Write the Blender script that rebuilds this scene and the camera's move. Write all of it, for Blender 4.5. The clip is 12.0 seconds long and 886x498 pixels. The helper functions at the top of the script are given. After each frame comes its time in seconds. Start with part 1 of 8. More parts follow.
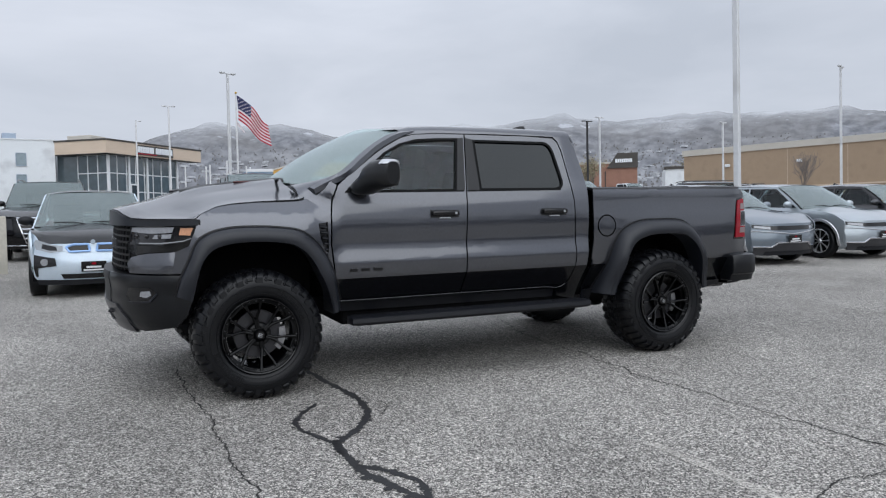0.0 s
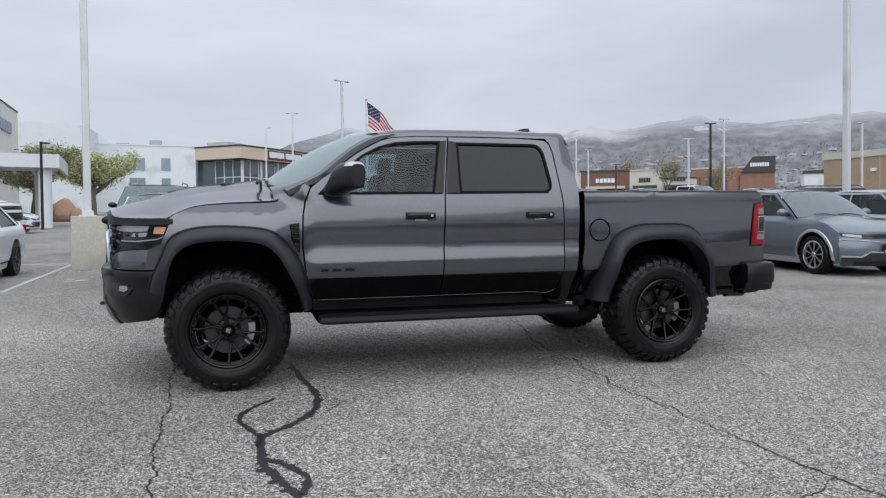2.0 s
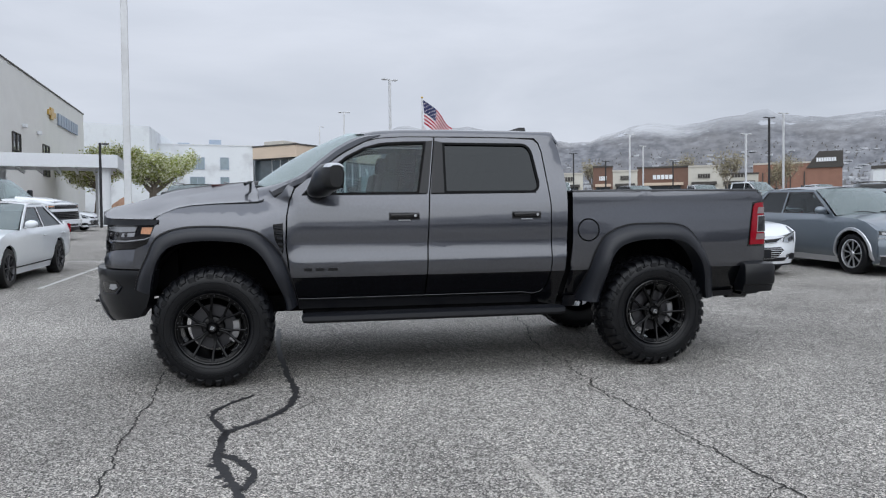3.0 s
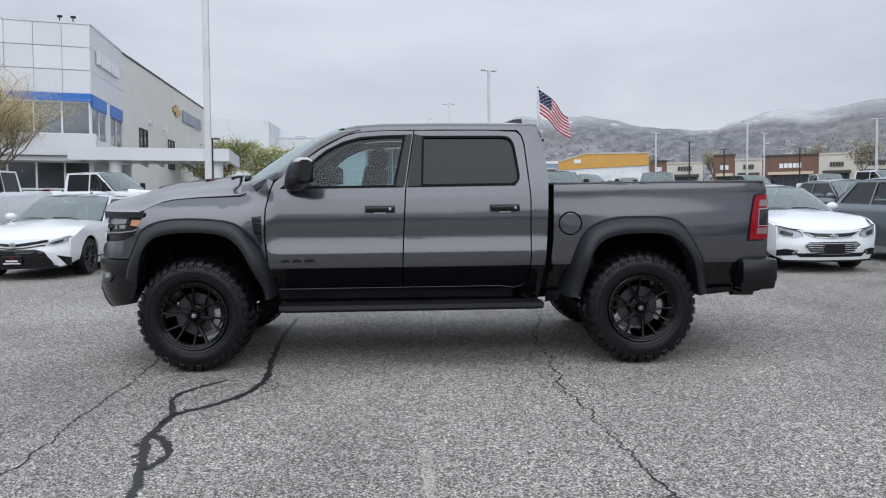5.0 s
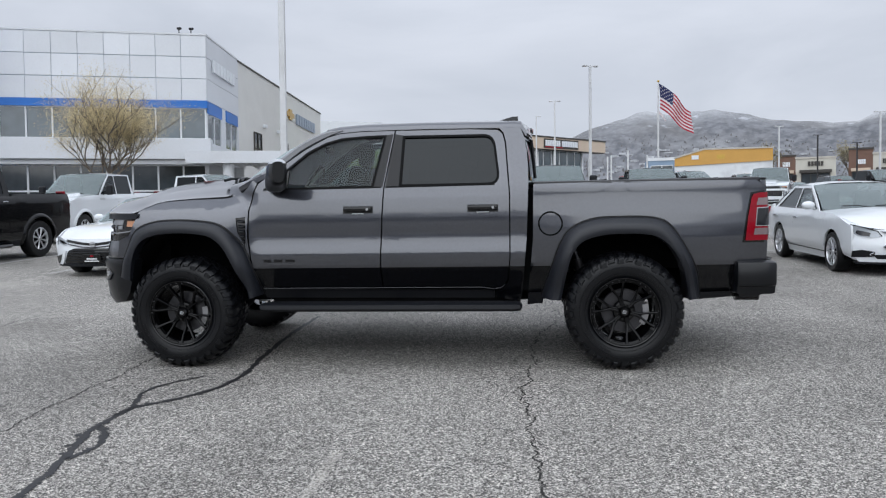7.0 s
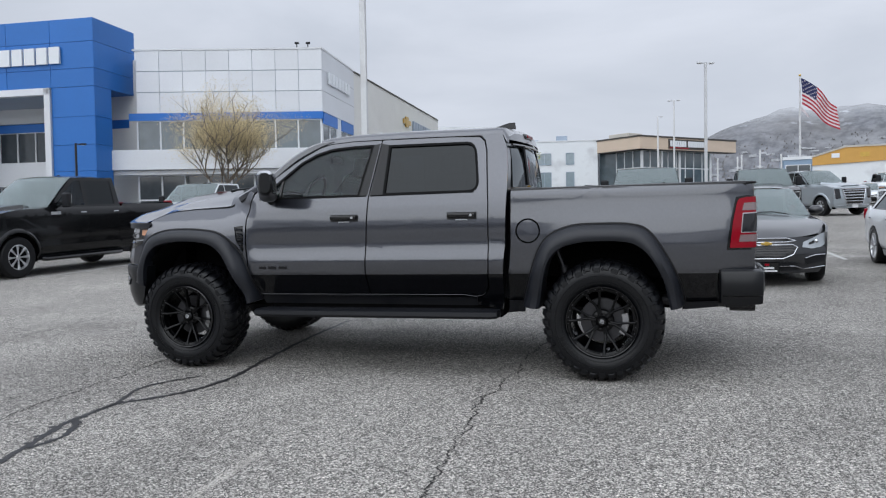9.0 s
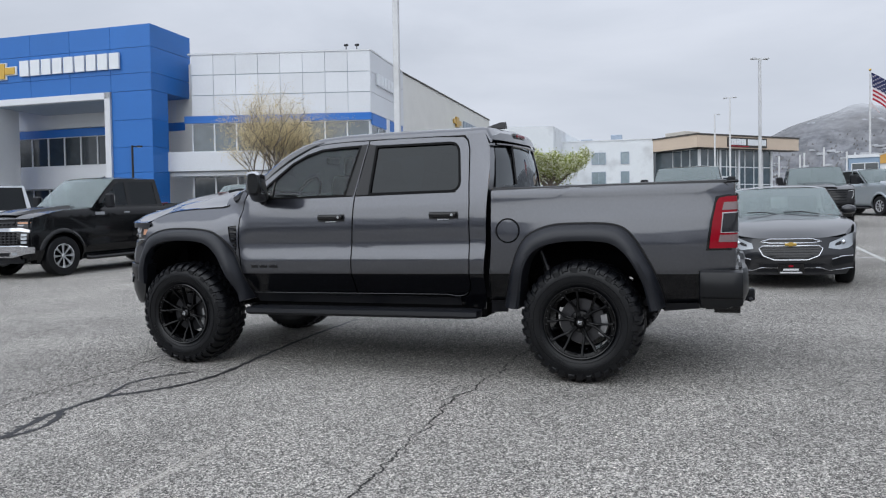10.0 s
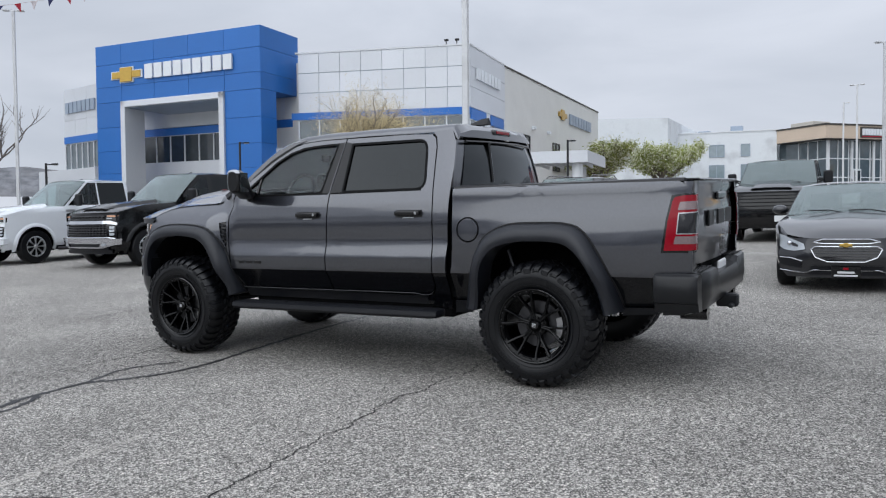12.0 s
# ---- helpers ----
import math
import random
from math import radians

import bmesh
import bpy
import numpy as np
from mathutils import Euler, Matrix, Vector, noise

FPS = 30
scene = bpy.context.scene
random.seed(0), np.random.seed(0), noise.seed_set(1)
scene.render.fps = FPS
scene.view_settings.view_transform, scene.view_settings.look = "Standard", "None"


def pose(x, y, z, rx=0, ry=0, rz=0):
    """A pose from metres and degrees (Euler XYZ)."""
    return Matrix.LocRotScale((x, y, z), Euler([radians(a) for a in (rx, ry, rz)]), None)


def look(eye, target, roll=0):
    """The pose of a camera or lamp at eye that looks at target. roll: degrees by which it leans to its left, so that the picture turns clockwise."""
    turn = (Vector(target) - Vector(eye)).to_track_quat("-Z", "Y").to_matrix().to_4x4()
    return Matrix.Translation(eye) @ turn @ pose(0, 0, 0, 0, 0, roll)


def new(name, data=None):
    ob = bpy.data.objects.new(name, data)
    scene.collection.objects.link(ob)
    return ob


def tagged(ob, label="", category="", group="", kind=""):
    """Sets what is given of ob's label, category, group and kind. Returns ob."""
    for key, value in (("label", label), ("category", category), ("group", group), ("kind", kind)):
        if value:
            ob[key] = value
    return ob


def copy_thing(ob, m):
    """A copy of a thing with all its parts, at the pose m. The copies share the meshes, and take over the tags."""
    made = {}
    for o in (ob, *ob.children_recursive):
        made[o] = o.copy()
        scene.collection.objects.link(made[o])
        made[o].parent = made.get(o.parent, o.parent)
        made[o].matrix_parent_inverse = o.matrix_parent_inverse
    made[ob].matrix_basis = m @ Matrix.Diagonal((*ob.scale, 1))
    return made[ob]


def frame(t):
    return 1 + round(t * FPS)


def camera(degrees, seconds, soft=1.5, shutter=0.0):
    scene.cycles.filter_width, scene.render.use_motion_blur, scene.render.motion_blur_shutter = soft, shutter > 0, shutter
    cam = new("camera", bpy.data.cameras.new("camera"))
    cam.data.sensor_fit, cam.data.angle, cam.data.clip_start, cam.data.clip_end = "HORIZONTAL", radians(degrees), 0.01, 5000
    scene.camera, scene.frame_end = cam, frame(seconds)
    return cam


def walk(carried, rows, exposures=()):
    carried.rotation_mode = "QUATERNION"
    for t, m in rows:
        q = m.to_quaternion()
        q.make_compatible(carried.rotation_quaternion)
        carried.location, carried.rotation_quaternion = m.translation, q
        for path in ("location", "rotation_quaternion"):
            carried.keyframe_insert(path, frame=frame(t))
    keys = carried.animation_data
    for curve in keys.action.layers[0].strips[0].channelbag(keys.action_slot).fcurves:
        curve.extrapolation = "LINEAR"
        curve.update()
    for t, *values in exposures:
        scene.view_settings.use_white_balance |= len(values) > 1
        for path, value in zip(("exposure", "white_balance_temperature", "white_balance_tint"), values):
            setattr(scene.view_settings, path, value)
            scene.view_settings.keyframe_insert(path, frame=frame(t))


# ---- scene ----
cam = camera(60.0, 12.0, 1.2)
# The lot climbs gently towards the hills: LOT turns lot coordinates (z square to the asphalt) upright.
SLOPE_X, SLOPE_Y = 0.30, 2.29
LOT = pose(0, 0, 0, SLOPE_Y, -SLOPE_X, 0)
PATH = [
    (0, (-2.914, -5.559, 1.476), (-2.086, -3.744, 1.332), -0.6),
    (0.5, (-2.641, -5.668, 1.46), (-1.89, -3.819, 1.322), -0.5),
    (1, (-2.34, -5.772, 1.466), (-1.667, -3.893, 1.334), -0.4),
    (1.5, (-2.037, -5.916, 1.463), (-1.442, -4.011, 1.333), -0.3),
    (2, (-1.769, -5.985, 1.451), (-1.25, -4.058, 1.321), -0.3),
    (2.5, (-1.492, -6.029, 1.466), (-1.046, -4.084, 1.334), -0.4),
    (3, (-1.188, -6.142, 1.47), (-0.814, -4.182, 1.334), -0.5),
    (5, (-0.026, -6.292, 1.478), (0.045, -4.299, 1.321), -0.7),
    (5.5, (0.248, -6.23, 1.484), (0.248, -4.237, 1.325), -0.8),
    (6, (0.539, -6.241, 1.472), (0.467, -4.248, 1.312), -0.9),
    (6.5, (0.838, -6.233, 1.472), (0.687, -4.245, 1.315), -1.0),
    (7, (1.135, -6.176, 1.469), (0.899, -4.195, 1.314), -1.2),
    (9, (2.333, -5.98, 1.467), (1.772, -4.065, 1.332), -1.9),
    (9.5, (2.653, -5.933, 1.467), (2.021, -4.04, 1.334), -1.9),
    (10, (2.921, -5.807, 1.445), (2.22, -3.939, 1.315), -2.0),
    (10.5, (3.199, -5.671, 1.453), (2.43, -3.829, 1.325), -2.0),
    (11, (3.524, -5.556, 1.444), (2.685, -3.745, 1.317), -2.0),
    (11.5, (3.778, -5.408, 1.429), (2.871, -3.631, 1.299), -1.9),
    (12, (4.017, -5.231, 1.439), (3.041, -3.491, 1.303), -1.9),
]
walk(cam, [(t, LOT @ look(eye, target, roll)) for t, eye, target, roll in PATH])

# ---- light: an even overcast sky with a broad, weak sun ----
world = bpy.data.worlds.new("world")
world.use_nodes = True
scene.world = world
wt = world.node_tree
for n in list(wt.nodes):
    wt.nodes.remove(n)


def wnode(kind, **inputs):
    n = wt.nodes.new(kind)
    for k, v in inputs.items():
        n.inputs[k].default_value = v
    return n


SUN_UP, SUN_ROUND = radians(42), radians(188)
sky = wnode("ShaderNodeTexSky")
sky.sky_type, sky.sun_disc, sky.sun_elevation, sky.sun_rotation = "NISHITA", False, SUN_UP, SUN_ROUND
coord = wnode("ShaderNodeTexCoord")
stretch = wnode("ShaderNodeMapping")
stretch.inputs["Scale"].default_value = (1.0, 1.0, 3.2)
billow = wnode("ShaderNodeTexNoise", Scale=2.3, Detail=7.0, Roughness=0.52, Distortion=0.35)
tone = wnode("ShaderNodeValToRGB")
tone.color_ramp.elements[0].position, tone.color_ramp.elements[0].color = 0.30, (0.552, 0.60, 0.690, 1)
tone.color_ramp.elements[1].position, tone.color_ramp.elements[1].color = 0.68, (0.730, 0.775, 0.872, 1)
wt.links.new(coord.outputs["Generated"], stretch.inputs["Vector"])
wt.links.new(stretch.outputs["Vector"], billow.inputs["Vector"])
wt.links.new(billow.outputs["Fac"], tone.inputs["Fac"])
cloud = wnode("ShaderNodeBackground", Strength=1.0)
height = wnode("ShaderNodeSeparateXYZ")
wt.links.new(coord.outputs["Generated"], height.inputs[0])
lift = wnode("ShaderNodeMapRange")
for k, v in (("From Min", 0.22), ("From Max", 1.0), ("To Min", 1.0), ("To Max", 2.0)):
    lift.inputs[k].default_value = v
wt.links.new(height.outputs["Z"], lift.inputs["Value"])
wt.links.new(lift.outputs["Result"], cloud.inputs["Strength"])
wt.links.new(tone.outputs["Color"], cloud.inputs["Color"])
clear = wnode("ShaderNodeBackground", Strength=0.06)
wt.links.new(sky.outputs["Color"], clear.inputs["Color"])
cover = wnode("ShaderNodeMixShader", Fac=0.93)
wt.links.new(clear.outputs[0], cover.inputs[1])
wt.links.new(cloud.outputs[0], cover.inputs[2])
wout = wnode("ShaderNodeOutputWorld")
wt.links.new(cover.outputs[0], wout.inputs["Surface"])
sun = new("sun", bpy.data.lights.new("sun", "SUN"))
sun.data.energy, sun.data.angle, sun.data.color = 1.45, radians(80), (0.95, 0.98, 1.0)
sun.matrix_world = look((30 * math.cos(SUN_UP) * math.sin(SUN_ROUND), 30 * math.cos(SUN_UP) * math.cos(SUN_ROUND), 30 * math.sin(SUN_UP)), (0, 0, 0))
scene.view_settings.exposure = 0.0

# ---- materials ----
def material(name, color, rough=0.5, metal=0.0, grain=None, vary=0.12, bump=0.0, coat=0.0, stain=None, spread=0.0, spec=0.5):
    """A node material: colour broken by fine grain and by broad stains, with optional relief and clear coat."""
    m = bpy.data.materials.new(name)
    m.use_nodes = True
    nt = m.node_tree
    b = nt.nodes["Principled BSDF"]
    b.inputs["Roughness"].default_value, b.inputs["Metallic"].default_value = rough, metal
    b.inputs["Coat Weight"].default_value, b.inputs["Coat Roughness"].default_value = coat, 0.05
    b.inputs["Base Color"].default_value = (*color, 1)
    b.inputs["Specular IOR Level"].default_value = spec
    if grain is None:
        return m
    tc = nt.nodes.new("ShaderNodeTexCoord")
    fine = nt.nodes.new("ShaderNodeTexNoise")
    fine.inputs["Scale"].default_value, fine.inputs["Detail"].default_value = grain, 5
    broad = nt.nodes.new("ShaderNodeTexNoise")
    broad.inputs["Scale"].default_value, broad.inputs["Detail"].default_value = max(grain / 18, 0.15), 4
    nt.links.new(tc.outputs["Object"], fine.inputs["Vector"])
    nt.links.new(tc.outputs["Object"], broad.inputs["Vector"])
    total = nt.nodes.new("ShaderNodeMath")
    total.operation = "ADD"
    nt.links.new(fine.outputs["Fac"], total.inputs[0])
    nt.links.new(broad.outputs["Fac"], total.inputs[1])
    ramp = nt.nodes.new("ShaderNodeMapRange")
    ramp.inputs["From Min"].default_value, ramp.inputs["From Max"].default_value = 0.6, 1.4
    ramp.inputs["To Min"].default_value, ramp.inputs["To Max"].default_value = 1 - vary, 1 + vary
    nt.links.new(total.outputs[0], ramp.inputs["Value"])
    source = ramp.outputs["Result"]
    if spread:
        info = nt.nodes.new("ShaderNodeObjectInfo")
        own = nt.nodes.new("ShaderNodeMapRange")
        own.inputs["To Min"].default_value, own.inputs["To Max"].default_value = 1 - spread, 1 + spread
        nt.links.new(info.outputs["Random"], own.inputs["Value"])
        both = nt.nodes.new("ShaderNodeMath")
        both.operation = "MULTIPLY"
        nt.links.new(source, both.inputs[0])
        nt.links.new(own.outputs["Result"], both.inputs[1])
        source = both.outputs[0]
    hsv = nt.nodes.new("ShaderNodeHueSaturation")
    hsv.inputs["Color"].default_value = (*color, 1)
    nt.links.new(source, hsv.inputs["Value"])
    out = hsv.outputs["Color"]
    if stain:
        mix = nt.nodes.new("ShaderNodeMix")
        mix.data_type = "RGBA"
        lump = nt.nodes.new("ShaderNodeMapRange")
        lump.inputs["From Min"].default_value, lump.inputs["From Max"].default_value = 0.52, 0.68
        nt.links.new(broad.outputs["Fac"], lump.inputs["Value"])
        nt.links.new(lump.outputs["Result"], mix.inputs[0])
        nt.links.new(out, mix.inputs[6])
        mix.inputs[7].default_value = (*stain, 1)
        out = mix.outputs[2]
    nt.links.new(out, b.inputs["Base Color"])
    if bump:
        rise = nt.nodes.new("ShaderNodeBump")
        rise.inputs["Strength"].default_value, rise.inputs["Distance"].default_value = bump, 0.5 / grain
        nt.links.new(fine.outputs["Fac"], rise.inputs["Height"])
        nt.links.new(rise.outputs["Normal"], b.inputs["Normal"])
    return m


def glass(name, tint, gloss=1.0, rough=0.0, ior=1.52):
    """A thin pane: tinted see-through with a mirror gloss that grows at grazing angles."""
    m = bpy.data.materials.new(name)
    m.use_nodes = True
    nt = m.node_tree
    for n in list(nt.nodes):
        nt.nodes.remove(n)
    see = nt.nodes.new("ShaderNodeBsdfTransparent")
    see.inputs["Color"].default_value = (*tint, 1)
    shine = nt.nodes.new("ShaderNodeBsdfGlossy")
    shine.inputs["Roughness"].default_value = rough
    shine.inputs["Color"].default_value = (0.92 * gloss, 0.97 * gloss, gloss, 1)
    fres = nt.nodes.new("ShaderNodeFresnel")
    fres.inputs["IOR"].default_value = ior
    mix = nt.nodes.new("ShaderNodeMixShader")
    nt.links.new(fres.outputs[0], mix.inputs[0])
    nt.links.new(see.outputs[0], mix.inputs[1])
    nt.links.new(shine.outputs[0], mix.inputs[2])
    o = nt.nodes.new("ShaderNodeOutputMaterial")
    nt.links.new(mix.outputs[0], o.inputs["Surface"])
    return m


GRANITE = material("granite_paint", (0.050, 0.0535, 0.066), 0.33, 0.95, 900, 0.10, 0.0, 1.0)
GRANITE.node_tree.nodes["Principled BSDF"].inputs["Coat IOR"].default_value = 1.86
GRANITE.node_tree.nodes["Principled BSDF"].inputs["Coat Roughness"].default_value = 0.09
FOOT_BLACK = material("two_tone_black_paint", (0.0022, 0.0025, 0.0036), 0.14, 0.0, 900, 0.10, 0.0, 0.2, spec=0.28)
SATIN = material("satin_flare", (0.0115, 0.0130, 0.0175), 0.38, 0.0, 700, 0.18, 0.06, spec=0.42)
BLACK_PLASTIC = material("black_plastic", (0.0042, 0.0050, 0.0075), 0.45, 0.0, 500, 0.2, 0.12, spec=0.35)
GLOSS_BLACK = material("gloss_black", (0.0025, 0.0025, 0.003), 0.14, 0.0, 300, 0.15, 0.0, 0.3, spec=0.4)
BUMPER_BLACK = material("bumper_black", (0.0040, 0.0046, 0.0060), 0.30, 0.0, 500, 0.15, 0.05, spec=0.38)
# Black of the undercoat, and of fillers that stand for shade in gaps.
DARK_VOID = material("undercoat_and_gap_black", (0.0050, 0.0052, 0.0058), 0.9, 0.0, 60, 0.3, spec=0.08)
RUBBER = material("tyre_rubber", (0.0034, 0.0038, 0.0050), 0.36, 0.0, 90, 0.3, 0.12, spec=0.32)
RIM_BLACK = material("rim_black", (0.0014, 0.0015, 0.0019), 0.09, 0.0, 200, 0.15, 0.0, 0.0, spec=0.26)
LAMP_SILVER = material("lamp_silver", (0.34, 0.35, 0.37), 0.25, 0.4, 60, 0.3, 0.0, 0.6)
STEEL = material("worn_steel", (0.42, 0.42, 0.43), 0.35, 0.9, 150, 0.2)
CHROME = material("chrome", (0.62, 0.63, 0.66), 0.09, 1.0, 40, 0.05)
ALLOY = material("alloy", (0.55, 0.56, 0.58), 0.28, 0.8, 120, 0.08)
DARK_ALLOY = material("dark_alloy", (0.06, 0.06, 0.065), 0.3, 0.6, 120, 0.1)
TINT_FRONT = glass("door_glass", (0.50, 0.62, 0.64), ior=1.46)
TINT_REAR = glass("privacy_glass", (0.004, 0.006, 0.008), ior=1.46)
SCREEN_GLASS = glass("windscreen_glass", (0.50, 0.64, 0.62))


def sheen_film(m, share):
    """Paints the sky's pale sheen on a pane, as drizzle-like diffuse specks."""
    nt = m.node_tree
    o = next(n for n in nt.nodes if n.type == "OUTPUT_MATERIAL")
    pane = o.inputs["Surface"].links[0].from_socket
    sky_sheen = nt.nodes.new("ShaderNodeBsdfDiffuse")
    sky_sheen.inputs["Color"].default_value = (0.50, 0.60, 0.60, 1)
    speck = nt.nodes.new("ShaderNodeTexNoise")
    speck.inputs["Scale"].default_value, speck.inputs["Detail"].default_value = 160, 3
    amount = nt.nodes.new("ShaderNodeMapRange")
    amount.inputs["From Min"].default_value, amount.inputs["From Max"].default_value = 0.3, 0.7
    amount.inputs["To Min"].default_value, amount.inputs["To Max"].default_value = share * 0.5, share * 1.5
    nt.links.new(speck.outputs["Fac"], amount.inputs["Value"])
    mix = nt.nodes.new("ShaderNodeMixShader")
    nt.links.new(amount.outputs["Result"], mix.inputs[0])
    nt.links.new(pane, mix.inputs[1])
    nt.links.new(sky_sheen.outputs[0], mix.inputs[2])
    nt.links.new(mix.outputs[0], o.inputs["Surface"])


sheen_film(SCREEN_GLASS, 0.40)
RED_LENS = material("red_lens", (0.25, 0.004, 0.013), 0.10, 0.0, 60, 0.12, 0.0, 0.0, spec=0.28)
PINK_LENS = material("clear_band_lens", (0.21, 0.155, 0.16), 0.18, 0.1, 60, 0.2, 0.0, 0.5)
SMOKE_LENS = material("smoked_lens", (0.008, 0.008, 0.010), 0.1, 0.0, 60, 0.1, 0.0, 0.5, spec=0.4)
AMBER = material("amber_reflector", (0.62, 0.31, 0.18), 0.3, 0.0, 90, 0.25, 0.0, 0.3)
CLEAR_LAMP = material("lamp_reflector", (0.40, 0.43, 0.46), 0.24, 0.2, 60, 0.2, 0.0, 0.5)
SEAT = material("seat_cloth", (0.014, 0.0145, 0.016), 0.85, 0.0, 200, 0.2, 0.1, spec=0.2)
VINYL = material("tonneau_vinyl", (0.010, 0.010, 0.012), 0.42, 0.0, 260, 0.2, 0.1, spec=0.35)
PLATE_WHITE = material("plate_white", (0.62, 0.63, 0.64), 0.4, 0.0, 80, 0.08)
BADGE = material("dark_badge", (0.004, 0.004, 0.005), 0.4, 0.0, 80, 0.1, spec=0.35)
WHITE_PAINT = material("white_car_paint", (0.74, 0.77, 0.80), 0.3, 0.0, 400, 0.03, 0.0, 1.0)
SILVER_PAINT = material("silver_car_paint", (0.36, 0.40, 0.43), 0.3, 0.6, 700, 0.06, 0.0, 1.0)
STEELBLUE_PAINT = material("slate_grey_paint", (0.15, 0.18, 0.21), 0.3, 0.55, 700, 0.06, 0.0, 1.0)
BLACK_PAINT = material("black_car_paint", (0.0022, 0.0024, 0.0030), 0.20, 0.0, 500, 0.1, 0.0, 0.45, spec=0.22)
CHARCOAL_PAINT = material("charcoal_car_paint", (0.022, 0.023, 0.027), 0.3, 0.6, 700, 0.08, 0.0, 1.0)
ICE_PAINT = material("ice_blue_paint", (0.56, 0.65, 0.73), 0.3, 0.35, 600, 0.05, 0.0, 1.0)
RED_PAINT = material("red_car_paint", (0.35, 0.02, 0.02), 0.3, 0.2, 500, 0.08, 0.0, 1.0)
BLUE_TRIM = material("blue_trim", (0.10, 0.35, 0.75), 0.3, 0.2, 100, 0.08)
GOLD = material("gold_emblem", (0.56, 0.36, 0.08), 0.3, 0.6, 60, 0.15)

# ---- shape helpers ----
def empty(name, m, label="", category="", group="", kind=""):
    ob = new(name)
    ob.matrix_world = m
    ob.empty_display_size = 0.2
    return tagged(ob, label, category, group, kind)


def finish(me, mat, angle=32):
    for f in me.polygons:
        f.use_smooth = True
    me.set_sharp_from_angle(angle=radians(angle))
    for k in mat if isinstance(mat, (list, tuple)) else [mat]:
        me.materials.append(k)


def part(name, bm, mat, parent=None, label="", angle=32):
    """Links a bmesh as one mesh object under a thing or a part."""
    me = bpy.data.meshes.new(name)
    bmesh.ops.recalc_face_normals(bm, faces=bm.faces)
    bm.to_mesh(me)
    bm.free()
    finish(me, mat, angle)
    ob = new(name, me)
    ob.parent = parent
    return tagged(ob, label)


def raw(name, verts, faces, mat, parent=None, label="", angle=32):
    me = bpy.data.meshes.new(name)
    me.from_pydata([tuple(v) for v in verts], [], faces)
    me.validate()
    finish(me, mat, angle)
    ob = new(name, me)
    ob.parent = parent
    return tagged(ob, label)


def add_box(bm, c, s, bevel=0.0, rot=None, seg=1):
    """A box of size s at c, with rounded edges."""
    m = Matrix.Translation(c) @ (rot.to_4x4() if rot else Matrix.Identity(4)) @ Matrix.Diagonal((*s, 1))
    made = bmesh.ops.create_cube(bm, size=1, matrix=m)["verts"]
    if bevel:
        edges = list({e for v in made for e in v.link_edges})
        bmesh.ops.bevel(bm, geom=edges, offset=bevel, segments=seg, affect="EDGES", profile=0.6)


def box(c, s, bevel=0.0, rot=None, seg=1):
    bm = bmesh.new()
    add_box(bm, c, s, bevel, rot, seg)
    return bm


def add_cyl(bm, a, b, r, r2=None, n=16, caps=True):
    a, b = Vector(a), Vector(b)
    q = (b - a).to_track_quat("Z", "Y").to_matrix().to_4x4()
    bmesh.ops.create_cone(bm, cap_ends=caps, segments=n, radius1=r, radius2=r if r2 is None else r2, depth=(b - a).length,
                          matrix=Matrix.Translation((a + b) / 2) @ q)


def cyl(a, b, r, r2=None, n=16):
    bm = bmesh.new()
    add_cyl(bm, a, b, r, r2, n)
    return bm


def add_prism(bm, outline, lift, depth_vec, bevel=0.0):
    """A flat outline, put into space by lift(u, v), and given thickness along depth_vec."""
    vs = [bm.verts.new(lift(u, v)) for u, v in outline]
    f = bm.faces.new(vs)
    ex = bmesh.ops.extrude_face_region(bm, geom=[f])
    nv = [g for g in ex["geom"] if isinstance(g, bmesh.types.BMVert)]
    bmesh.ops.translate(bm, verts=nv, vec=depth_vec)
    if bevel:
        edges = list({e for v in nv for e in v.link_edges if all(w in nv for w in e.verts)})
        bmesh.ops.bevel(bm, geom=edges, offset=bevel, segments=2, affect="EDGES")


def grid_faces(rows, cols, close_u=False, close_v=False):
    fs = []
    for i in range(rows if close_u else rows - 1):
        for j in range(cols if close_v else cols - 1):
            a, b = i, (i + 1) % rows
            c, d = j, (j + 1) % cols
            fs.append((a * cols + c, a * cols + d, b * cols + d, b * cols + c))
    return fs


def add_grid(bm, pts, close_u=False, close_v=False, cap=False):
    """pts: rows of points; joins them as one skin."""
    rows, cols = len(pts), len(pts[0])
    vs = [bm.verts.new(p) for r in pts for p in r]
    for f in grid_faces(rows, cols, close_u, close_v):
        try:
            bm.faces.new([vs[k] for k in f])
        except ValueError:
            pass
    if cap:
        for r in (0, rows - 1):
            try:
                bm.faces.new([vs[r * cols + k] for k in range(cols)])
            except ValueError:
                pass


def smoothstep(a, b, x):
    t = min(max((x - a) / (b - a), 0.0), 1.0)
    return t * t * (3 - 2 * t)


def curve_through(pts, n=40):
    """n points on a smooth curve through pts."""
    P = [Vector(p) for p in pts]
    P = [P[0] * 2 - P[1]] + P + [P[-1] * 2 - P[-2]]
    out = []
    for k in range(n):
        u = k / (n - 1) * (len(P) - 3)
        i = min(int(u), len(P) - 4)
        f = u - i
        a, b, c, d = P[i:i + 4]
        out.append(0.5 * ((2 * b) + (c - a) * f + (2 * a - 5 * b + 4 * c - d) * f * f + (3 * b - a - 3 * c + d) * f ** 3))
    return out


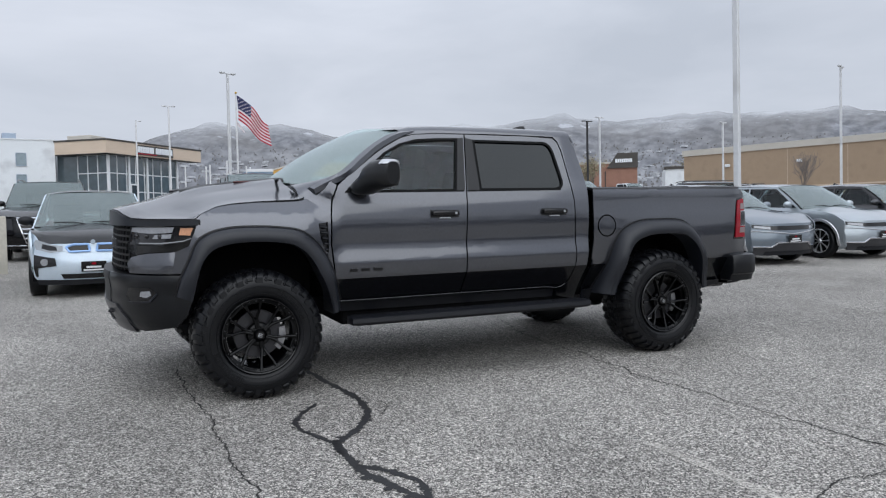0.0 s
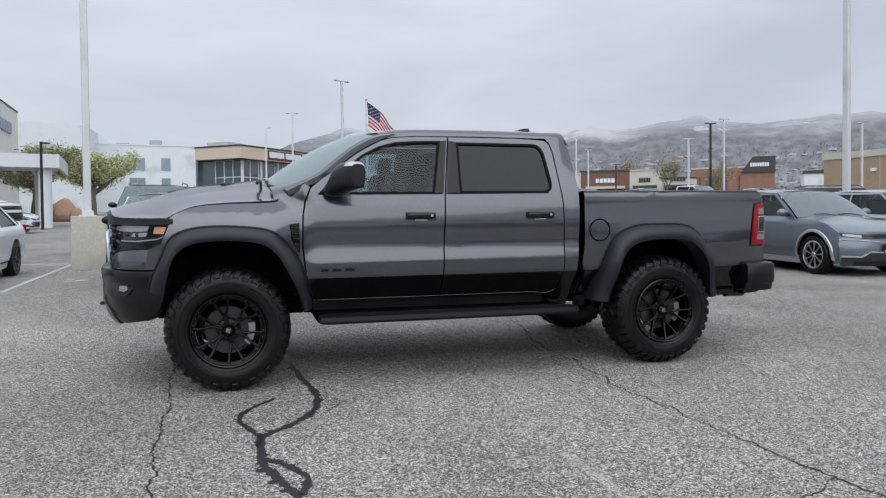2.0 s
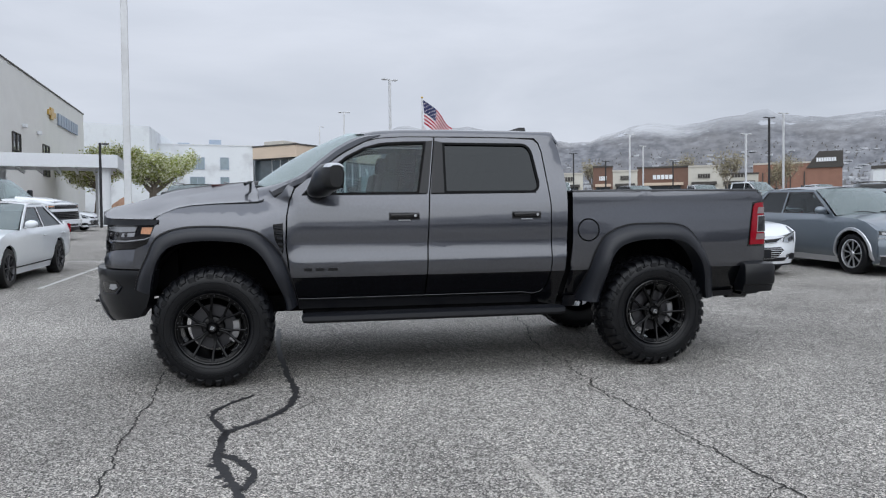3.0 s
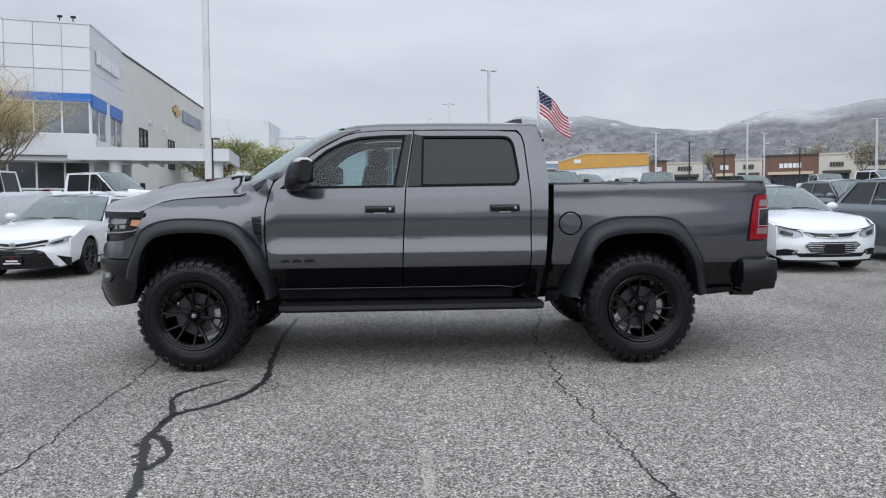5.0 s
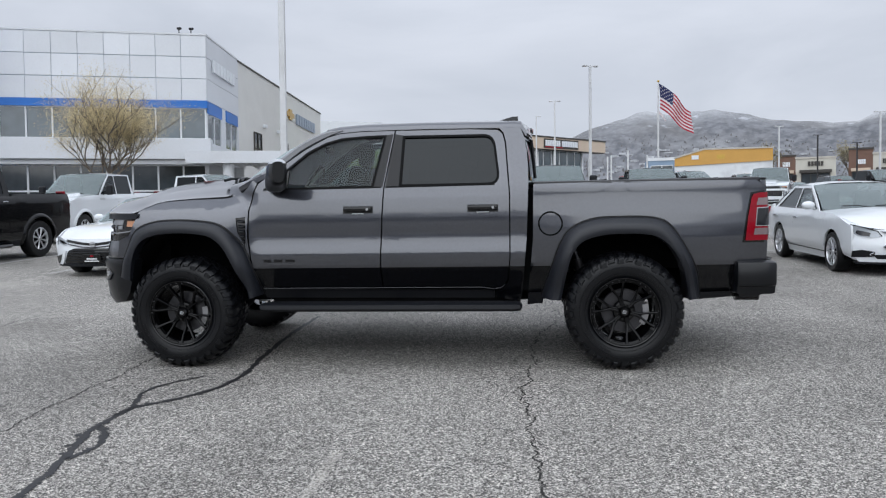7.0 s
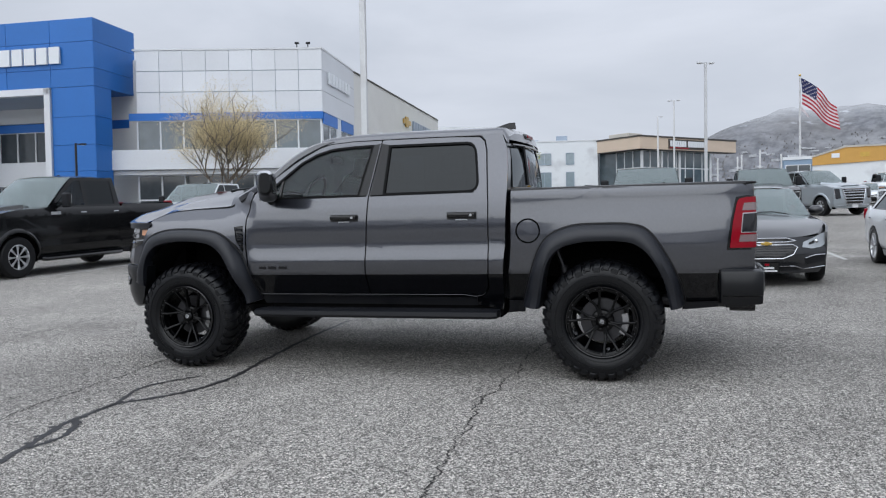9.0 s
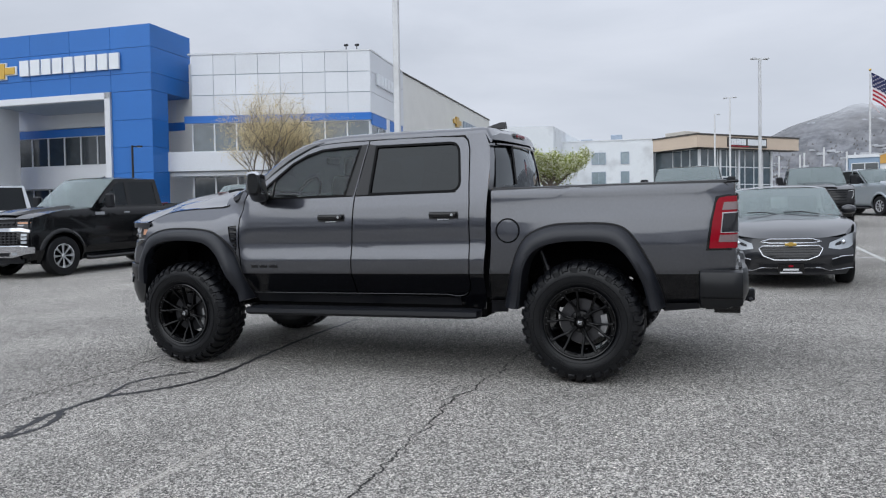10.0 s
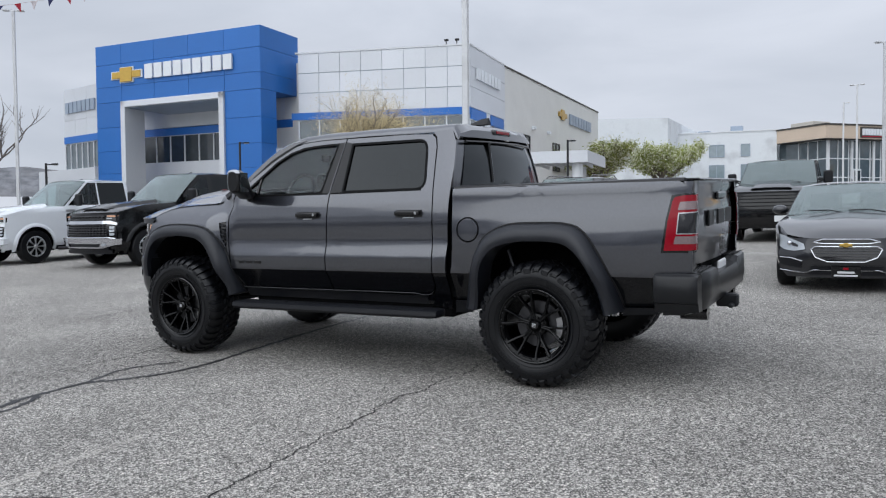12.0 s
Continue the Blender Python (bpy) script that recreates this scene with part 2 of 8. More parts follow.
def skin(loops, place, step=0.05, thick=0.018, inward=None, axes=("x", "z")):
    """A panel: outline (and holes) in a flat (u, v) plane, cut into a net and put onto a curved surface by place(u, v);
    thick is the depth of the turned-in edge, along inward(u, v)."""
    bm = bmesh.new()
    edges = []
    for loop in loops:
        vs = [bm.verts.new((u, 0, v)) for u, v in loop]
        edges += [bm.edges.new((vs[i], vs[(i + 1) % len(vs)])) for i in range(len(vs))]
    bmesh.ops.triangle_fill(bm, use_beauty=True, use_dissolve=False, edges=edges, normal=(0, -1, 0))
    us, vs_ = [v.co.x for v in bm.verts], [v.co.z for v in bm.verts]
    for lo, hi, no in ((min(us), max(us), (1, 0, 0)), (min(vs_), max(vs_), (0, 0, 1))):
        k = max(int((hi - lo) / step), 1)
        for i in range(1, k):
            at = lo + (hi - lo) * i / k
            bmesh.ops.bisect_plane(bm, geom=bm.verts[:] + bm.edges[:] + bm.faces[:], dist=1e-5, plane_co=(at if no[0] else 0, 0, at if no[2] else 0), plane_no=no)
    flat = {v: (v.co.x, v.co.z) for v in bm.verts}
    rim = [e for e in bm.edges if len(e.link_faces) == 1]
    back = {}
    for v, (u, w) in flat.items():
        v.co = place(u, w)
    for e in rim:
        for v in e.verts:
            if v not in back:
                back[v] = bm.verts.new(v.co + (inward(*flat[v]) if inward else Vector((0, 1, 0))) * thick)
    for e in rim:
        a, b = e.verts
        bm.faces.new((a, b, back[b], back[a]))
    return bm


def mirrored(bm):
    """A copy of the bmesh mirrored across y."""
    me = bpy.data.meshes.new("tmp")
    bm.to_mesh(me)
    out = bmesh.new()
    out.from_mesh(me)
    bpy.data.meshes.remove(me)
    for v in out.verts:
        v.co.y = -v.co.y
    return out


def both_sides(name, bm, mat, parent, label=""):
    other = mirrored(bm)
    return part(name, bm, mat, parent, label), part(name, other, mat, parent, label)


def add_tube(bm, pts, r, n=8, cap=True):
    """A round bar along points; r may be a list."""
    P = [Vector(p) for p in pts]
    rr = r if isinstance(r, (list, tuple)) else [r] * len(P)
    rows = []
    side = None
    for i, p in enumerate(P):
        d = (P[min(i + 1, len(P) - 1)] - P[max(i - 1, 0)]).normalized()
        if side is None:
            side = d.orthogonal().normalized()
        side = (side - d * side.dot(d)).normalized()
        up = d.cross(side)
        rows.append([p + (side * math.cos(a) + up * math.sin(a)) * rr[i] for a in [2 * math.pi * k / n for k in range(n)]])
    add_grid(bm, rows, close_v=True, cap=cap)


def tube(pts, r, n=8):
    bm = bmesh.new()
    add_tube(bm, pts, r, n)
    return bm


def add_lathe(bm, profile, axis_at, n=48):
    """Turns a profile of (radius, y) about the y axis through axis_at."""
    c = Vector(axis_at)
    rows = [[c + Vector((r * math.cos(a), y, r * math.sin(a))) for r, y in profile] for a in [2 * math.pi * k / n for k in range(n)]]
    add_grid(bm, rows, close_u=True)


def on_lot(x, y, turn=0.0, z=0.0):
    return LOT @ pose(x, y, z, 0, 0, turn)


def upright(x, y, turn=0.0, z=0.0):
    """Stands plumb on the sloping lot."""
    p = LOT @ Vector((x, y, 0))
    return pose(p.x, p.y, p.z + z, 0, 0, turn)


def plumb(x, y, turn=0.0, sink=0.0):
    """Plumb at the level place (x, y), with its foot on the sloping ground."""
    n = LOT.to_3x3() @ Vector((0, 0, 1))
    return pose(x, y, -(n.x * x + n.y * y) / n.z - sink, 0, 0, turn)

# ---- ground ----
def asphalt():
    m = bpy.data.materials.new("worn_asphalt")
    m.use_nodes = True
    nt = m.node_tree
    b = nt.nodes["Principled BSDF"]
    b.inputs["Roughness"].default_value = 0.86
    tc = nt.nodes.new("ShaderNodeTexCoord")

    def tex(kind, scale, detail=3.0):
        n = nt.nodes.new(kind)
        n.inputs["Scale"].default_value = scale
        if kind == "ShaderNodeTexNoise":
            n.inputs["Detail"].default_value = detail
        nt.links.new(tc.outputs["Object"], n.inputs["Vector"])
        return n

    def math_(op, a, c):
        n = nt.nodes.new("ShaderNodeMath")
        n.operation = op
        for k, v in enumerate((a, c)):
            if isinstance(v, (int, float)):
                n.inputs[k].default_value = v
            else:
                nt.links.new(v, n.inputs[k])
        return n.outputs[0]

    stones = tex("ShaderNodeTexVoronoi", 140)
    chips = tex("ShaderNodeTexNoise", 125, 8)
    wear = tex("ShaderNodeTexNoise", 0.55, 6)
    patch = tex("ShaderNodeTexNoise", 0.11, 4)
    grey = nt.nodes.new("ShaderNodeSeparateColor")
    nt.links.new(stones.outputs["Color"], grey.inputs[0])
    flakes = tex("ShaderNodeTexVoronoi", 62)
    big = nt.nodes.new("ShaderNodeSeparateColor")
    nt.links.new(flakes.outputs["Color"], big.inputs[0])
    v = math_("ADD", math_("MULTIPLY", math_("POWER", grey.outputs[0], 2.6), 0.48), 0.030)
    v = math_("ADD", v, math_("MULTIPLY", math_("POWER", big.outputs[1], 4.0), 0.21))
    v = math_("ADD", v, math_("MULTIPLY", math_("SUBTRACT", chips.outputs["Fac"], 0.5), 0.43))
    tint = math_("ADD", math_("MULTIPLY", math_("SUBTRACT", wear.outputs["Fac"], 0.5), 1.1), 1.0)
    tint = math_("ADD", tint, math_("MULTIPLY", math_("SUBTRACT", patch.outputs["Fac"], 0.5), 1.0))
    v = math_("MULTIPLY", math_("MULTIPLY", math_("MAXIMUM", v, 0.02), 1.14), tint)
    col = nt.nodes.new("ShaderNodeCombineColor")
    nt.links.new(math_("MULTIPLY", v, 1.055), col.inputs[0])
    nt.links.new(v, col.inputs[1])
    nt.links.new(math_("MULTIPLY", v, 0.918), col.inputs[2])
    nt.links.new(col.outputs[0], b.inputs["Base Color"])
    bump = nt.nodes.new("ShaderNodeBump")
    bump.inputs["Strength"].default_value, bump.inputs["Distance"].default_value = 0.7, 0.008
    nt.links.new(math_("ADD", chips.outputs["Fac"], math_("MULTIPLY", stones.outputs["Distance"], 0.6)), bump.inputs["Height"])
    nt.links.new(bump.outputs["Normal"], b.inputs["Normal"])
    return m


ASPHALT = asphalt()
reach = [-2600, -900, -300, -90, -30, -10, 0, 10, 30, 90, 300, 900, 2600]
ground = raw("ground", [(x, y, 0.0) for x in reach for y in reach], grid_faces(len(reach), len(reach)), ASPHALT)
ground.matrix_world = LOT
tagged(ground, "speckled worn grey asphalt of a sloping car lot", "parking lot", kind="structure")
TAR = material("crack_tar", (0.016, 0.016, 0.0175), 0.6, 0.0, 40, 0.35, 0.2)
CRACK = material("open_crack", (0.020, 0.019, 0.018), 0.95, 0.0, 30, 0.4)
LINE_PAINT = material("worn_line_paint", (0.50, 0.50, 0.48), 0.85, 0.0, 60, 0.6, 0.1, stain=(0.30, 0.30, 0.29))
rnd = random.Random(7)


def crack(path, width, mat, label, wander=0.03):
    """A ribbon along a path on the lot, ragged in line and width."""
    pts = curve_through([(x, y, 0) for x, y in path], max(int(26 * len(path)), 40))
    verts, faces = [], []
    for i, p in enumerate(pts):
        d = (pts[min(i + 1, len(pts) - 1)] - pts[max(i - 1, 0)]).normalized()
        n = Vector((-d.y, d.x, 0))
        c = p + n * (noise.noise(Vector((p.x * 6, p.y * 6, width * 99))) * wander * 0.55 + (rnd.random() - 0.5) * wander * 0.35)
        w = width * 0.8 * (0.4 + 0.9 * abs(noise.noise(Vector((p.x * 9, p.y * 9, 3.1)))) + 0.25 * rnd.random()) * (0.25 if i in (0, len(pts) - 1) else 1)
        verts += [c + n * w / 2 + Vector((0, 0, 0.0035)), c - n * w / 2 + Vector((0, 0, 0.0035))]
    faces = [(2 * i, 2 * i + 1, 2 * i + 3, 2 * i + 2) for i in range(len(pts) - 1)]
    if mat is TAR:
        for i in range(3, len(pts) - 3, 7):
            p = pts[i] + Vector((rnd.uniform(-0.03, 0.03), rnd.uniform(-0.03, 0.03), 0.0037))
            r, n0 = width * rnd.uniform(0.15, 0.50), len(verts)
            verts += [p + Vector((r * q * math.cos(a), r * q * 0.8 * math.sin(a), 0)) for a, q in [(2 * math.pi * k / 9, rnd.uniform(0.45, 1.1)) for k in range(9)]]
            faces.append(tuple(range(n0, n0 + 9)))
    ob = raw("crack_seal" if mat is TAR else "pavement_crack", verts, faces, mat)
    ob.matrix_world = LOT
    return tagged(ob, label, "crack", kind="structure")


TAR_LABEL, CRACK_LABEL = "black tar sealing along an asphalt crack", "thin dark jagged crack in asphalt"
crack([(-1.40, 2.6), (-1.38, 1.4), (-1.30, 0.4), (-1.22, -0.28), (-1.29, -0.75), (-1.48, -1.06), (-1.65, -1.22)], 0.085, TAR, TAR_LABEL)
crack([(-1.54, -0.33), (-1.72, -0.60), (-1.78, -0.82), (-1.67, -1.22), (-1.66, -1.45)], 0.060, TAR, TAR_LABEL)
crack([(-1.65, -1.20), (-1.66, -1.64), (-1.62, -1.90), (-1.52, -2.20), (-1.42, -2.67), (-1.38, -3.6)], 0.085, TAR, TAR_LABEL)
crack([(-1.66, -1.64), (-1.53, -1.80), (-1.44, -2.02), (-1.49, -2.25)], 0.07, TAR, TAR_LABEL)
crack([(-1.22, -0.30), (-1.08, -0.55), (-1.20, -0.78)], 0.012, CRACK, CRACK_LABEL)
crack([(1.40, 2.3), (1.15, 1.3), (1.12, 0.46), (1.08, -0.40), (1.03, -0.75), (1.10, -1.50), (1.13, -2.1), (1.20, -2.8), (1.28, -3.8)], 0.020, CRACK, CRACK_LABEL, 0.09)
crack([(1.28, 7.0), (1.35, 4.6), (1.40, 2.3)], 0.014, CRACK, CRACK_LABEL, 0.09)
crack([(-2.32, 1.3), (-2.30, 0.4), (-2.25, -0.30), (-2.27, -1.02), (-2.21, -1.92), (-2.20, -3.4)], 0.020, CRACK, CRACK_LABEL, 0.07)
crack([(-2.30, -0.05), (-2.0, -0.12), (-1.6, -0.30)], 0.010, CRACK, CRACK_LABEL)
crack([(2.3, 4.2), (3.12, 3.4), (3.9, 3.05), (5.4, 2.95), (8.5, 3.0)], 0.018, CRACK, CRACK_LABEL, 0.06)
crack([(5.50, 7.4), (5.46, 5.7), (5.60, 4.6), (5.60, 3.1), (5.42, 1.66), (5.61, 0.4), (5.7, -1.5)], 0.020, CRACK, CRACK_LABEL, 0.08)
crack([(-5.3, 6.0), (-5.05, 4.0), (-5.02, 2.7), (-4.92, 1.4), (-4.76, 0.3), (-4.9, -2.0)], 0.022, CRACK, CRACK_LABEL, 0.08)
crack([(-8.6, 7.0), (-8.8, 5.2), (-8.75, 4.3), (-8.62, 3.2), (-8.7, 0.0)], 0.035, TAR, TAR_LABEL, 0.05)
crack([(-8.9, 5.3), (-8.2, 5.5), (-7.7, 5.1)], 0.02, CRACK, CRACK_LABEL, 0.05)
crack([(0.15, -3.05), (0.53, -2.93), (0.85, -2.95), (1.2, -2.75)], 0.014, CRACK, CRACK_LABEL, 0.04)
crack([(-1.7, -0.5), (-2.0, -0.42), (-2.25, -0.5)], 0.010, CRACK, CRACK_LABEL)


def stripe(p0, p1, width, label="faded white parking stall line", edge=0.2, paint=None):
    d = (Vector((*p1, 0)) - Vector((*p0, 0)))
    n = Vector((-d.y, d.x, 0)).normalized()
    k = max(int(d.length / 0.12), 2)
    verts = []
    for i in range(k + 1):
        c = Vector((*p0, 0.003)) + d * i / k
        verts += [c + n * width / 2 * (1 - edge * rnd.random()), c - n * width / 2 * (1 - edge * rnd.random())]
    ob = raw("parking_line", verts, [(2 * i, 2 * i + 1, 2 * i + 3, 2 * i + 2) for i in range(k)], paint or LINE_PAINT)
    ob.matrix_world = LOT
    return tagged(ob, label, "parking line", kind="structure")


WORN_PAINT = material("scuffed_line_paint", (0.46, 0.435, 0.395), 0.85, 0.0, 60, 0.6, 0.1)
nt = WORN_PAINT.node_tree
flecks = nt.nodes.new("ShaderNodeTexNoise")
flecks.inputs["Scale"].default_value, flecks.inputs["Detail"].default_value = 90, 6
left = nt.nodes.new("ShaderNodeMapRange")
left.inputs["From Min"].default_value, left.inputs["From Max"].default_value = 0.36, 0.54
place = nt.nodes.new("ShaderNodeTexCoord")
nt.links.new(place.outputs["Object"], flecks.inputs["Vector"])
nt.links.new(flecks.outputs["Fac"], left.inputs["Value"])
nt.links.new(left.outputs["Result"], nt.nodes["Principled BSDF"].inputs["Alpha"])
stripe((0.02, -2.05), (0.03, -4.3), 0.10, "worn short white paint line on asphalt", 0.6, WORN_PAINT)
for x in (5.65, 8.4, 11.1, 13.9):
    stripe((x, 10.4), (x, 18.2), 0.10)
stripe((4.4, 11.25), (6.9, 11.15), 0.10)
stripe((1.2, 12.35), (2.9, 12.45), 0.10)
for x in (-5.42, -8.2, -10.9):
    stripe((x, 7.6), (x, 13.3), 0.10)
stripe((-6.6, 13.45), (-5.1, 13.15), 0.10)
stripe((-8.2, 20.7), (-5.6, 20.2), 0.10)
raw("litter", [(-4.6, 9.0, 0.01), (-4.35, 8.95, 0.03), (-4.38, 9.12, 0.02), (-4.6, 9.15, 0.012)], [(0, 1, 2, 3)], PLATE_WHITE).matrix_world = LOT
tagged(bpy.data.objects["litter"], "scrap of pale litter on the asphalt", "litter")

# ---- lamp posts ----
POLE = material("pale_pole_paint", (0.62, 0.63, 0.64), 0.5, 0.2, 14, 0.08, stain=(0.50, 0.50, 0.50))
BLACK_POLE = material("black_pole_paint", (0.02, 0.02, 0.022), 0.5, 0.2, 14, 0.1)
CONCRETE = material("cast_concrete", (0.50, 0.47, 0.40), 0.9, 0.0, 22, 0.16, 0.25, stain=(0.40, 0.38, 0.33))


def foot(x, y):
    n = LOT.to_3x3() @ Vector((0, 0, 1))
    return -(n.x * x + n.y * y) / n.z


def lamp_post(x, y, top, turn=0.0, wide=0.15, mat=POLE, base=0.0, heads=2, base_wide=0.0, label="tall pale square steel lot lamp post"):
    g = foot(x, y)
    p = empty("lamp_post", pose(x, y, g, 0, 0, turn), label, "lamp post", "lot lamp posts")
    h = top - g
    if base:
        bm = bmesh.new()
        add_box(bm, (0, 0, base / 2 - 0.15), (base_wide, base_wide, base + 0.3), 0.03, None, 2)
        part("concrete_base", bm, CONCRETE, p, "weathered square concrete footing")
        bm = box((0, 0, base + 0.015), (wide * 2.2, wide * 2.2, 0.03), 0.004)
        add_box(bm, (0, 0, base + 0.07), (wide * 1.5, wide * 1.5, 0.10), 0.01)
        part("base_plate", bm, mat, p)
    bm = bmesh.new()
    rows = [[Vector((a * w / 2, b * w / 2, z)) for a, b in ((-1, -0.8), (-0.8, -1), (0.8, -1), (1, -0.8), (1, 0.8), (0.8, 1), (-0.8, 1), (-1, 0.8))] for z, w in ((base - 0.1, wide), (h * 0.5, wide * 0.95), (h, wide * 0.88))]
    add_grid(bm, rows, close_v=True, cap=True)
    part("mast", bm, mat, p)
    for k in range(heads):
        s = -1 if k else 1
        bm = bmesh.new()
        add_box(bm, (s * 0.14, 0, h - 0.05), (0.20, 0.05, 0.05), 0.01)
        part("bracket", bm, mat, p)
        hd = part("lamp_head", box((s * 0.36, 0, h - 0.03), (0.30, 0.24, 0.08), 0.025, Euler((0, s * -0.05, 0)).to_matrix(), 2), mat, p)
        part("lens", box((s * 0.37, 0, h - 0.078), (0.22, 0.18, 0.012), 0.003), PLATE_WHITE, hd)
    return p


lamp_post(-4.83, 11.75, 11.5, 10, 0.155, base=1.12, base_wide=0.66, label="tall pale lamp post on a square concrete footing")
lamp_post(14.0, 11.0, 11.5, 20, 0.165, base=0.9, base_wide=0.8)
for x, y, z, t in ((4.5, 40.4, 10.26, 25), (2.95, 60.1, 11.2, 0), (27.2, 79.8, 10.8, 10), (30.2, 62.7, 9.95, 0), (37.8, 75.8, 10.3, 30), (36.1, 52.7, 8.85, 5), (38.5, 51.1, 10.4, 15), (46.5, 44.5, 9.35, 20), (40.4, 28.3, 10.6, 30), (-34.2, 18.5, 12.2, 40)):
    lamp_post(x, y, z, t, 0.15)
lamp_post(1.47, 79.6, 12.5, 0, 0.17, heads=1)
for x, y, z in ((37.6, 51.7, 10.1), (34.0, 88.0, 10.6), (37.8, 86.6, 9.5), (52.0, 96.0, 10.5)):
    lamp_post(x, y, z, 0, 0.16, BLACK_POLE, label="slim black lamp post with two heads")
for x, y, z in ((-11.2, 36.6, 5.84), (-26.9, 26.8, 5.8), (-29.3, 16.8, 4.1)):
    lamp_post(x, y, z, 60, 0.11, BLACK_POLE, heads=1, label="short black lamp post near the showroom")
for x, y, z in ((14.15, 102.9, 10.5), (16.7, 102.6, 9.8), (11.9, 103.1, 9.9), (11.4, 103.2, 9.7), (9.2, 108, 10.0), (18.6, 110, 10.2)):
    lamp_post(x, y, z, 0, 0.22, heads=0, label="pale distant lot pole")

# ---- flag and pennants ----
fx, fy, FS = 47.6, 290.0, 2.0
pole = empty("flagpole", pose(fx, fy, foot(fx, fy)), "tall white flagpole with a ball finial", "flagpole")
hp = 51.6 - foot(fx, fy)
part("mast", tube([(0, 0, -0.2), (0, 0, hp * 0.5), (0, 0, hp)], [0.42, 0.34, 0.22], 12), POLE, pole)
bm = bmesh.new()
bmesh.ops.create_uvsphere(bm, u_segments=12, v_segments=8, radius=0.45, matrix=Matrix.Translation((0, 0, hp + 0.3)))
part("finial", bm, GOLD, pole)
F_RED, F_WHITE, F_BLUE = material("flag_red", (0.36, 0.016, 0.035), 0.8, 0, 20, 0.1), material("flag_white", (0.60, 0.55, 0.57), 0.8, 0, 20, 0.06), material("flag_blue", (0.010, 0.016, 0.075), 0.8, 0, 20, 0.1)


def flag_point(u, v):
    """u along the fly, v down the hoist."""
    sag = 5.6 * u ** 1.15
    return Vector((fx, fy, 51.0)) + FS * Vector((0.15 + 5.9 * u + 0.25 * math.sin(5 * u + 2 * v), -0.6 * u + 0.55 * math.sin(9 * u + 1.5 * v) * (0.3 + u), -4.6 * v * (1 - 0.10 * u) - sag + 0.25 * math.sin(7 * u) * u))


NU, NV = 40, 26
vs = [flag_point(i / NU, j / NV) for i in range(NU + 1) for j in range(NV + 1)]
me = bpy.data.meshes.new("flag")
me.from_pydata(vs, [], grid_faces(NU + 1, NV + 1))
for k in (F_RED, F_WHITE, F_BLUE):
    me.materials.append(k)
for f in me.polygons:
    i, j = divmod(f.index, NV)
    f.use_smooth = True
    canton = i < 16 and j < 14
    star = canton and i % 2 == 1 and j % 2 == 1 and (i + j) % 4 != 2
    f.material_index = (1 if star else 2) if canton else (j // 2) % 2
tagged(new("flag", me), "striped red and white flag with blue canton, waving", "flag")
bm = bmesh.new()
add_grid(bm, [[Vector((fx + 0.2 + 2.7 * u, fy + 0.4 * math.sin(8 * u), 41.2 - 1.6 * v * (1 - 0.5 * u) - 3.4 * u + 0.2 * math.sin(6 * u))) for v in (0, 0.5, 1)] for u in [k / 10 for k in range(11)]])
tagged(part("flag", bm, F_WHITE), "small pale flag hanging under the large one", "flag")
cord0, cord1 = Vector((-34.6, 16.0, 11.6)), Vector((-21.0, 24.5, 15.0))
line = [cord0.lerp(cord1, k / 40) - Vector((0, 0, 0.4 * math.sin(math.pi * k / 40))) for k in range(41)]
string = empty("pennant_string", Matrix.Identity(4), "string of red, white and blue pennants", "pennants")
part("cord", tube(line, 0.012, 4), F_WHITE, string)
for k in range(1, 40, 2):
    p, d = line[k], (line[k + 1] - line[k - 1]).normalized()
    w = (0, 0.12 * math.sin(k), -0.42)
    raw("pennant", [p - d * 0.16, p + d * 0.16, p + Vector(w) + d * 0.1 * math.sin(k * 2)], [(0, 1, 2)], (F_RED, F_WHITE, F_BLUE)[(k // 2) % 3], string)

# ---- buildings ----
METAL_PANEL = material("pale_metal_panel", (0.64, 0.66, 0.69), 0.42, 0.25, 9, 0.04, 0.0, 0.0, None, 0.05)
BLUE_PANEL = material("blue_metal_panel", (0.016, 0.138, 0.45), 0.38, 0.1, 9, 0.05, 0.0, 0.0, None, 0.05)
BLUE_BAND = material("blue_band", (0.014, 0.145, 0.50), 0.4, 0.1, 9, 0.06)
STUCCO = material("cream_render", (0.70, 0.70, 0.675), 0.9, 0.0, 12, 0.06, 0.15)
WHITE_RENDER = material("white_render", (0.72, 0.75, 0.77), 0.9, 0.0, 8, 0.05, 0.1, stain=(0.58, 0.60, 0.62))
TAN = material("tan_fascia", (0.58, 0.47, 0.37), 0.85, 0.0, 10, 0.07, 0.1)
BROWN_BRICK = material("brown_brickwork", (0.35, 0.26, 0.18), 0.9, 0.0, 14, 0.12, 0.2, stain=(0.31, 0.23, 0.16))
RED_BRICK = material("red_brickwork", (0.27, 0.145, 0.105), 0.9, 0.0, 14, 0.14, 0.2, stain=(0.28, 0.15, 0.11))
YELLOW_WALL = material("yellow_wall", (0.58, 0.325, 0.085), 0.8, 0.0, 10, 0.08)
CAP = material("dark_coping", (0.05, 0.045, 0.04), 0.6, 0.0, 12, 0.1)
PALE_CAP = material("pale_coping", (0.50, 0.47, 0.42), 0.8, 0.0, 12, 0.08)
SHOP_GLASS = material("window_glass_dark", (0.035, 0.045, 0.052), 0.06, 0.0, 2, 0.35, 0.0, 0.6)
BLUE_GLASS = material("window_glass_grey", (0.075, 0.10, 0.115), 0.05, 0.0, 1.2, 0.30, 0.0, 0.8)
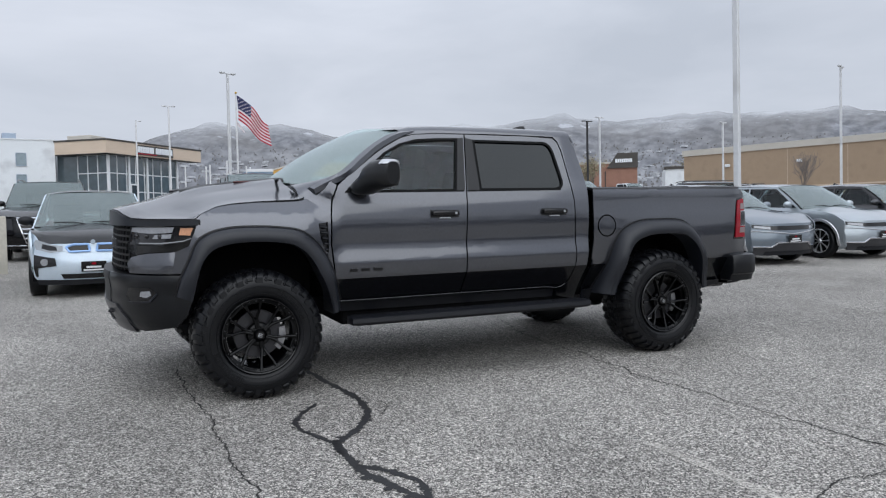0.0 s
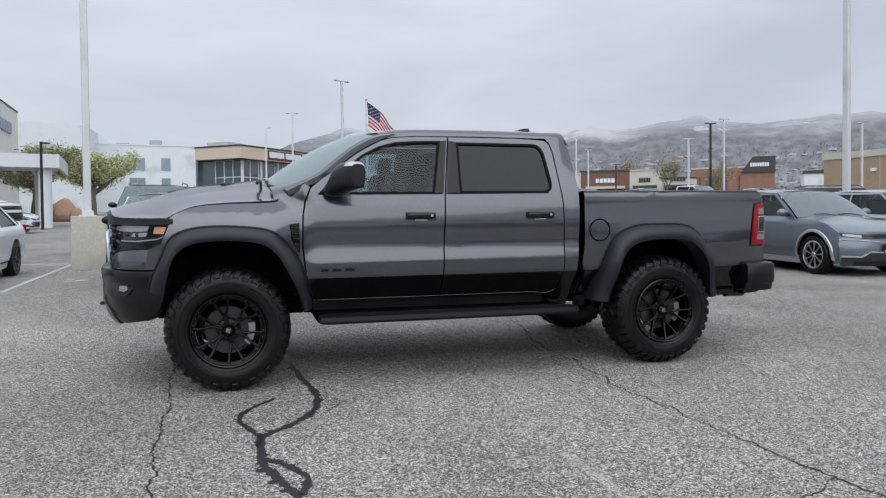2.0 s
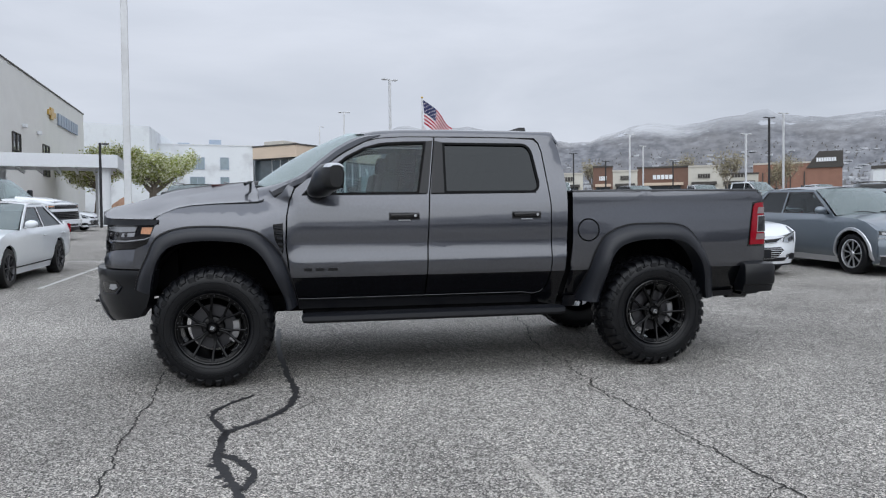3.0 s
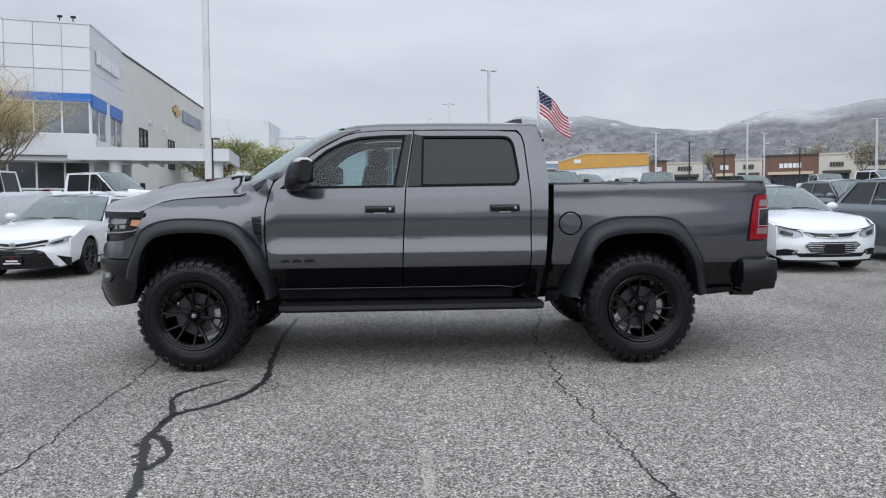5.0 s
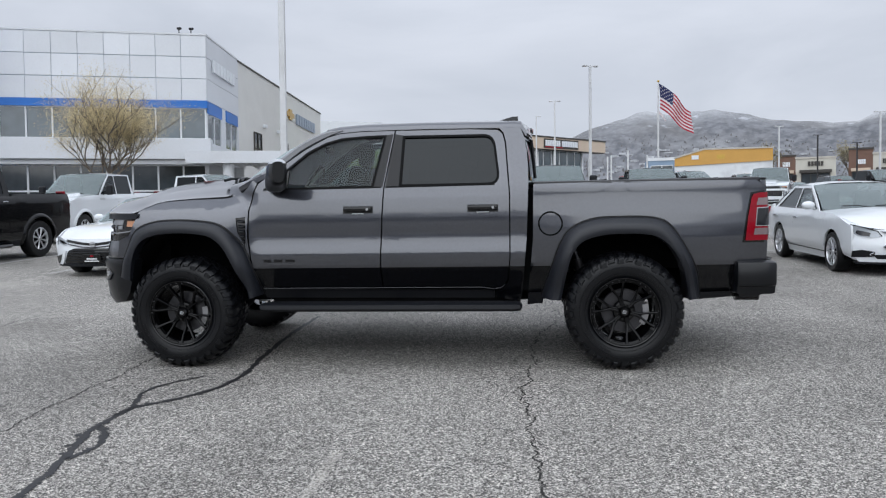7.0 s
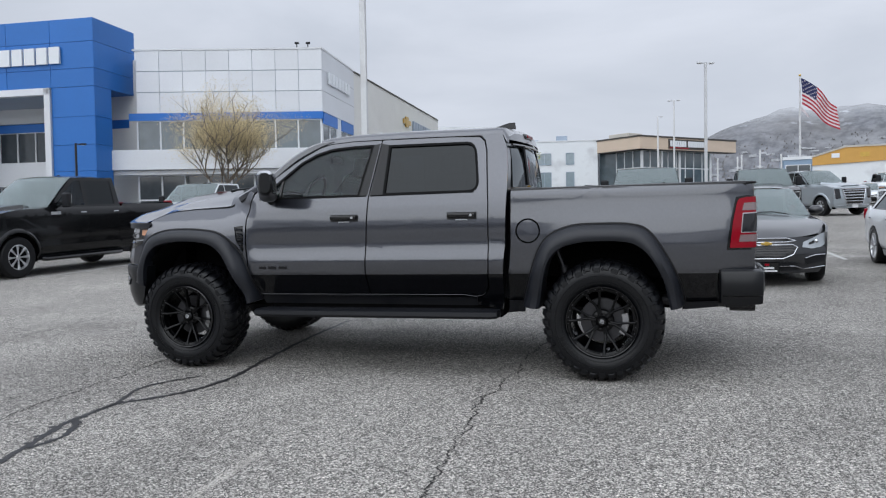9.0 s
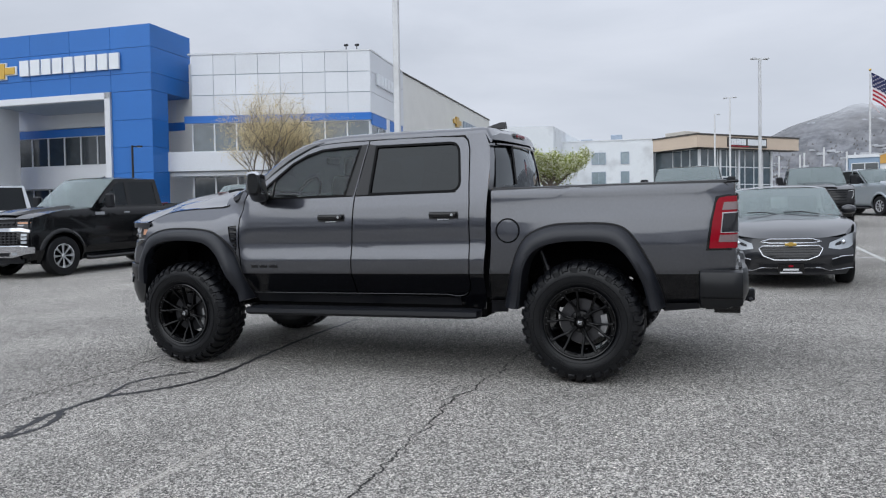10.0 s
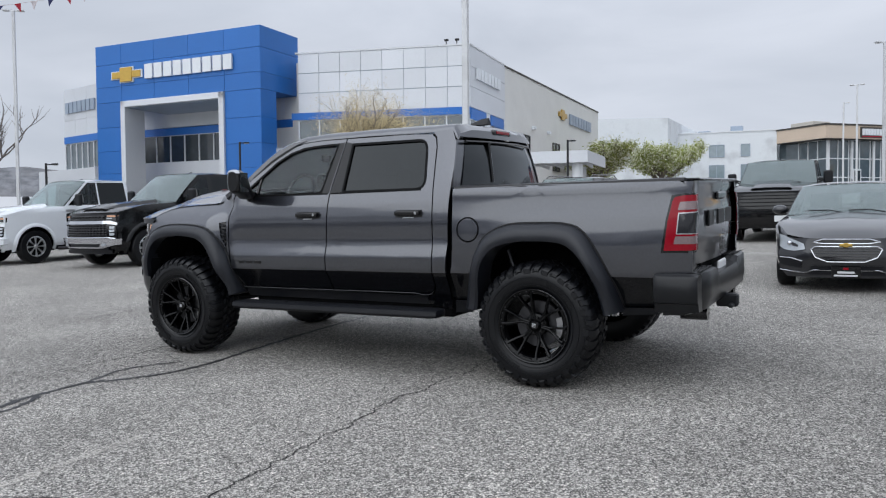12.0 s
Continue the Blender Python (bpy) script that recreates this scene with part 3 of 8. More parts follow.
OFFICE_GLASS = material("office_window_glass", (0.22, 0.28, 0.31), 0.08, 0.0, 2, 0.2, 0.0, 0.6)
WHITE_FRAME = material("white_frame", (0.68, 0.70, 0.72), 0.5, 0.0, 20, 0.05)
SIGN_WHITE = material("sign_white", (0.74, 0.77, 0.80), 0.4, 0.0, 20, 0.04)
SIGN_GREY = material("sign_grey_blue", (0.30, 0.36, 0.44), 0.4, 0.2, 20, 0.08)
ROOFING = material("flat_roofing", (0.30, 0.30, 0.30), 0.9, 0.0, 4, 0.12)


class Wall:
    """A vertical face between two level points; u runs along it, v up, d out of it."""
    def __init__(self, a, b):
        self.a, self.b = Vector((*a, 0)), Vector((*b, 0))
        self.t = (self.b - self.a).normalized()
        self.n = Vector((self.t.y, -self.t.x, 0))
        self.length = (self.b - self.a).length

    def at(self, u, v, d=0.0):
        return self.a + self.t * u + self.n * d + Vector((0, 0, v))

    def slab(self, u0, u1, v0, v1, d0, d1, bevel=0.0):
        bm = bmesh.new()
        self.add(bm, u0, u1, v0, v1, d0, d1)
        if bevel:
            bmesh.ops.bevel(bm, geom=bm.edges[:], offset=bevel, segments=1, affect="EDGES")
        return bm

    def add(self, bm, u0, u1, v0, v1, d0, d1):
        q = [bm.verts.new(self.at(u, v, d)) for d in (d0, d1) for u, v in ((u0, v0), (u1, v0), (u1, v1), (u0, v1))]
        for f in ((0, 1, 2, 3), (7, 6, 5, 4), (0, 4, 5, 1), (1, 5, 6, 2), (2, 6, 7, 3), (3, 7, 4, 0)):
            bm.faces.new([q[k] for k in f])

    def windows(self, parent, u0, u1, v0, v1, n, mat, mullion=0.05, frame=WHITE_FRAME, rows=1, depth=-0.08, gap=0.0):
        w = (u1 - u0) / n
        h = (v1 - v0) / rows
        for k in range(n):
            for r in range(rows):
                win = part("window_pane", self.slab(u0 + k * w + gap, u0 + (k + 1) * w - gap, v0 + r * h, v0 + (r + 1) * h, depth - 0.04, depth), mat, parent)
        for k in range(n + 1):
            part("mullion", self.slab(u0 + k * w - mullion / 2, u0 + k * w + mullion / 2, v0, v1, depth - 0.02, depth + 0.07), frame, parent)
        for r in range(rows + 1):
            part("transom", self.slab(u0, u1, v0 + r * h - mullion / 2, v0 + r * h + mullion / 2, depth - 0.01, depth + 0.06), frame, parent)

    def bars(self, parent, u0, u1, v0, v1, n, mat, name="sign_bar", label="", d=0.05, thick=0.12, slant=0.0):
        """Lettering as a row of plain bars."""
        w = (u1 - u0) / n
        for k in range(n):
            bm = bmesh.new()
            a, b = u0 + k * w + w * 0.10, u0 + (k + 1) * w - w * 0.08
            self.add(bm, a, b, v0, v1, d, d + thick)
            part(name, bm, mat, parent, label)


def block(name, corners, z0, z1, mat, parent, roof=True):
    """Walls on a closed line of corners, with a flat roof a little below their top."""
    bm = bmesh.new()
    n = len(corners)
    lo = [bm.verts.new((x, y, z0)) for x, y in corners]
    hi = [bm.verts.new((x, y, z1)) for x, y in corners]
    for i in range(n):
        bm.faces.new((lo[i], lo[(i + 1) % n], hi[(i + 1) % n], hi[i]))
    if roof:
        bm.faces.new([bm.verts.new((x, y, z1 - 0.02)) for x, y in corners])
    return part(name, bm, mat, parent)


def house(name, label, category="building"):
    return empty(name, Matrix.Identity(4), label, category)


# the showroom with its blue portal
deal = house("car_showroom", "pale panelled two-storey car showroom with blue entrance portal", "showroom")
C0, C1, C2, C3 = (-18.75, 39.15), (-29.95, 35.6), (-19.65, 46.5), (-21.35, 73.8)
block("wall_core", [(-18.9, 39.4), (-19.8, 46.4), (-21.5, 73.6), (-58, 74), (-56.1, 36.9), (-50.8, 36.6), (-30.0, 36.6)], 0.6, 12.3, STUCCO, deal)
front = Wall(C1, C0)
for r, (v0, v1) in enumerate(((8.66, 9.98), (10.0, 11.30), (11.32, 12.62))):
    n = 8
    for k in range(n):
        w = front.length / n
        part("facade_panel", front.slab(k * w + 0.012, (k + 1) * w - 0.012, v0 + 0.01, v1 - 0.01, -0.06, 0.02, 0.006), METAL_PANEL, deal)
part("panel_backing", front.slab(0, front.length - 0.02, 8.2, 12.6, -0.25, -0.03), SIGN_GREY, deal)
part("blue_band", front.slab(-0.5, front.length + 0.04, 8.20, 8.66, -0.02, 0.07), BLUE_BAND, deal, "bright blue band above the windows")
front.windows(deal, 0, front.length - 0.1, 6.28, 8.18, 8, BLUE_GLASS, 0.09)
part("parapet_cap", front.slab(-0.2, front.length + 0.05, 12.62, 12.72, -0.35, 0.06), WHITE_FRAME, deal)
part("ledge", front.slab(-1.5, front.length + 0.3, 5.00, 6.26, -0.1, 1.1, 0.03), METAL_PANEL, deal, "pale projecting ledge above the ground floor")
part("ledge_lip", front.slab(-1.5, front.length + 0.3, 4.72, 4.98, -0.1, 0.8), WHITE_FRAME, deal)
front.windows(deal, 0, front.length, 1.6, 4.72, 8, SHOP_GLASS, 0.10, rows=2)
sidewall = Wall(C0, C2)
for v0, v1 in ((8.66, 10.0), (10.0, 11.3), (11.3, 12.62)):
    part("facade_panel", sidewall.slab(0.012, sidewall.length - 0.01, v0 + 0.01, v1 - 0.01, -0.06, 0.02, 0.006), METAL_PANEL, deal)
part("side_panel", sidewall.slab(0, sidewall.length, 1.2, 6.1, -0.2, 0.0), METAL_PANEL, deal)
part("side_panel", sidewall.slab(3.1, 4.1, 6.1, 8.66, -0.2, 0.0), METAL_PANEL, deal)
part("side_panel", sidewall.slab(7.0, sidewall.length, 6.1, 8.66, -0.2, 0.0), METAL_PANEL, deal)
for u0, u1 in ((0.1, 3.1), (4.1, 7.0)):
    part("blue_band", sidewall.slab(u0, u1, 7.9, 8.62, -0.02, 0.06), BLUE_BAND, deal)
    sidewall.windows(deal, u0, u1, 6.1, 7.9, 2, BLUE_GLASS, 0.08)
sidewall.bars(deal, 1.0, 6.0, 10.6, 11.35, 7, SIGN_WHITE, label="white sign bar on a pale wall")
longwall = Wall(C2, C3)
part("long_wall", longwall.slab(0, longwall.length, 0.8, 12.55, -0.3, 0.0), STUCCO, deal, "long cream rendered side wall")
part("parapet_cap", longwall.slab(-0.1, longwall.length, 12.55, 12.66, -0.35, 0.06), CAP, deal)
part("parapet_cap", sidewall.slab(0, sidewall.length, 12.62, 12.72, -0.35, 0.06), WHITE_FRAME, deal)
for u in (3.5, 11.5, 20.5):
    longwall.windows(deal, u, u + 1.9, 5.6, 8.0, 2, SHOP_GLASS, 0.07, CAP, 2, 0.03)
longwall.bars(deal, 16.4, 24.0, 10.15, 11.1, 8, SIGN_GREY, label="grey-blue sign bar on the side wall")
bm = longwall.slab(13.2, 15.6, 10.55, 10.95, 0.03, 0.14)
longwall.add(bm, 13.9, 14.8, 10.3, 11.2, 0.03, 0.16)
part("cross_emblem", bm, GOLD, deal, "gold cross-shaped emblem on the side wall")
for u in (6.0, 10.0):
    part("wall_lamp", longwall.slab(u, u + 0.35, 8.6, 8.85, 0.0, 0.3, 0.03), SIGN_WHITE, deal)
for u in (10.2, 10.9):
    bm = bmesh.new()
    p = front.at(u, 12.72, -0.1)
    add_cyl(bm, p, p + Vector((0, 0, 0.22)), 0.03, n=6)
    add_box(bm, p + Vector((0.05, -0.08, 0.28)), (0.26, 0.16, 0.13), 0.02)
    part("floodlight", bm, BLACK_PLASTIC, deal)
wing = Wall((-56.0, 36.3), (-50.5, 35.5))
for v0, v1 in ((8.66, 10.0), (10.0, 11.3), (11.3, 12.62)):
    for k in range(3):
        part("facade_panel", wing.slab(k * wing.length / 3 + 0.01, (k + 1) * wing.length / 3 - 0.01, v0 + 0.01, v1 - 0.01, -0.06, 0.02), METAL_PANEL, deal)
part("blue_band", wing.slab(0, wing.length, 8.1, 8.66, -0.02, 0.07), BLUE_BAND, deal)
wing.windows(deal, 0, wing.length, 5.9, 8.08, 6, BLUE_GLASS, 0.09)
part("side_panel", wing.slab(-4, wing.length, 1.0, 5.9, -0.2, 0.4), METAL_PANEL, deal)
wing.bars(deal, 0.4, 5.2, 10.6, 11.5, 7, SIGN_GREY, label="grey sign bar on the far wing")

# blue portal
gate_wall = Wall((-45.27, 31.44), (-30.70, 32.70))
GL = gate_wall.length
OPEN0, OPEN1, OPEN_TOP = GL - 12.15, GL - 2.92, 10.0
cols = [0.0, OPEN0, OPEN0 + (OPEN1 - OPEN0) / 3, OPEN0 + 2 * (OPEN1 - OPEN0) / 3, OPEN1, GL]
levels = [0.8, 3.4, 4.9, 6.5, 8.2, 10.0, 11.1, 12.7, 14.1]
for i in range(5):
    for j in range(8):
        if 1 <= i <= 3 and levels[j] < OPEN_TOP - 0.1:
            continue
        part("blue_panel", gate_wall.slab(cols[i] + 0.010, cols[i + 1] - 0.010, levels[j] + 0.010, levels[j + 1] - 0.010, -0.10, 0.0, 0.006), BLUE_PANEL, deal)
part("portal_core", gate_wall.slab(0.02, GL - 0.02, 10.02, 14.05, -4.0, -0.06), BLUE_BAND, deal, "blue portal head")
for u0, u1 in ((0.02, OPEN0 - 0.02), (OPEN1 + 0.02, GL - 0.02)):
    part("portal_leg", gate_wall.slab(u0, u1, 0.8, 10.0, -1.7, -0.06), BLUE_BAND, deal)
end = Wall((-30.70, 32.70), (-30.98, 36.8))
for j in range(8):
    w = end.length if levels[j] >= 9.9 else 1.62
    part("blue_panel", end.slab(0.01, w - 0.01, levels[j] + 0.010, levels[j + 1] - 0.010, -0.04, 0.03, 0.006), BLUE_PANEL, deal)
FR = 0.42
for u0, u1, v0, v1 in ((OPEN0, OPEN0 + FR, 0.8, OPEN_TOP), (OPEN1 - FR, OPEN1, 0.8, OPEN_TOP), (OPEN0, OPEN1, OPEN_TOP - FR, OPEN_TOP)):
    part("portal_frame", gate_wall.slab(u0, u1, v0, v1, -1.7, 0.16, 0.015), METAL_PANEL, deal, "pale metal frame lining the portal")
part("recess_soffit", gate_wall.slab(OPEN0 + FR, OPEN1 - FR, OPEN_TOP - FR - 0.05, OPEN_TOP - FR, -4.0, -0.1), SIGN_GREY, deal)
inner = Wall(tuple(gate_wall.at(0, 0, -4.0).xy), tuple(gate_wall.at(GL, 0, -4.0).xy))
part("recess_wall", inner.slab(0, GL, 8.55, 10.0, -0.2, 0.0), WHITE_FRAME, deal)
part("blue_band", inner.slab(0, GL, 7.95, 8.5, -0.15, 0.06), BLUE_BAND, deal)
inner.windows(deal, 0.3, OPEN1 - 0.3, 5.9, 7.95, 8, SHOP_GLASS, 0.09)
part("recess_ledge", inner.slab(0, OPEN1, 4.3, 5.9, -0.2, 0.5, 0.02), METAL_PANEL, deal)
inner.windows(deal, 0.3, OPEN1 - 0.3, 1.4, 4.3, 8, SHOP_GLASS, 0.09)
gate_wall.bars(deal, GL - 9.85, GL - 2.1, 11.42, 12.42, 9, SIGN_WHITE, label="white block sign bar on blue panels", thick=0.14)
bm = gate_wall.slab(GL - 12.9, GL - 10.2, 11.62, 12.08, 0.03, 0.16, 0.02)
gate_wall.add(bm, GL - 12.1, GL - 11.0, 11.36, 12.34, 0.04, 0.19)
part("cross_emblem", bm, GOLD, deal, "gold cross-shaped emblem on blue panels")
bm = gate_wall.slab(GL - 13.02, GL - 10.08, 11.56, 12.14, 0.0, 0.10, 0.02)
gate_wall.add(bm, GL - 12.2, GL - 10.9, 11.30, 12.40, 0.0, 0.09)
part("emblem_rim", bm, SIGN_WHITE, deal)

# drive-through canopy beside the showroom
can = house("drive_canopy", "pale flat-roofed drive-through canopy on white columns", "canopy")
canw = Wall((-19.4, 37.35), (-10.9, 39.2))
part("canopy_fascia", canw.slab(0, canw.length, 4.74, 5.46, -0.15, 0.0), METAL_PANEL, can)
part("canopy_end", Wall((-10.9, 39.2), (-11.6, 45.0)).slab(0, 5.8, 4.74, 5.46, -0.15, 0.0), METAL_PANEL, can)
part("canopy_roof", canw.slab(0.1, canw.length - 0.1, 4.95, 5.30, -5.8, -0.1), WHITE_FRAME, can)
for k in range(9):
    u = 0.6 + k * canw.length / 9
    part("canopy_joist", canw.slab(u, u + 0.12, 4.72, 4.95, -5.6, -0.2), WHITE_FRAME, can)
for u, d in ((canw.length - 0.7, -0.7), (canw.length - 0.9, -4.4), (2.4, -0.7), (2.4, -4.4)):
    p = canw.at(u, 0, d)
    part("column", cyl((p.x, p.y, foot(p.x, p.y) - 0.2), (p.x, p.y, 4.75), 0.34, n=20), WHITE_FRAME, can, "round white column")

# white block and glazed shop with tan fascia
office = house("white_office", "plain white two-storey office block with small windows", "office building")
wf = Wall((-19.5, 102.9), (-7.0, 104.4))
block("wall", [(-19.5, 102.9), (-7.0, 104.4), (-6.9, 122), (-20.5, 122)], 3.5, 12.85, WHITE_RENDER, office)
part("parapet_cap", wf.slab(-0.1, wf.length + 0.1, 12.85, 13.0, -0.4, 0.08), WHITE_FRAME, office)
for u, w in ((4.2, 1.9), (8.2, 1.1)):
    for v0, v1 in ((9.6, 11.2), (6.4, 8.5)):
        wf.windows(office, u, u + w, v0, v1, 2 if w > 1.5 else 1, OFFICE_GLASS, 0.08, SIGN_GREY, 1, 0.03)
for u in (2.6, 6.8):
    part("roof_unit", wf.slab(u, u + 1.6, 12.9, 13.9 if u > 5 else 13.4, -4.0, -2.2, 0.05), SIGN_GREY, office, "grey rooftop air unit")
block("wall", [(-31.0, 92.0), (-19.4, 97.0), (-19.4, 120), (-31, 120)], 3.2, 14.5, WHITE_RENDER, office)
shop = house("glazed_shop", "single-storey glazed shop with a tan fascia and sign", "shop")
sl, sf = Wall((-7.3, 104.6), (-1.05, 99.7)), Wall((-1.05, 99.7), (12.0, 113.0))
for w_ in (sf, sl):
    part("fascia", w_.slab(0, w_.length, 11.05, 12.65, -0.4, 0.0), TAN, shop, "tan rendered fascia")
    part("fascia_cap", w_.slab(-0.1, w_.length + 0.1, 12.65, 12.86, -0.5, 0.08), CAP, shop)
    part("soffit", w_.slab(0, w_.length, 10.98, 11.05, -1.6, -0.02), CAP, shop)
block("roof_deck", [(-7.0, 104.8), (-1.0, 100.2), (11.6, 113.0), (4.0, 121.0)], 11.6, 12.2, ROOFING, shop)
gl, gf = Wall((-5.6, 105.6), (-0.95, 101.5)), Wall((-0.95, 101.5), (8.4, 111.0))
gf.windows(shop, 0, gf.length, 4.0, 11.0, 8, BLUE_GLASS, 0.12, WHITE_FRAME, 3)
gl.windows(shop, 0, gl.length, 4.0, 11.0, 4, BLUE_GLASS, 0.12, WHITE_FRAME, 3)
for u in (0.0, 3.6, 7.0, gf.length - 0.2):
    part("door_post", gf.slab(u, u + 0.3, 4.0, 11.0, -0.1, 0.12), WHITE_FRAME, shop)
part("door_leaf", gf.slab(4.0, 5.2, 4.0, 7.4, -0.02, 0.06), WHITE_FRAME, shop)
part("door_glass", gf.slab(4.15, 5.05, 4.2, 7.2, 0.05, 0.08), SHOP_GLASS, shop)
block("back_wall", [(-6.8, 105.6), (-0.6, 103.0), (7.6, 111.4), (2.0, 119.0)], 3.6, 11.2, BLUE_GLASS, shop)
part("sign_board", sf.slab(5.2, 12.4, 11.2, 12.5, 0.0, 0.10), CAP, shop)
for u0, u1, n in ((5.4, 8.5, 7), (8.8, 12.2, 9)):
    sf.bars(shop, u0, u1, 11.5, 12.3, n, SIGN_WHITE, label="white shop sign bar", d=0.10, thick=0.06)
part("sign_underline", sf.slab(5.4, 9.0, 11.28, 11.4, 0.1, 0.16), F_RED, shop)
part("roof_screen", sl.slab(-0.2, 3.4, 12.9, 13.8, -6.0, -3.0, 0.05), PALE_CAP, shop, "pale rooftop screen")

# yellow and white shop
yel = house("yellow_shop", "low white shop with a slanted yellow top band", "shop")
yw = Wall((20.3, 102.0), (32.3, 99.1))
block("wall", [(20.3, 102.0), (32.3, 99.1), (36, 114), (24, 117)], 3.5, 9.0, WHITE_RENDER, yel)
bm = bmesh.new()
add_prism(bm, [(0, 8.1), (0.0, 9.1), (3.8, 10.2), (yw.length, 10.1), (yw.length, 8.5)], lambda u, v: yw.at(u, v, 0.02), yw.n * 0.14)
part("yellow_band", bm, YELLOW_WALL, yel, "slanted ochre-yellow fascia")
bm = bmesh.new()
add_prism(bm, [(-0.1, 9.1), (-0.1, 9.28), (3.8, 10.4), (yw.length + 0.1, 10.28), (yw.length + 0.1, 10.1), (3.8, 10.2)], lambda u, v: yw.at(u, v, 0.0), yw.n * 0.25)
part("coping", bm, PALE_CAP, yel)
for u, w in ((2.2, 0.9), (5.4, 1.0)):
    part("sign_patch", yw.slab(u, u + w, 8.95, 9.5, 0.17, 0.22), SIGN_WHITE if u < 4 else GOLD, yel)
yw.windows(yel, 6.7, 7.6, 4.4, 8.1, 1, BLUE_GLASS, 0.1)
yw.windows(yel, 8.2, 11.6, 4.2, 8.3, 2, SHOP_GLASS, 0.12, WHITE_FRAME, 2)
part("vehicle_door_red", yw.slab(8.5, 10.0, 4.4, 5.6, -0.05, 0.06), F_RED, yel)
shed = house("blue_shed", "small pale blue flat-roofed shed", "shed")
bw = Wall((17.2, 104.5), (20.6, 103.9))
block("wall", [(17.2, 104.5), (20.6, 103.9), (21, 110), (17.6, 111)], 3.8, 9.35, material("pale_blue_wall", (0.24, 0.33, 0.44), 0.8, 0, 10), shed)
part("coping", bw.slab(-0.1, bw.length + 0.1, 9.1, 9.5, -0.3, 0.1), WHITE_FRAME, shed)
bw.windows(shed, 0.3, bw.length - 0.2, 6.0, 8.4, 2, SHOP_GLASS, 0.1, WHITE_FRAME, 1, 0.04)

# brown brick store
store = house("brick_store", "long brown brick store with a pale coping", "store")
bs = Wall((77.3, 83.5), (92.0, 39.0))
block("wall", [(77.3, 83.5), (92.0, 39.0), (120, 48), (105, 93)], 1.5, 10.6, BROWN_BRICK, store)
part("coping", bs.slab(-0.2, bs.length, 10.3, 11.15, -0.4, 0.15), PALE_CAP, store, "pale stone coping")
for k in range(1, 6):
    part("wall_joint", bs.slab(k * 7.6, k * 7.6 + 0.05, 1.8, 10.3, 0.0, 0.015), TAN, store)
part("brick_band", bs.slab(0.0, bs.length, 5.0, 5.2, 0.0, 0.08), TAN, store)
for u in (6.5, 16.5, 28.0, 38.0):
    part("wall_lamp", bs.slab(u, u + 0.7, 8.3, 8.7, 0.0, 0.3, 0.04), SIGN_WHITE, store)
# red brick hall with a sign
hall = house("brick_hall", "red brick hall with a slanted black sign", "hall")
hw_ = Wall((107.0, 161.6), (122.5, 150.5))
block("wall", [(107.0, 161.6), (122.5, 150.5), (140, 175), (124, 186)], 5.0, 15.6, RED_BRICK, hall)
part("coping", hw_.slab(0, hw_.length, 15.4, 15.8, -0.4, 0.12), PALE_CAP, hall)
bm = bmesh.new()
add_prism(bm, [(11.5, 14.2), (14.2, 18.0), (19.2, 18.0), (19.2, 14.2)], lambda u, v: hw_.at(u, v, 0.1), hw_.n * 0.3)
part("sign_board", bm, CAP, hall, "slanted black sign board")
hw_.bars(hall, 13.6, 17.8, 15.6, 16.5, 8, SIGN_WHITE, label="pale sign bar on black", d=0.42, thick=0.08)
for k in range(4):
    part("dark_pipe", hw_.slab(2.0 + 3 * k, 2.25 + 3 * k, 6.5, 13.5, 0.05, 0.2), CAP, hall)
kiosk = house("pale_kiosk", "small pale building with a dark roof edge", "kiosk")
kw = Wall((94.0, 107.0), (100.0, 102.0))
block("wall", [(94.0, 107.0), (100.0, 102.0), (106, 110), (100, 115)], 4.0, 10.4, WHITE_RENDER, kiosk)
part("roof_edge", kw.slab(-0.3, kw.length + 0.3, 10.3, 10.8, -1.0, 0.2), CAP, kiosk)
part("door", kw.slab(5.0, 6.2, 5.0, 8.2, -0.02, 0.06), CAP, kiosk)
# shop row
row = house("shop_row", "row of low brown and cream shops", "shops")
DARK_BRICK = material("dark_brown_brickwork", (0.17, 0.10, 0.075), 0.9, 0.0, 14, 0.14, 0.2, stain=(0.14, 0.09, 0.07))
SAND = material("sand_render", (0.56, 0.54, 0.48), 0.9, 0.0, 12, 0.08, 0.15)
units = [((44.3, 137.3), (47.2, 136.4), 11.7, DARK_BRICK), ((47.2, 136.4), (53.2, 134.3), 11.2, SAND), ((55.0, 133.6), (58.4, 132.2), 12.4, DARK_BRICK), ((58.4, 132.2), (62.6, 130.4), 11.5, SAND), ((62.6, 130.4), (71.0, 126.6), 12.0, DARK_BRICK), ((71.0, 126.6), (76.0, 124.2), 12.0, SAND), ((76.0, 124.2), (82.0, 121.2), 10.4, SAND)]
for k, (a, b, top, mt) in enumerate(units):
    w_ = Wall(a, b)
    bm = w_.slab(0, w_.length, 4.5, top, -9, 0)
    un = part("shop_unit", bm, mt, row)
    part("coping", w_.slab(-0.1, w_.length + 0.1, top, top + 0.3, -0.4, 0.15), CAP if k % 2 == 0 else PALE_CAP, un)
    w_.windows(row, w_.length * 0.15, w_.length * 0.85, 5.6, 8.6, 3, SHOP_GLASS, 0.14, CAP, 1, 0.04)
    part("awning", w_.slab(w_.length * 0.1, w_.length * 0.9, 8.7, 9.2, 0.0, 0.9), CAP if mt is SAND else TAN, un)
    w_.bars(un, w_.length * 0.3, w_.length * 0.7, 9.9, 10.7, 5, CAP if mt is SAND else SIGN_WHITE, label="shop sign bar", d=0.02)

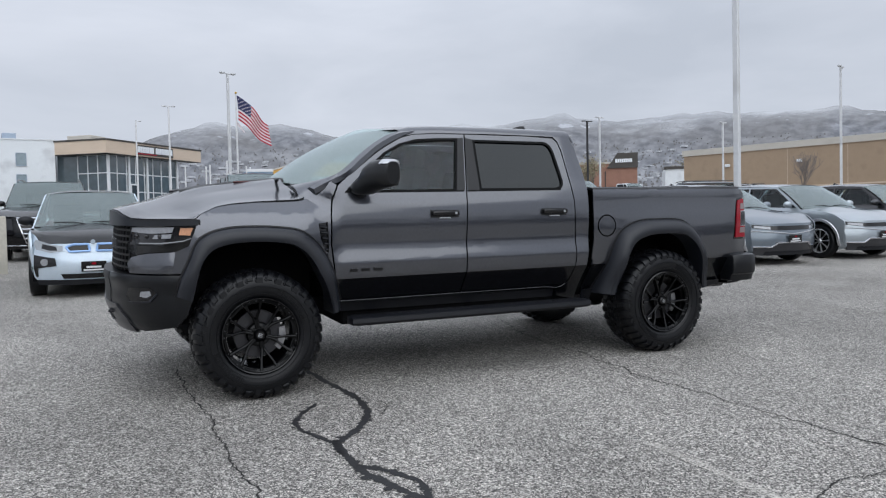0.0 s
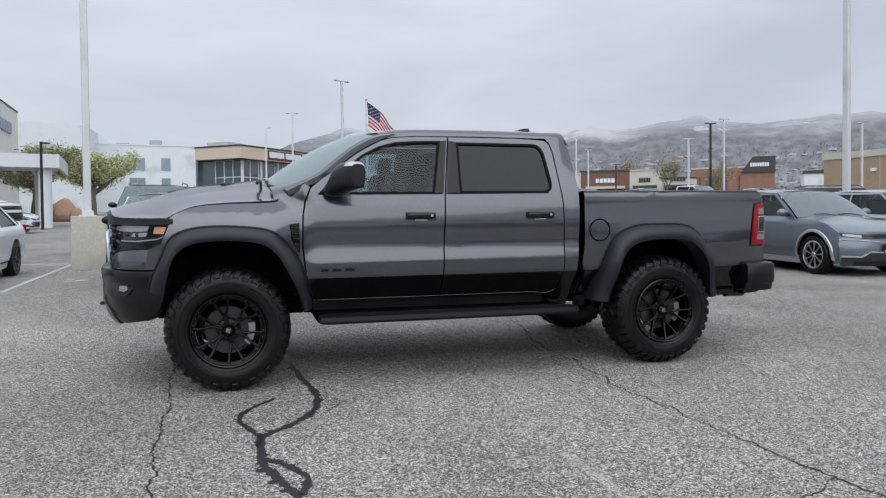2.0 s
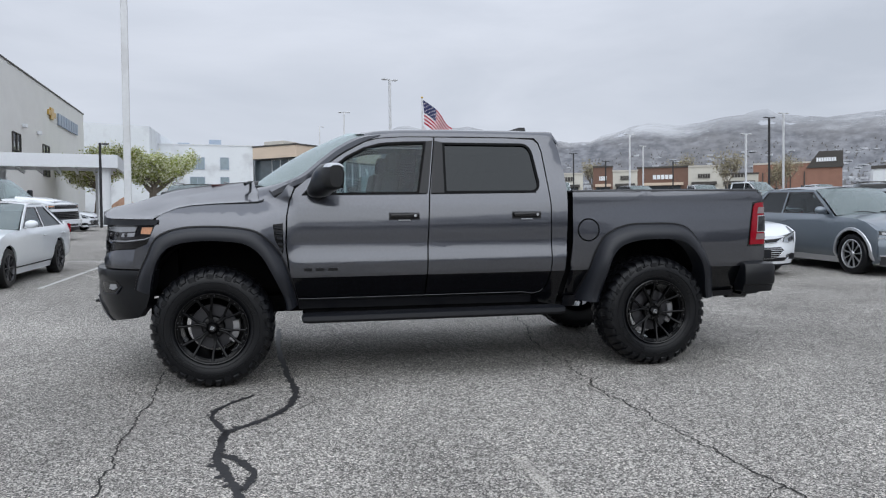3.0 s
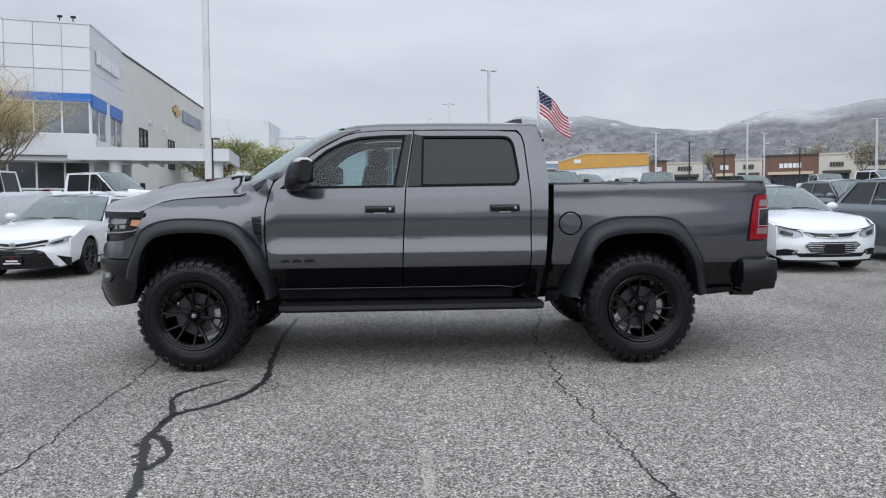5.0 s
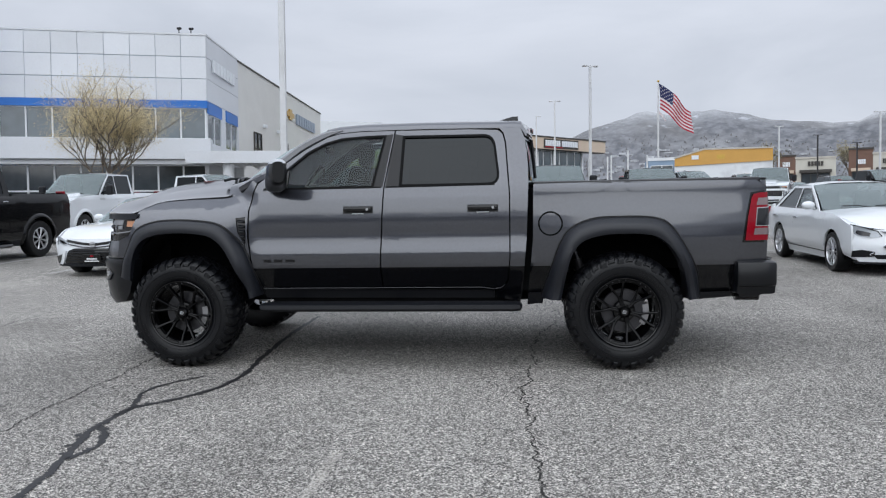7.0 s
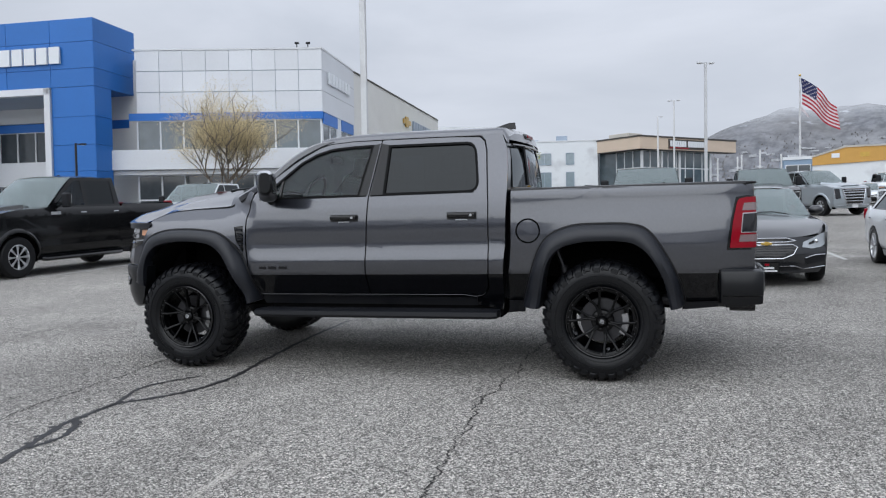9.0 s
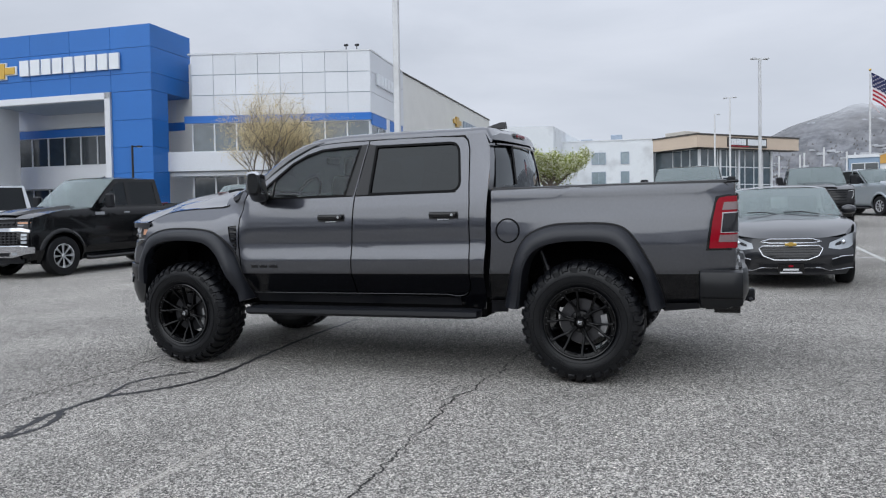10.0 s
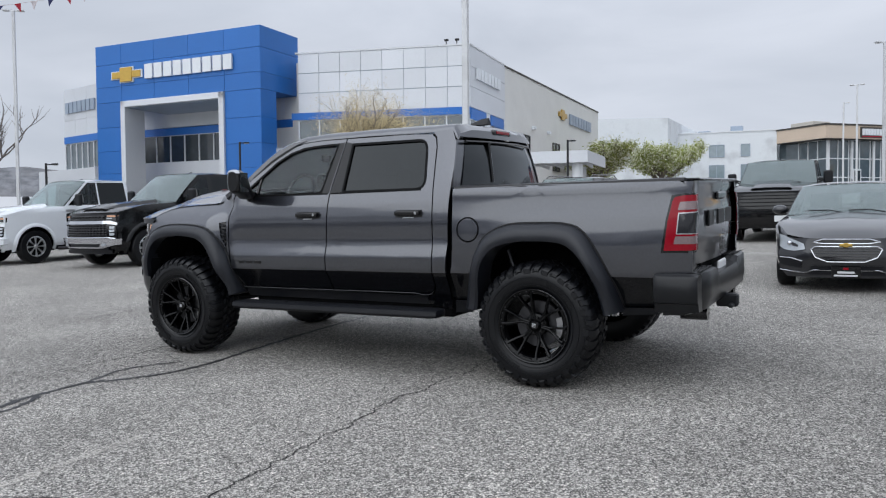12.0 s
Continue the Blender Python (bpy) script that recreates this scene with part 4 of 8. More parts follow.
# ---- the pickup truck ----
TRUCK_MID = 1.07
truck = empty("pickup_truck", on_lot(0, TRUCK_MID), "lifted granite-grey crew-cab pickup truck on black off-road wheels", "pickup truck")
DOOR_Z = (0.55, 0.64, 0.72, 0.80, 0.835, 0.90, 0.955, 1.00, 1.05, 1.10, 1.18, 1.25, 1.32, 1.40, 1.48, 1.53, 2.0, 2.1)
DOOR_W = (0.845, 0.880, 0.926, 0.978, 1.002, 1.008, 1.010, 0.999, 0.987, 0.983, 0.985, 0.984, 0.979, 0.968, 0.945, 0.928, 0.738, 0.70)
FENDER_Z = (0.55, 0.70, 0.90, 1.10, 1.25, 1.32, 1.37, 1.41, 1.45, 1.50, 1.60)
FENDER_W = (0.95, 0.985, 1.0, 0.998, 0.990, 0.975, 0.945, 0.905, 0.865, 0.84, 0.82)
BED_Z = (0.50, 0.62, 0.75, 0.80, 0.835, 0.86, 0.95, 1.05, 1.15, 1.25, 1.33, 1.40, 1.46, 1.495, 1.52)
BED_W = (0.790, 0.858, 0.934, 0.964, 0.984, 0.990, 0.997, 1.001, 1.000, 0.995, 0.987, 0.981, 0.979, 0.972, 0.94)


def half_width(x, z):
    """How far the truck's side stands out from its middle."""
    door = float(np.interp(z, DOOR_Z, DOOR_W))
    if x < -1.05:
        fender = float(np.interp(z, FENDER_Z, FENDER_W)) + 0.05 * smoothstep(-1.28, -1.5, x) * smoothstep(1.42, 1.20, z) * smoothstep(-2.7, -2.3, x)
        k = smoothstep(-1.16, -1.30, x) * (1 - smoothstep(1.36, 1.52, z) * smoothstep(-1.45, -1.2, x))
        return door + (fender - door) * k
    if x > 1.11:
        return float(np.interp(z, BED_Z, BED_W)) + 0.022 * smoothstep(1.16, 1.85, x) * smoothstep(1.48, 0.92, z) * (1 - 0.45 * smoothstep(2.3, 2.95, x)) - 0.05 * smoothstep(2.75, 3.02, x)
    return door - 0.03 * smoothstep(0.96, 1.14, x) * smoothstep(1.5, 1.9, z)


def at_side(x, z, out=0.0):
    return Vector((x, -half_width(x, z) - out, z))


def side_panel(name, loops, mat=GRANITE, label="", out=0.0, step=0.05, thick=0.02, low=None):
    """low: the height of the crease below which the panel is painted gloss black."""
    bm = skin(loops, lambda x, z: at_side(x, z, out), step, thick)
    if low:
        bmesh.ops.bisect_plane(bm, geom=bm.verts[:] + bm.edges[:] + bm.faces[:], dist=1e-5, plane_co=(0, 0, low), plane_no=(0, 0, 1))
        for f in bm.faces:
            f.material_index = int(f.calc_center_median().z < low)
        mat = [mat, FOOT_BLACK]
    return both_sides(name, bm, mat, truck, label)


def ring(cx, cz, r, n=28, e=1.0):
    return [(cx + r * math.cos(2 * math.pi * k / n), cz + r * e * math.sin(2 * math.pi * k / n)) for k in range(n)]


def shrink(loop, d):
    """The loop drawn in by d."""
    out = []
    n = len(loop)
    area = sum(loop[i][0] * loop[(i + 1) % n][1] - loop[(i + 1) % n][0] * loop[i][1] for i in range(n))
    s = 1 if area > 0 else -1
    for i in range(n):
        a, b, c = Vector(loop[i - 1]), Vector(loop[i]), Vector(loop[(i + 1) % n])
        e1, e2 = (b - a).normalized(), (c - b).normalized()
        n1, n2 = Vector((-e1.y, e1.x)) * s, Vector((-e2.y, e2.x)) * s
        m = n1 + n2
        m = m.normalized() / max(m.normalized().dot(n1), 0.5) if m.length > 1e-4 else n1
        out.append(tuple(b + m * d))
    return out


front_window = [(-1.125, 1.50), (-0.198, 1.503), (-0.108, 1.930), (-0.30, 1.926), (-0.483, 1.914), (-0.626, 1.876), (-0.771, 1.802), (-0.908, 1.690), (-1.06, 1.562)]
rear_window = [(0.035, 1.508), (0.770, 1.508), (0.805, 1.513), (0.830, 1.528), (0.845, 1.555), (0.848, 1.590), (0.820, 1.815), (0.812, 1.852), (0.795, 1.884), (0.770, 1.905), (0.735, 1.914), (0.05, 1.920)]
front_door = [(-1.190, 1.545), (-1.233, 1.448), (-1.257, 1.321), (-1.266, 1.093), (-1.241, 0.854), (-1.205, 0.668), (-1.15, 0.650), (-0.146, 0.650), (-0.131, 1.078), (-0.107, 1.485),
              (-0.031, 1.972), (-0.30, 1.973), (-0.50, 1.960), (-0.645, 1.922), (-0.80, 1.845), (-0.95, 1.735), (-1.10, 1.618)]
rear_door = [(-0.020, 1.972), (-0.096, 1.485), (-0.120, 1.078), (-0.135, 0.650), (0.80, 0.630), (0.875, 0.652), (0.915, 0.72), (0.934, 0.90), (0.937, 1.41), (0.903, 1.846), (0.883, 1.920), (0.845, 1.955), (0.60, 1.968)]
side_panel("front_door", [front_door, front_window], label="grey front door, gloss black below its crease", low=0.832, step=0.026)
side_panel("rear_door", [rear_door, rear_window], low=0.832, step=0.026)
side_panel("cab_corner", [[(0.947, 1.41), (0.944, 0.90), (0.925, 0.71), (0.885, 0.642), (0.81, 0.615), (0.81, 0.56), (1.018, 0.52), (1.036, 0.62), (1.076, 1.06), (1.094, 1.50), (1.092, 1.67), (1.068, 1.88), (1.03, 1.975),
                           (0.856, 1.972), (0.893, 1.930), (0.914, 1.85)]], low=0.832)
side_panel("sill", [[(-1.20, 0.642), (-1.18, 0.56), (0.80, 0.55), (0.80, 0.622)]], BLACK_PLASTIC, out=-0.02)
fender = [(-1.202, 1.552), (-1.245, 1.448), (-1.269, 1.321), (-1.278, 1.093), (-1.253, 0.85), (-1.262, 0.83), (-1.313, 1.008), (-1.403, 1.126), (-1.52, 1.205), (-1.71, 1.236), (-1.903, 1.244), (-2.049, 1.236),
          (-2.172, 1.205), (-2.258, 1.145), (-2.31, 1.02), (-2.34, 0.945), (-2.425, 0.945), (-2.40, 1.09), (-2.31, 1.13), (-2.245, 1.285), (-2.25, 1.318), (-2.20, 1.360), (-2.10, 1.401), (-2.0, 1.418), (-1.8, 1.430), (-1.5, 1.438),
          (-1.42, 1.450), (-1.365, 1.478), (-1.335, 1.506), (-1.25, 1.58)]
side_panel("fender", [fender, [(-1.372, 1.262), (-1.294, 1.270), (-1.292, 1.06), (-1.300, 1.03), (-1.358, 1.14)]])
side_panel("fender_vent", [[(-1.372, 1.262), (-1.294, 1.270), (-1.292, 1.06), (-1.300, 1.03), (-1.358, 1.14)]], GLOSS_BLACK, "black slatted fender vent", out=-0.018)
bm = bmesh.new()
for k in range(6):
    z = 1.235 - k * 0.042
    x0 = -1.362 + 0.009 * k
    add_box(bm, ((x0 - 1.30) / 2, -half_width(-1.34, z) + 0.004, z), (abs(-1.30 - x0), 0.03, 0.013), 0.004, Euler((0.4, 0.15, 0)).to_matrix())
both_sides("vent_slat", bm, BLACK_PLASTIC, truck)
bed_outline = [(1.134, 1.497), (1.128, 1.06), (1.084, 0.62), (1.074, 0.57), (1.192, 0.595), (1.275, 0.83), (1.343, 1.018), (1.43, 1.137), (1.61, 1.207), (1.84, 1.218), (2.065, 1.210), (2.2, 1.160), (2.312, 1.012), (2.424, 0.783), (2.472, 0.575),
               (2.70, 0.592), (2.725, 0.85), (2.955, 0.868), (2.958, 1.018), (2.772, 1.016), (2.785, 1.10), (2.803, 1.24), (2.838, 1.385), (2.955, 1.405), (2.945, 1.45), (2.875, 1.493), (1.815, 1.503)]
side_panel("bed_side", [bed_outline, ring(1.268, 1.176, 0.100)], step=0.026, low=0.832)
side_panel("fuel_door", [ring(1.268, 1.176, 0.087)], GRANITE, "round flush fuel filler door", out=0.001)
side_panel("fuel_door_ring", [ring(1.268, 1.176, 0.104), ring(1.268, 1.176, 0.080)], DARK_VOID, out=-0.014)

# A solid black box gives the gap behind the cab its shade.
part("cab_gap", box((1.09, 0, 1.04), (0.16, 1.70, 0.84)), DARK_VOID, truck, "black filler box for the shade between cab and bed")
both_sides("sill_line", tube([at_side(x, z, 0.004) for x, z in [(-1.19, 0.652)] + [(-1.1 + 0.1 * k, 0.648) for k in range(19)] + [(0.80, 0.632), (0.86, 0.645), (0.89, 0.67)]], 0.0028, 5), DARK_ALLOY, truck, "thin bright line along the door feet")
for strip in ([(1.075, 0.50), (1.20, 0.50), (1.215, 0.60), (1.085, 0.60)], [(2.44, 0.535), (2.70, 0.56), (2.70, 0.605), (2.45, 0.598)]):
    side_panel("bed_foot_strip", [strip], BLACK_PLASTIC, "black strip along the bed's foot", out=0.03)
# window surrounds and glass
PILLAR = material("pillar_gloss", (0.008, 0.0085, 0.010), 0.30, 0.0, 300, 0.12, 0.0, spec=0.35)
SEAL = material("window_seal_black", (0.0035, 0.0037, 0.0042), 0.62, 0.0, 300, 0.2, 0.1, spec=0.12)
for nm, hole, pane in (("front", front_window, TINT_FRONT), ("rear", rear_window, TINT_REAR)):
    side_panel("window_trim", [shrink(hole, -0.010), shrink(hole, 0.010)], SEAL, out=0.003, thick=0.03)
    side_panel("window_glass", [shrink(hole, 0.010)], pane, "dark tinted side window", out=-0.012, thick=0.0)
side_panel("pillar_trim", [[(-0.196, 1.502), (-0.112, 1.502), (-0.042, 1.945), (-0.106, 1.938)]], PILLAR, "dark door-pillar trim", out=0.002)
side_panel("pillar_trim", [[(-0.090, 1.502), (0.033, 1.506), (0.046, 1.930), (-0.026, 1.945)]], PILLAR, out=0.002)
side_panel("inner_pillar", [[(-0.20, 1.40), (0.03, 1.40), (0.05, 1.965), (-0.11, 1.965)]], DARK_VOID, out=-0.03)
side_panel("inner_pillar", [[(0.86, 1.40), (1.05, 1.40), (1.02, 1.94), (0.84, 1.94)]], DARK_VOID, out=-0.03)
side_panel("window_divider", [[(-0.955, 1.505), (-0.935, 1.505), (-0.925, 1.67), (-0.94, 1.66)]], GLOSS_BLACK, out=0.0)
side_panel("belt_trim", [[(-1.14, 1.492), (-0.125, 1.494), (-0.123, 1.503), (-1.14, 1.503)]], SEAL, out=0.006)
side_panel("belt_trim", [[(-0.09, 1.494), (0.82, 1.499), (0.82, 1.508), (-0.09, 1.503)]], SEAL, out=0.006)

# roof, pillars, screens
rail_top = [(-0.60, 1.945), (-0.50, 1.967), (-0.30, 1.980), (0.2, 1.982), (0.60, 1.977), (0.85, 1.972), (0.98, 1.975), (1.035, 1.97), (1.075, 1.90)]
bm = bmesh.new()
rows = []
for x, z in rail_top:
    crown = 2.085 - 0.10 * smoothstep(-0.35, -0.75, x) - 0.05 * smoothstep(0.80, 1.09, x)
    w = half_width(x, z)
    prof = [(-w, z), (-w + 0.012, z + 0.03), (-w + 0.045, z + 0.055)] + [(-w * (1 - k) * 0.90, z + 0.06 + (crown - z - 0.06) * (1 - (1 - k) ** 2)) for k in (0.0, 0.2, 0.45, 0.7)]
    prof = prof + [(0, crown)] + [(-y, q) for y, q in reversed(prof)]
    rows.append([Vector((x - 0.16 * (1 - (y / w) ** 2) * smoothstep(-0.3, -0.6, x), y, q)) for y, q in prof])
last = rows[-1]
for dx, top in ((0.012, 1.99), (0.020, 1.925)):
    rows.append([Vector((1.062 + dx + 0.045 * (1 - (p.y / 0.78) ** 2), p.y * 0.985, min(p.z, top))) for p in last])
add_grid(bm, rows)
roof = part("roof", bm, GRANITE, truck)
bm = bmesh.new()
pil = curve_through([(-1.36, -0.885, 1.520), (-1.26, -0.892, 1.572), (-1.10, -0.880, 1.648), (-0.95, -0.845, 1.768), (-0.80, -0.808, 1.878), (-0.62, -0.768, 1.968), (-0.48, -0.745, 2.005)], 22)
rows = []
for i, p in enumerate(pil):
    thin = 1 - 0.75 * smoothstep(16, 21, i)
    rows.append([p + Vector((0, 0, -0.014)) + Vector(d) * thin for d in ((0.02, 0.022, -0.045), (0.0, -0.012, -0.02), (-0.015, -0.012, 0.015), (-0.035, 0.03, 0.03), (-0.045, 0.075, 0.018), (-0.02, 0.06, -0.03))])
add_grid(bm, rows, close_v=True, cap=True)
both_sides("windscreen_pillar", bm, GRANITE, truck)
bm = bmesh.new()
rows = []
for k in range(15):
    f = k / 14
    row = []
    for j in range(17):
        s = j / 8 - 1
        y = s * (0.845 - 0.115 * f)
        x = (-1.56 + 0.33 * abs(s) ** 2.2) * (1 - f) + (-0.735 + 0.17 * abs(s) ** 2.2) * f - 0.02 * math.sin(f * math.pi)
        z = 1.585 + 0.43 * f - 0.045 * abs(s) ** 2 * (1 - 0.4 * f) + 0.03 * math.sin(f * math.pi) + 0.035 * f * (1 - s * s)
        row.append(Vector((x, y, z)))
    rows.append(row)
add_grid(bm, rows)
part("windscreen", bm, SCREEN_GLASS, truck, "tinted windscreen with a sky sheen painted on in drizzle-like specks")
rows = []
for dx, dz in ((-0.05, -0.04), (-0.03, -0.012), (0.05, -0.004), (0.10, 0.012), (0.10, -0.03)):
    rows.append([Vector((-1.60 + 0.33 * abs(j / 8) ** 2.2 + dx, j / 8 * 0.86, 1.575 - 0.05 * (j / 8) ** 2 + dz)) for j in range(-8, 9)])
bm = bmesh.new()
add_grid(bm, rows)
part("cowl", bm, BLACK_PLASTIC, truck, "black plastic cowl below the windscreen")
for y0 in (-0.62, 0.02):
    bm = tube([(-1.60, y0 - 0.02, 1.588), (-1.575, y0 + 0.05, 1.602), (-1.555, y0 + 0.30, 1.612), (-1.56, y0 + 0.55, 1.610)], [0.014, 0.012, 0.009, 0.006], 6)
    part("wiper", bm, BLACK_PLASTIC, truck)

# back of the cab
bm = bmesh.new()
rear_edge = [(1.068, 1.90), (1.092, 1.78), (1.105, 1.64), (1.112, 1.50), (1.10, 1.2), (1.07, 0.6)]
rows = [[Vector((x + 0.05 * (1 - (j / 8 - 1) ** 2) - 0.02, (j / 8 - 1) * (half_width(1.0, z) - 0.035), z)) for j in range(17)] for x, z in rear_edge]
add_grid(bm, rows)
part("cab_back", bm, GRANITE, truck)
bm = bmesh.new()
rows = [[Vector((x + 0.05 * (1 - (s * 0.9) ** 2) - 0.010, s * (half_width(1.0, z) - 0.155), z)) for s in [j / 8 - 1 for j in range(17)]] for x, z in ((1.052, 1.925), (1.074, 1.86), (1.094, 1.76), (1.106, 1.64), (1.114, 1.53))]
add_grid(bm, rows)
back_glass = part("rear_window", bm, TINT_REAR, truck, "dark sliding rear window with black divider bars")
bm = bmesh.new()
add_tube(bm, [(1.118, -0.27, 1.895), (1.132, -0.27, 1.76), (1.150, -0.27, 1.55)], 0.017, 6)
add_tube(bm, [(1.095, -0.66, 1.888), (1.118, -0.27, 1.895), (1.122, 0.3, 1.897), (1.095, 0.66, 1.888)], 0.012, 6)
part("slider_bar", bm, GLOSS_BLACK, back_glass)
bm = box((1.098, 0, 1.985), (0.07, 0.36, 0.05), 0.02, None, 2)
stop = part("high_brake_light", bm, SMOKE_LENS, truck, "dark high-level brake light housing")
part("brake_lens", box((1.134, 0, 1.985), (0.012, 0.26, 0.026), 0.004), RED_LENS, stop)
bm = bmesh.new()
rows = [[Vector((0.83 + 0.17 * f, y * (1 - 0.45 * h), 2.072 + h * (0.028 + 0.030 * smoothstep(0, 0.75, f)))) for y, h in ((-0.042, 0), (-0.036, 0.6), (-0.012, 1), (0.012, 1), (0.036, 0.6), (0.042, 0))] for f in (0, 0.15, 0.4, 0.7, 0.92, 1.0)]
add_grid(bm, rows, cap=True)
part("roof_antenna", bm, BADGE, truck, "dark shark-fin antenna on the roof")

# the nose in plan
plan = curve_through([(-2.80, 0.0, 0), (-2.79, -0.25, 0), (-2.76, -0.46, 0), (-2.70, -0.66, 0), (-2.60, -0.83, 0), (-2.47, -0.945, 0), (-2.33, -1.0, 0), (-2.2, -1.03, 0)], 120)
run = [0.0]
for a, b in zip(plan, plan[1:]):
    run.append(run[-1] + (b - a).length)


def round_nose(s, z, out=0.0, back=0.0):
    """A point on the nose: s metres along it from the middle."""
    u = abs(s)
    x, y = float(np.interp(u, run, [p.x for p in plan])), float(np.interp(u, run, [p.y for p in plan]))
    x2, y2 = float(np.interp(u + 0.02, run, [p.x for p in plan])), float(np.interp(u + 0.02, run, [p.y for p in plan]))
    if u > run[-1] - 0.02:
        x2, y2 = x + 0.02, y - 0.003
    d = Vector((x2 - x, y2 - y, 0))
    n = Vector((d.y, -d.x, 0)).normalized() if d.length else Vector((-1, 0, 0))
    p = Vector((x, y, z)) + n * out + Vector((back, 0, 0))
    return p if s <= 0 else Vector((p.x, -p.y, p.z))


# hood with raised scoop
EDGE_X = (-2.90, -2.28, -2.2, -2.1, -2.0, -1.8, -1.5, -1.42, -1.365, -1.335, -1.25)
EDGE_Z = (1.316, 1.318, 1.356, 1.397, 1.414, 1.426, 1.434, 1.446, 1.474, 1.502, 1.54)
MID_X = (-2.80, -2.70, -2.55, -2.35, -2.1, -1.85, -1.5, -1.3)
MID_Z = (1.385, 1.402, 1.436, 1.472, 1.505, 1.532, 1.568, 1.592)
LIP_S, LIP_Z = (0.0, 0.42, 0.60, 0.78, 1.3), (1.388, 1.380, 1.350, 1.324, 1.318)
bm = bmesh.new()
rows = []
cs = [-1.0, -0.985, -0.95, -0.89, -0.80, -0.70, -0.60, -0.53, -0.47, -0.43, -0.36, -0.25, -0.12, 0.0]
cs = cs + [-c for c in reversed(cs[:-1])]
outer = round_nose(-1.262, 0, 0.012)
for k in range(34):
    f = (k / 33) ** 1.25
    row = []
    for c in cs:
        q = round_nose(c * 1.262, 0, 0.012 - 0.04 * smoothstep(0.75, 0.35, abs(c)))
        x = q.x * (1 - f) + (-1.565 + 0.12 * c * c) * f
        e, m = float(np.interp(x, EDGE_X, EDGE_Z)), float(np.interp(x, MID_X, MID_Z))
        xo = outer.x * (1 - f) - 1.445 * f
        yo = abs(outer.y) * (1 - f) + 0.9 * f
        fit_in = (half_width(xo, float(np.interp(xo, EDGE_X, EDGE_Z))) + 0.003) / yo
        y = (q.y * (1 - f) + 0.9 * c * f) * (1 + (fit_in - 1) * smoothstep(0, 0.04, f))
        ax = abs(y)
        z = e + (m - e) * smoothstep(0.98, 0.42, ax)
        z += 0.036 * smoothstep(0.52, 0.44, ax) * smoothstep(-2.55, -2.1, x)
        z += 0.012 * smoothstep(0.80, 0.70, ax) * smoothstep(-2.55, -2.2, x)
        lip = float(np.interp(abs(c) * 1.262, LIP_S, LIP_Z))
        row.append(Vector((x, y, lip + (z - lip) * smoothstep(-0.03, 0.055, f) if k else lip)))
    rows.append(row)
turned = [Vector((p.x + 0.03, p.y * 0.99, p.z - 0.022)) for p in rows[0]]
add_grid(bm, [turned] + rows)
hood = part("hood", bm, GRANITE, truck, "grey hood with a raised black scoop", 50)
seam = [Vector((x, -half_width(x, float(np.interp(x, EDGE_X, EDGE_Z))) - 0.001, float(np.interp(x, EDGE_X, EDGE_Z)) + 0.003)) for x in np.linspace(-1.75, -1.46, 22)]
seam += [p + Vector((0.004, 0, 0.002)) for p in rows[-1][1:6]]
both_sides("hood_seam", tube(seam, 0.0045, 6), BADGE, truck)
TOP_X, TOP_Z = (-1.50, -1.42, -1.365, -1.335, -1.25, -1.18), (1.436, 1.447, 1.474, 1.502, 1.572, 1.612)
bm = bmesh.new()
shoulder = []
for k in range(12):
    f = k / 11
    x = -1.475 + 0.295 * f
    z0 = float(np.interp(x, TOP_X, TOP_Z))
    a = Vector((x, -half_width(x, z0), z0 - 0.004))
    b = Vector((-1.505 + 0.325 * f, -0.66 - 0.205 * f, 1.556 + 0.075 * f ** 1.4))
    shoulder.append([a.lerp(b, u) + Vector((0, -0.010, 0.032 * (1 - 0.5 * f))) * math.sin(math.pi * u) for u in (0, 0.12, 0.28, 0.48, 0.7, 0.88, 1.0)])
add_grid(bm, shoulder)
both_sides("cowl_shoulder", bm, GRANITE, truck)
for s in (-1, 1):
    bm = bmesh.new()
    rows = []
    for k in range(9):
        x = -2.30 + 0.80 * k / 8
        z = float(np.interp(x, MID_X, MID_Z)) + 0.040
        rows.append([Vector((x, s * (0.30 + 0.02 * k / 8), z + 0.004)), Vector((x, s * 0.36, z + 0.012 + 0.010 * math.sin(math.pi * k / 8))), Vector((x, s * 0.42, z + 0.003)), Vector((x, s * 0.452, z - 0.025))])
    add_grid(bm, rows)
    part("scoop_strip", bm, BADGE, hood, "dark scoop trim with a dull red accent")
    part("scoop_accent", box((-1.78, s * 0.41, float(np.interp(-1.78, MID_X, MID_Z)) + 0.046), (0.22, 0.05, 0.008), 0.003), material("dull_red", (0.10, 0.012, 0.012), 0.5, 0, 80), hood)

# front end, wrapped round the nose
def nose_panel(name, loop, mat, out=0.0, label="", lean=0.0, step=0.05, thick=0.03, parent=None):
    """out: how far it stands proud, a number or (z, out) pairs; lean: how far it falls back with height."""
    def far(z):
        return out if isinstance(out, float) else float(np.interp(z, [o[0] for o in out], [o[1] for o in out]))
    bm = skin(loop, lambda s, z: round_nose(s, z, far(z), lean * (z - 0.95)), step, thick, lambda s, z: (round_nose(s, z, -1) - round_nose(s, z, 0)).normalized())
    return part(name, bm, mat, parent or truck, label)


BUMPER = ((0.48, -0.05), (0.56, 0.005), (0.66, 0.034), (0.74, 0.040), (0.80, 0.036), (0.86, 0.046), (0.90, 0.050), (0.925, 0.040))


def proud(by):
    return [(z, o + by) for z, o in BUMPER]


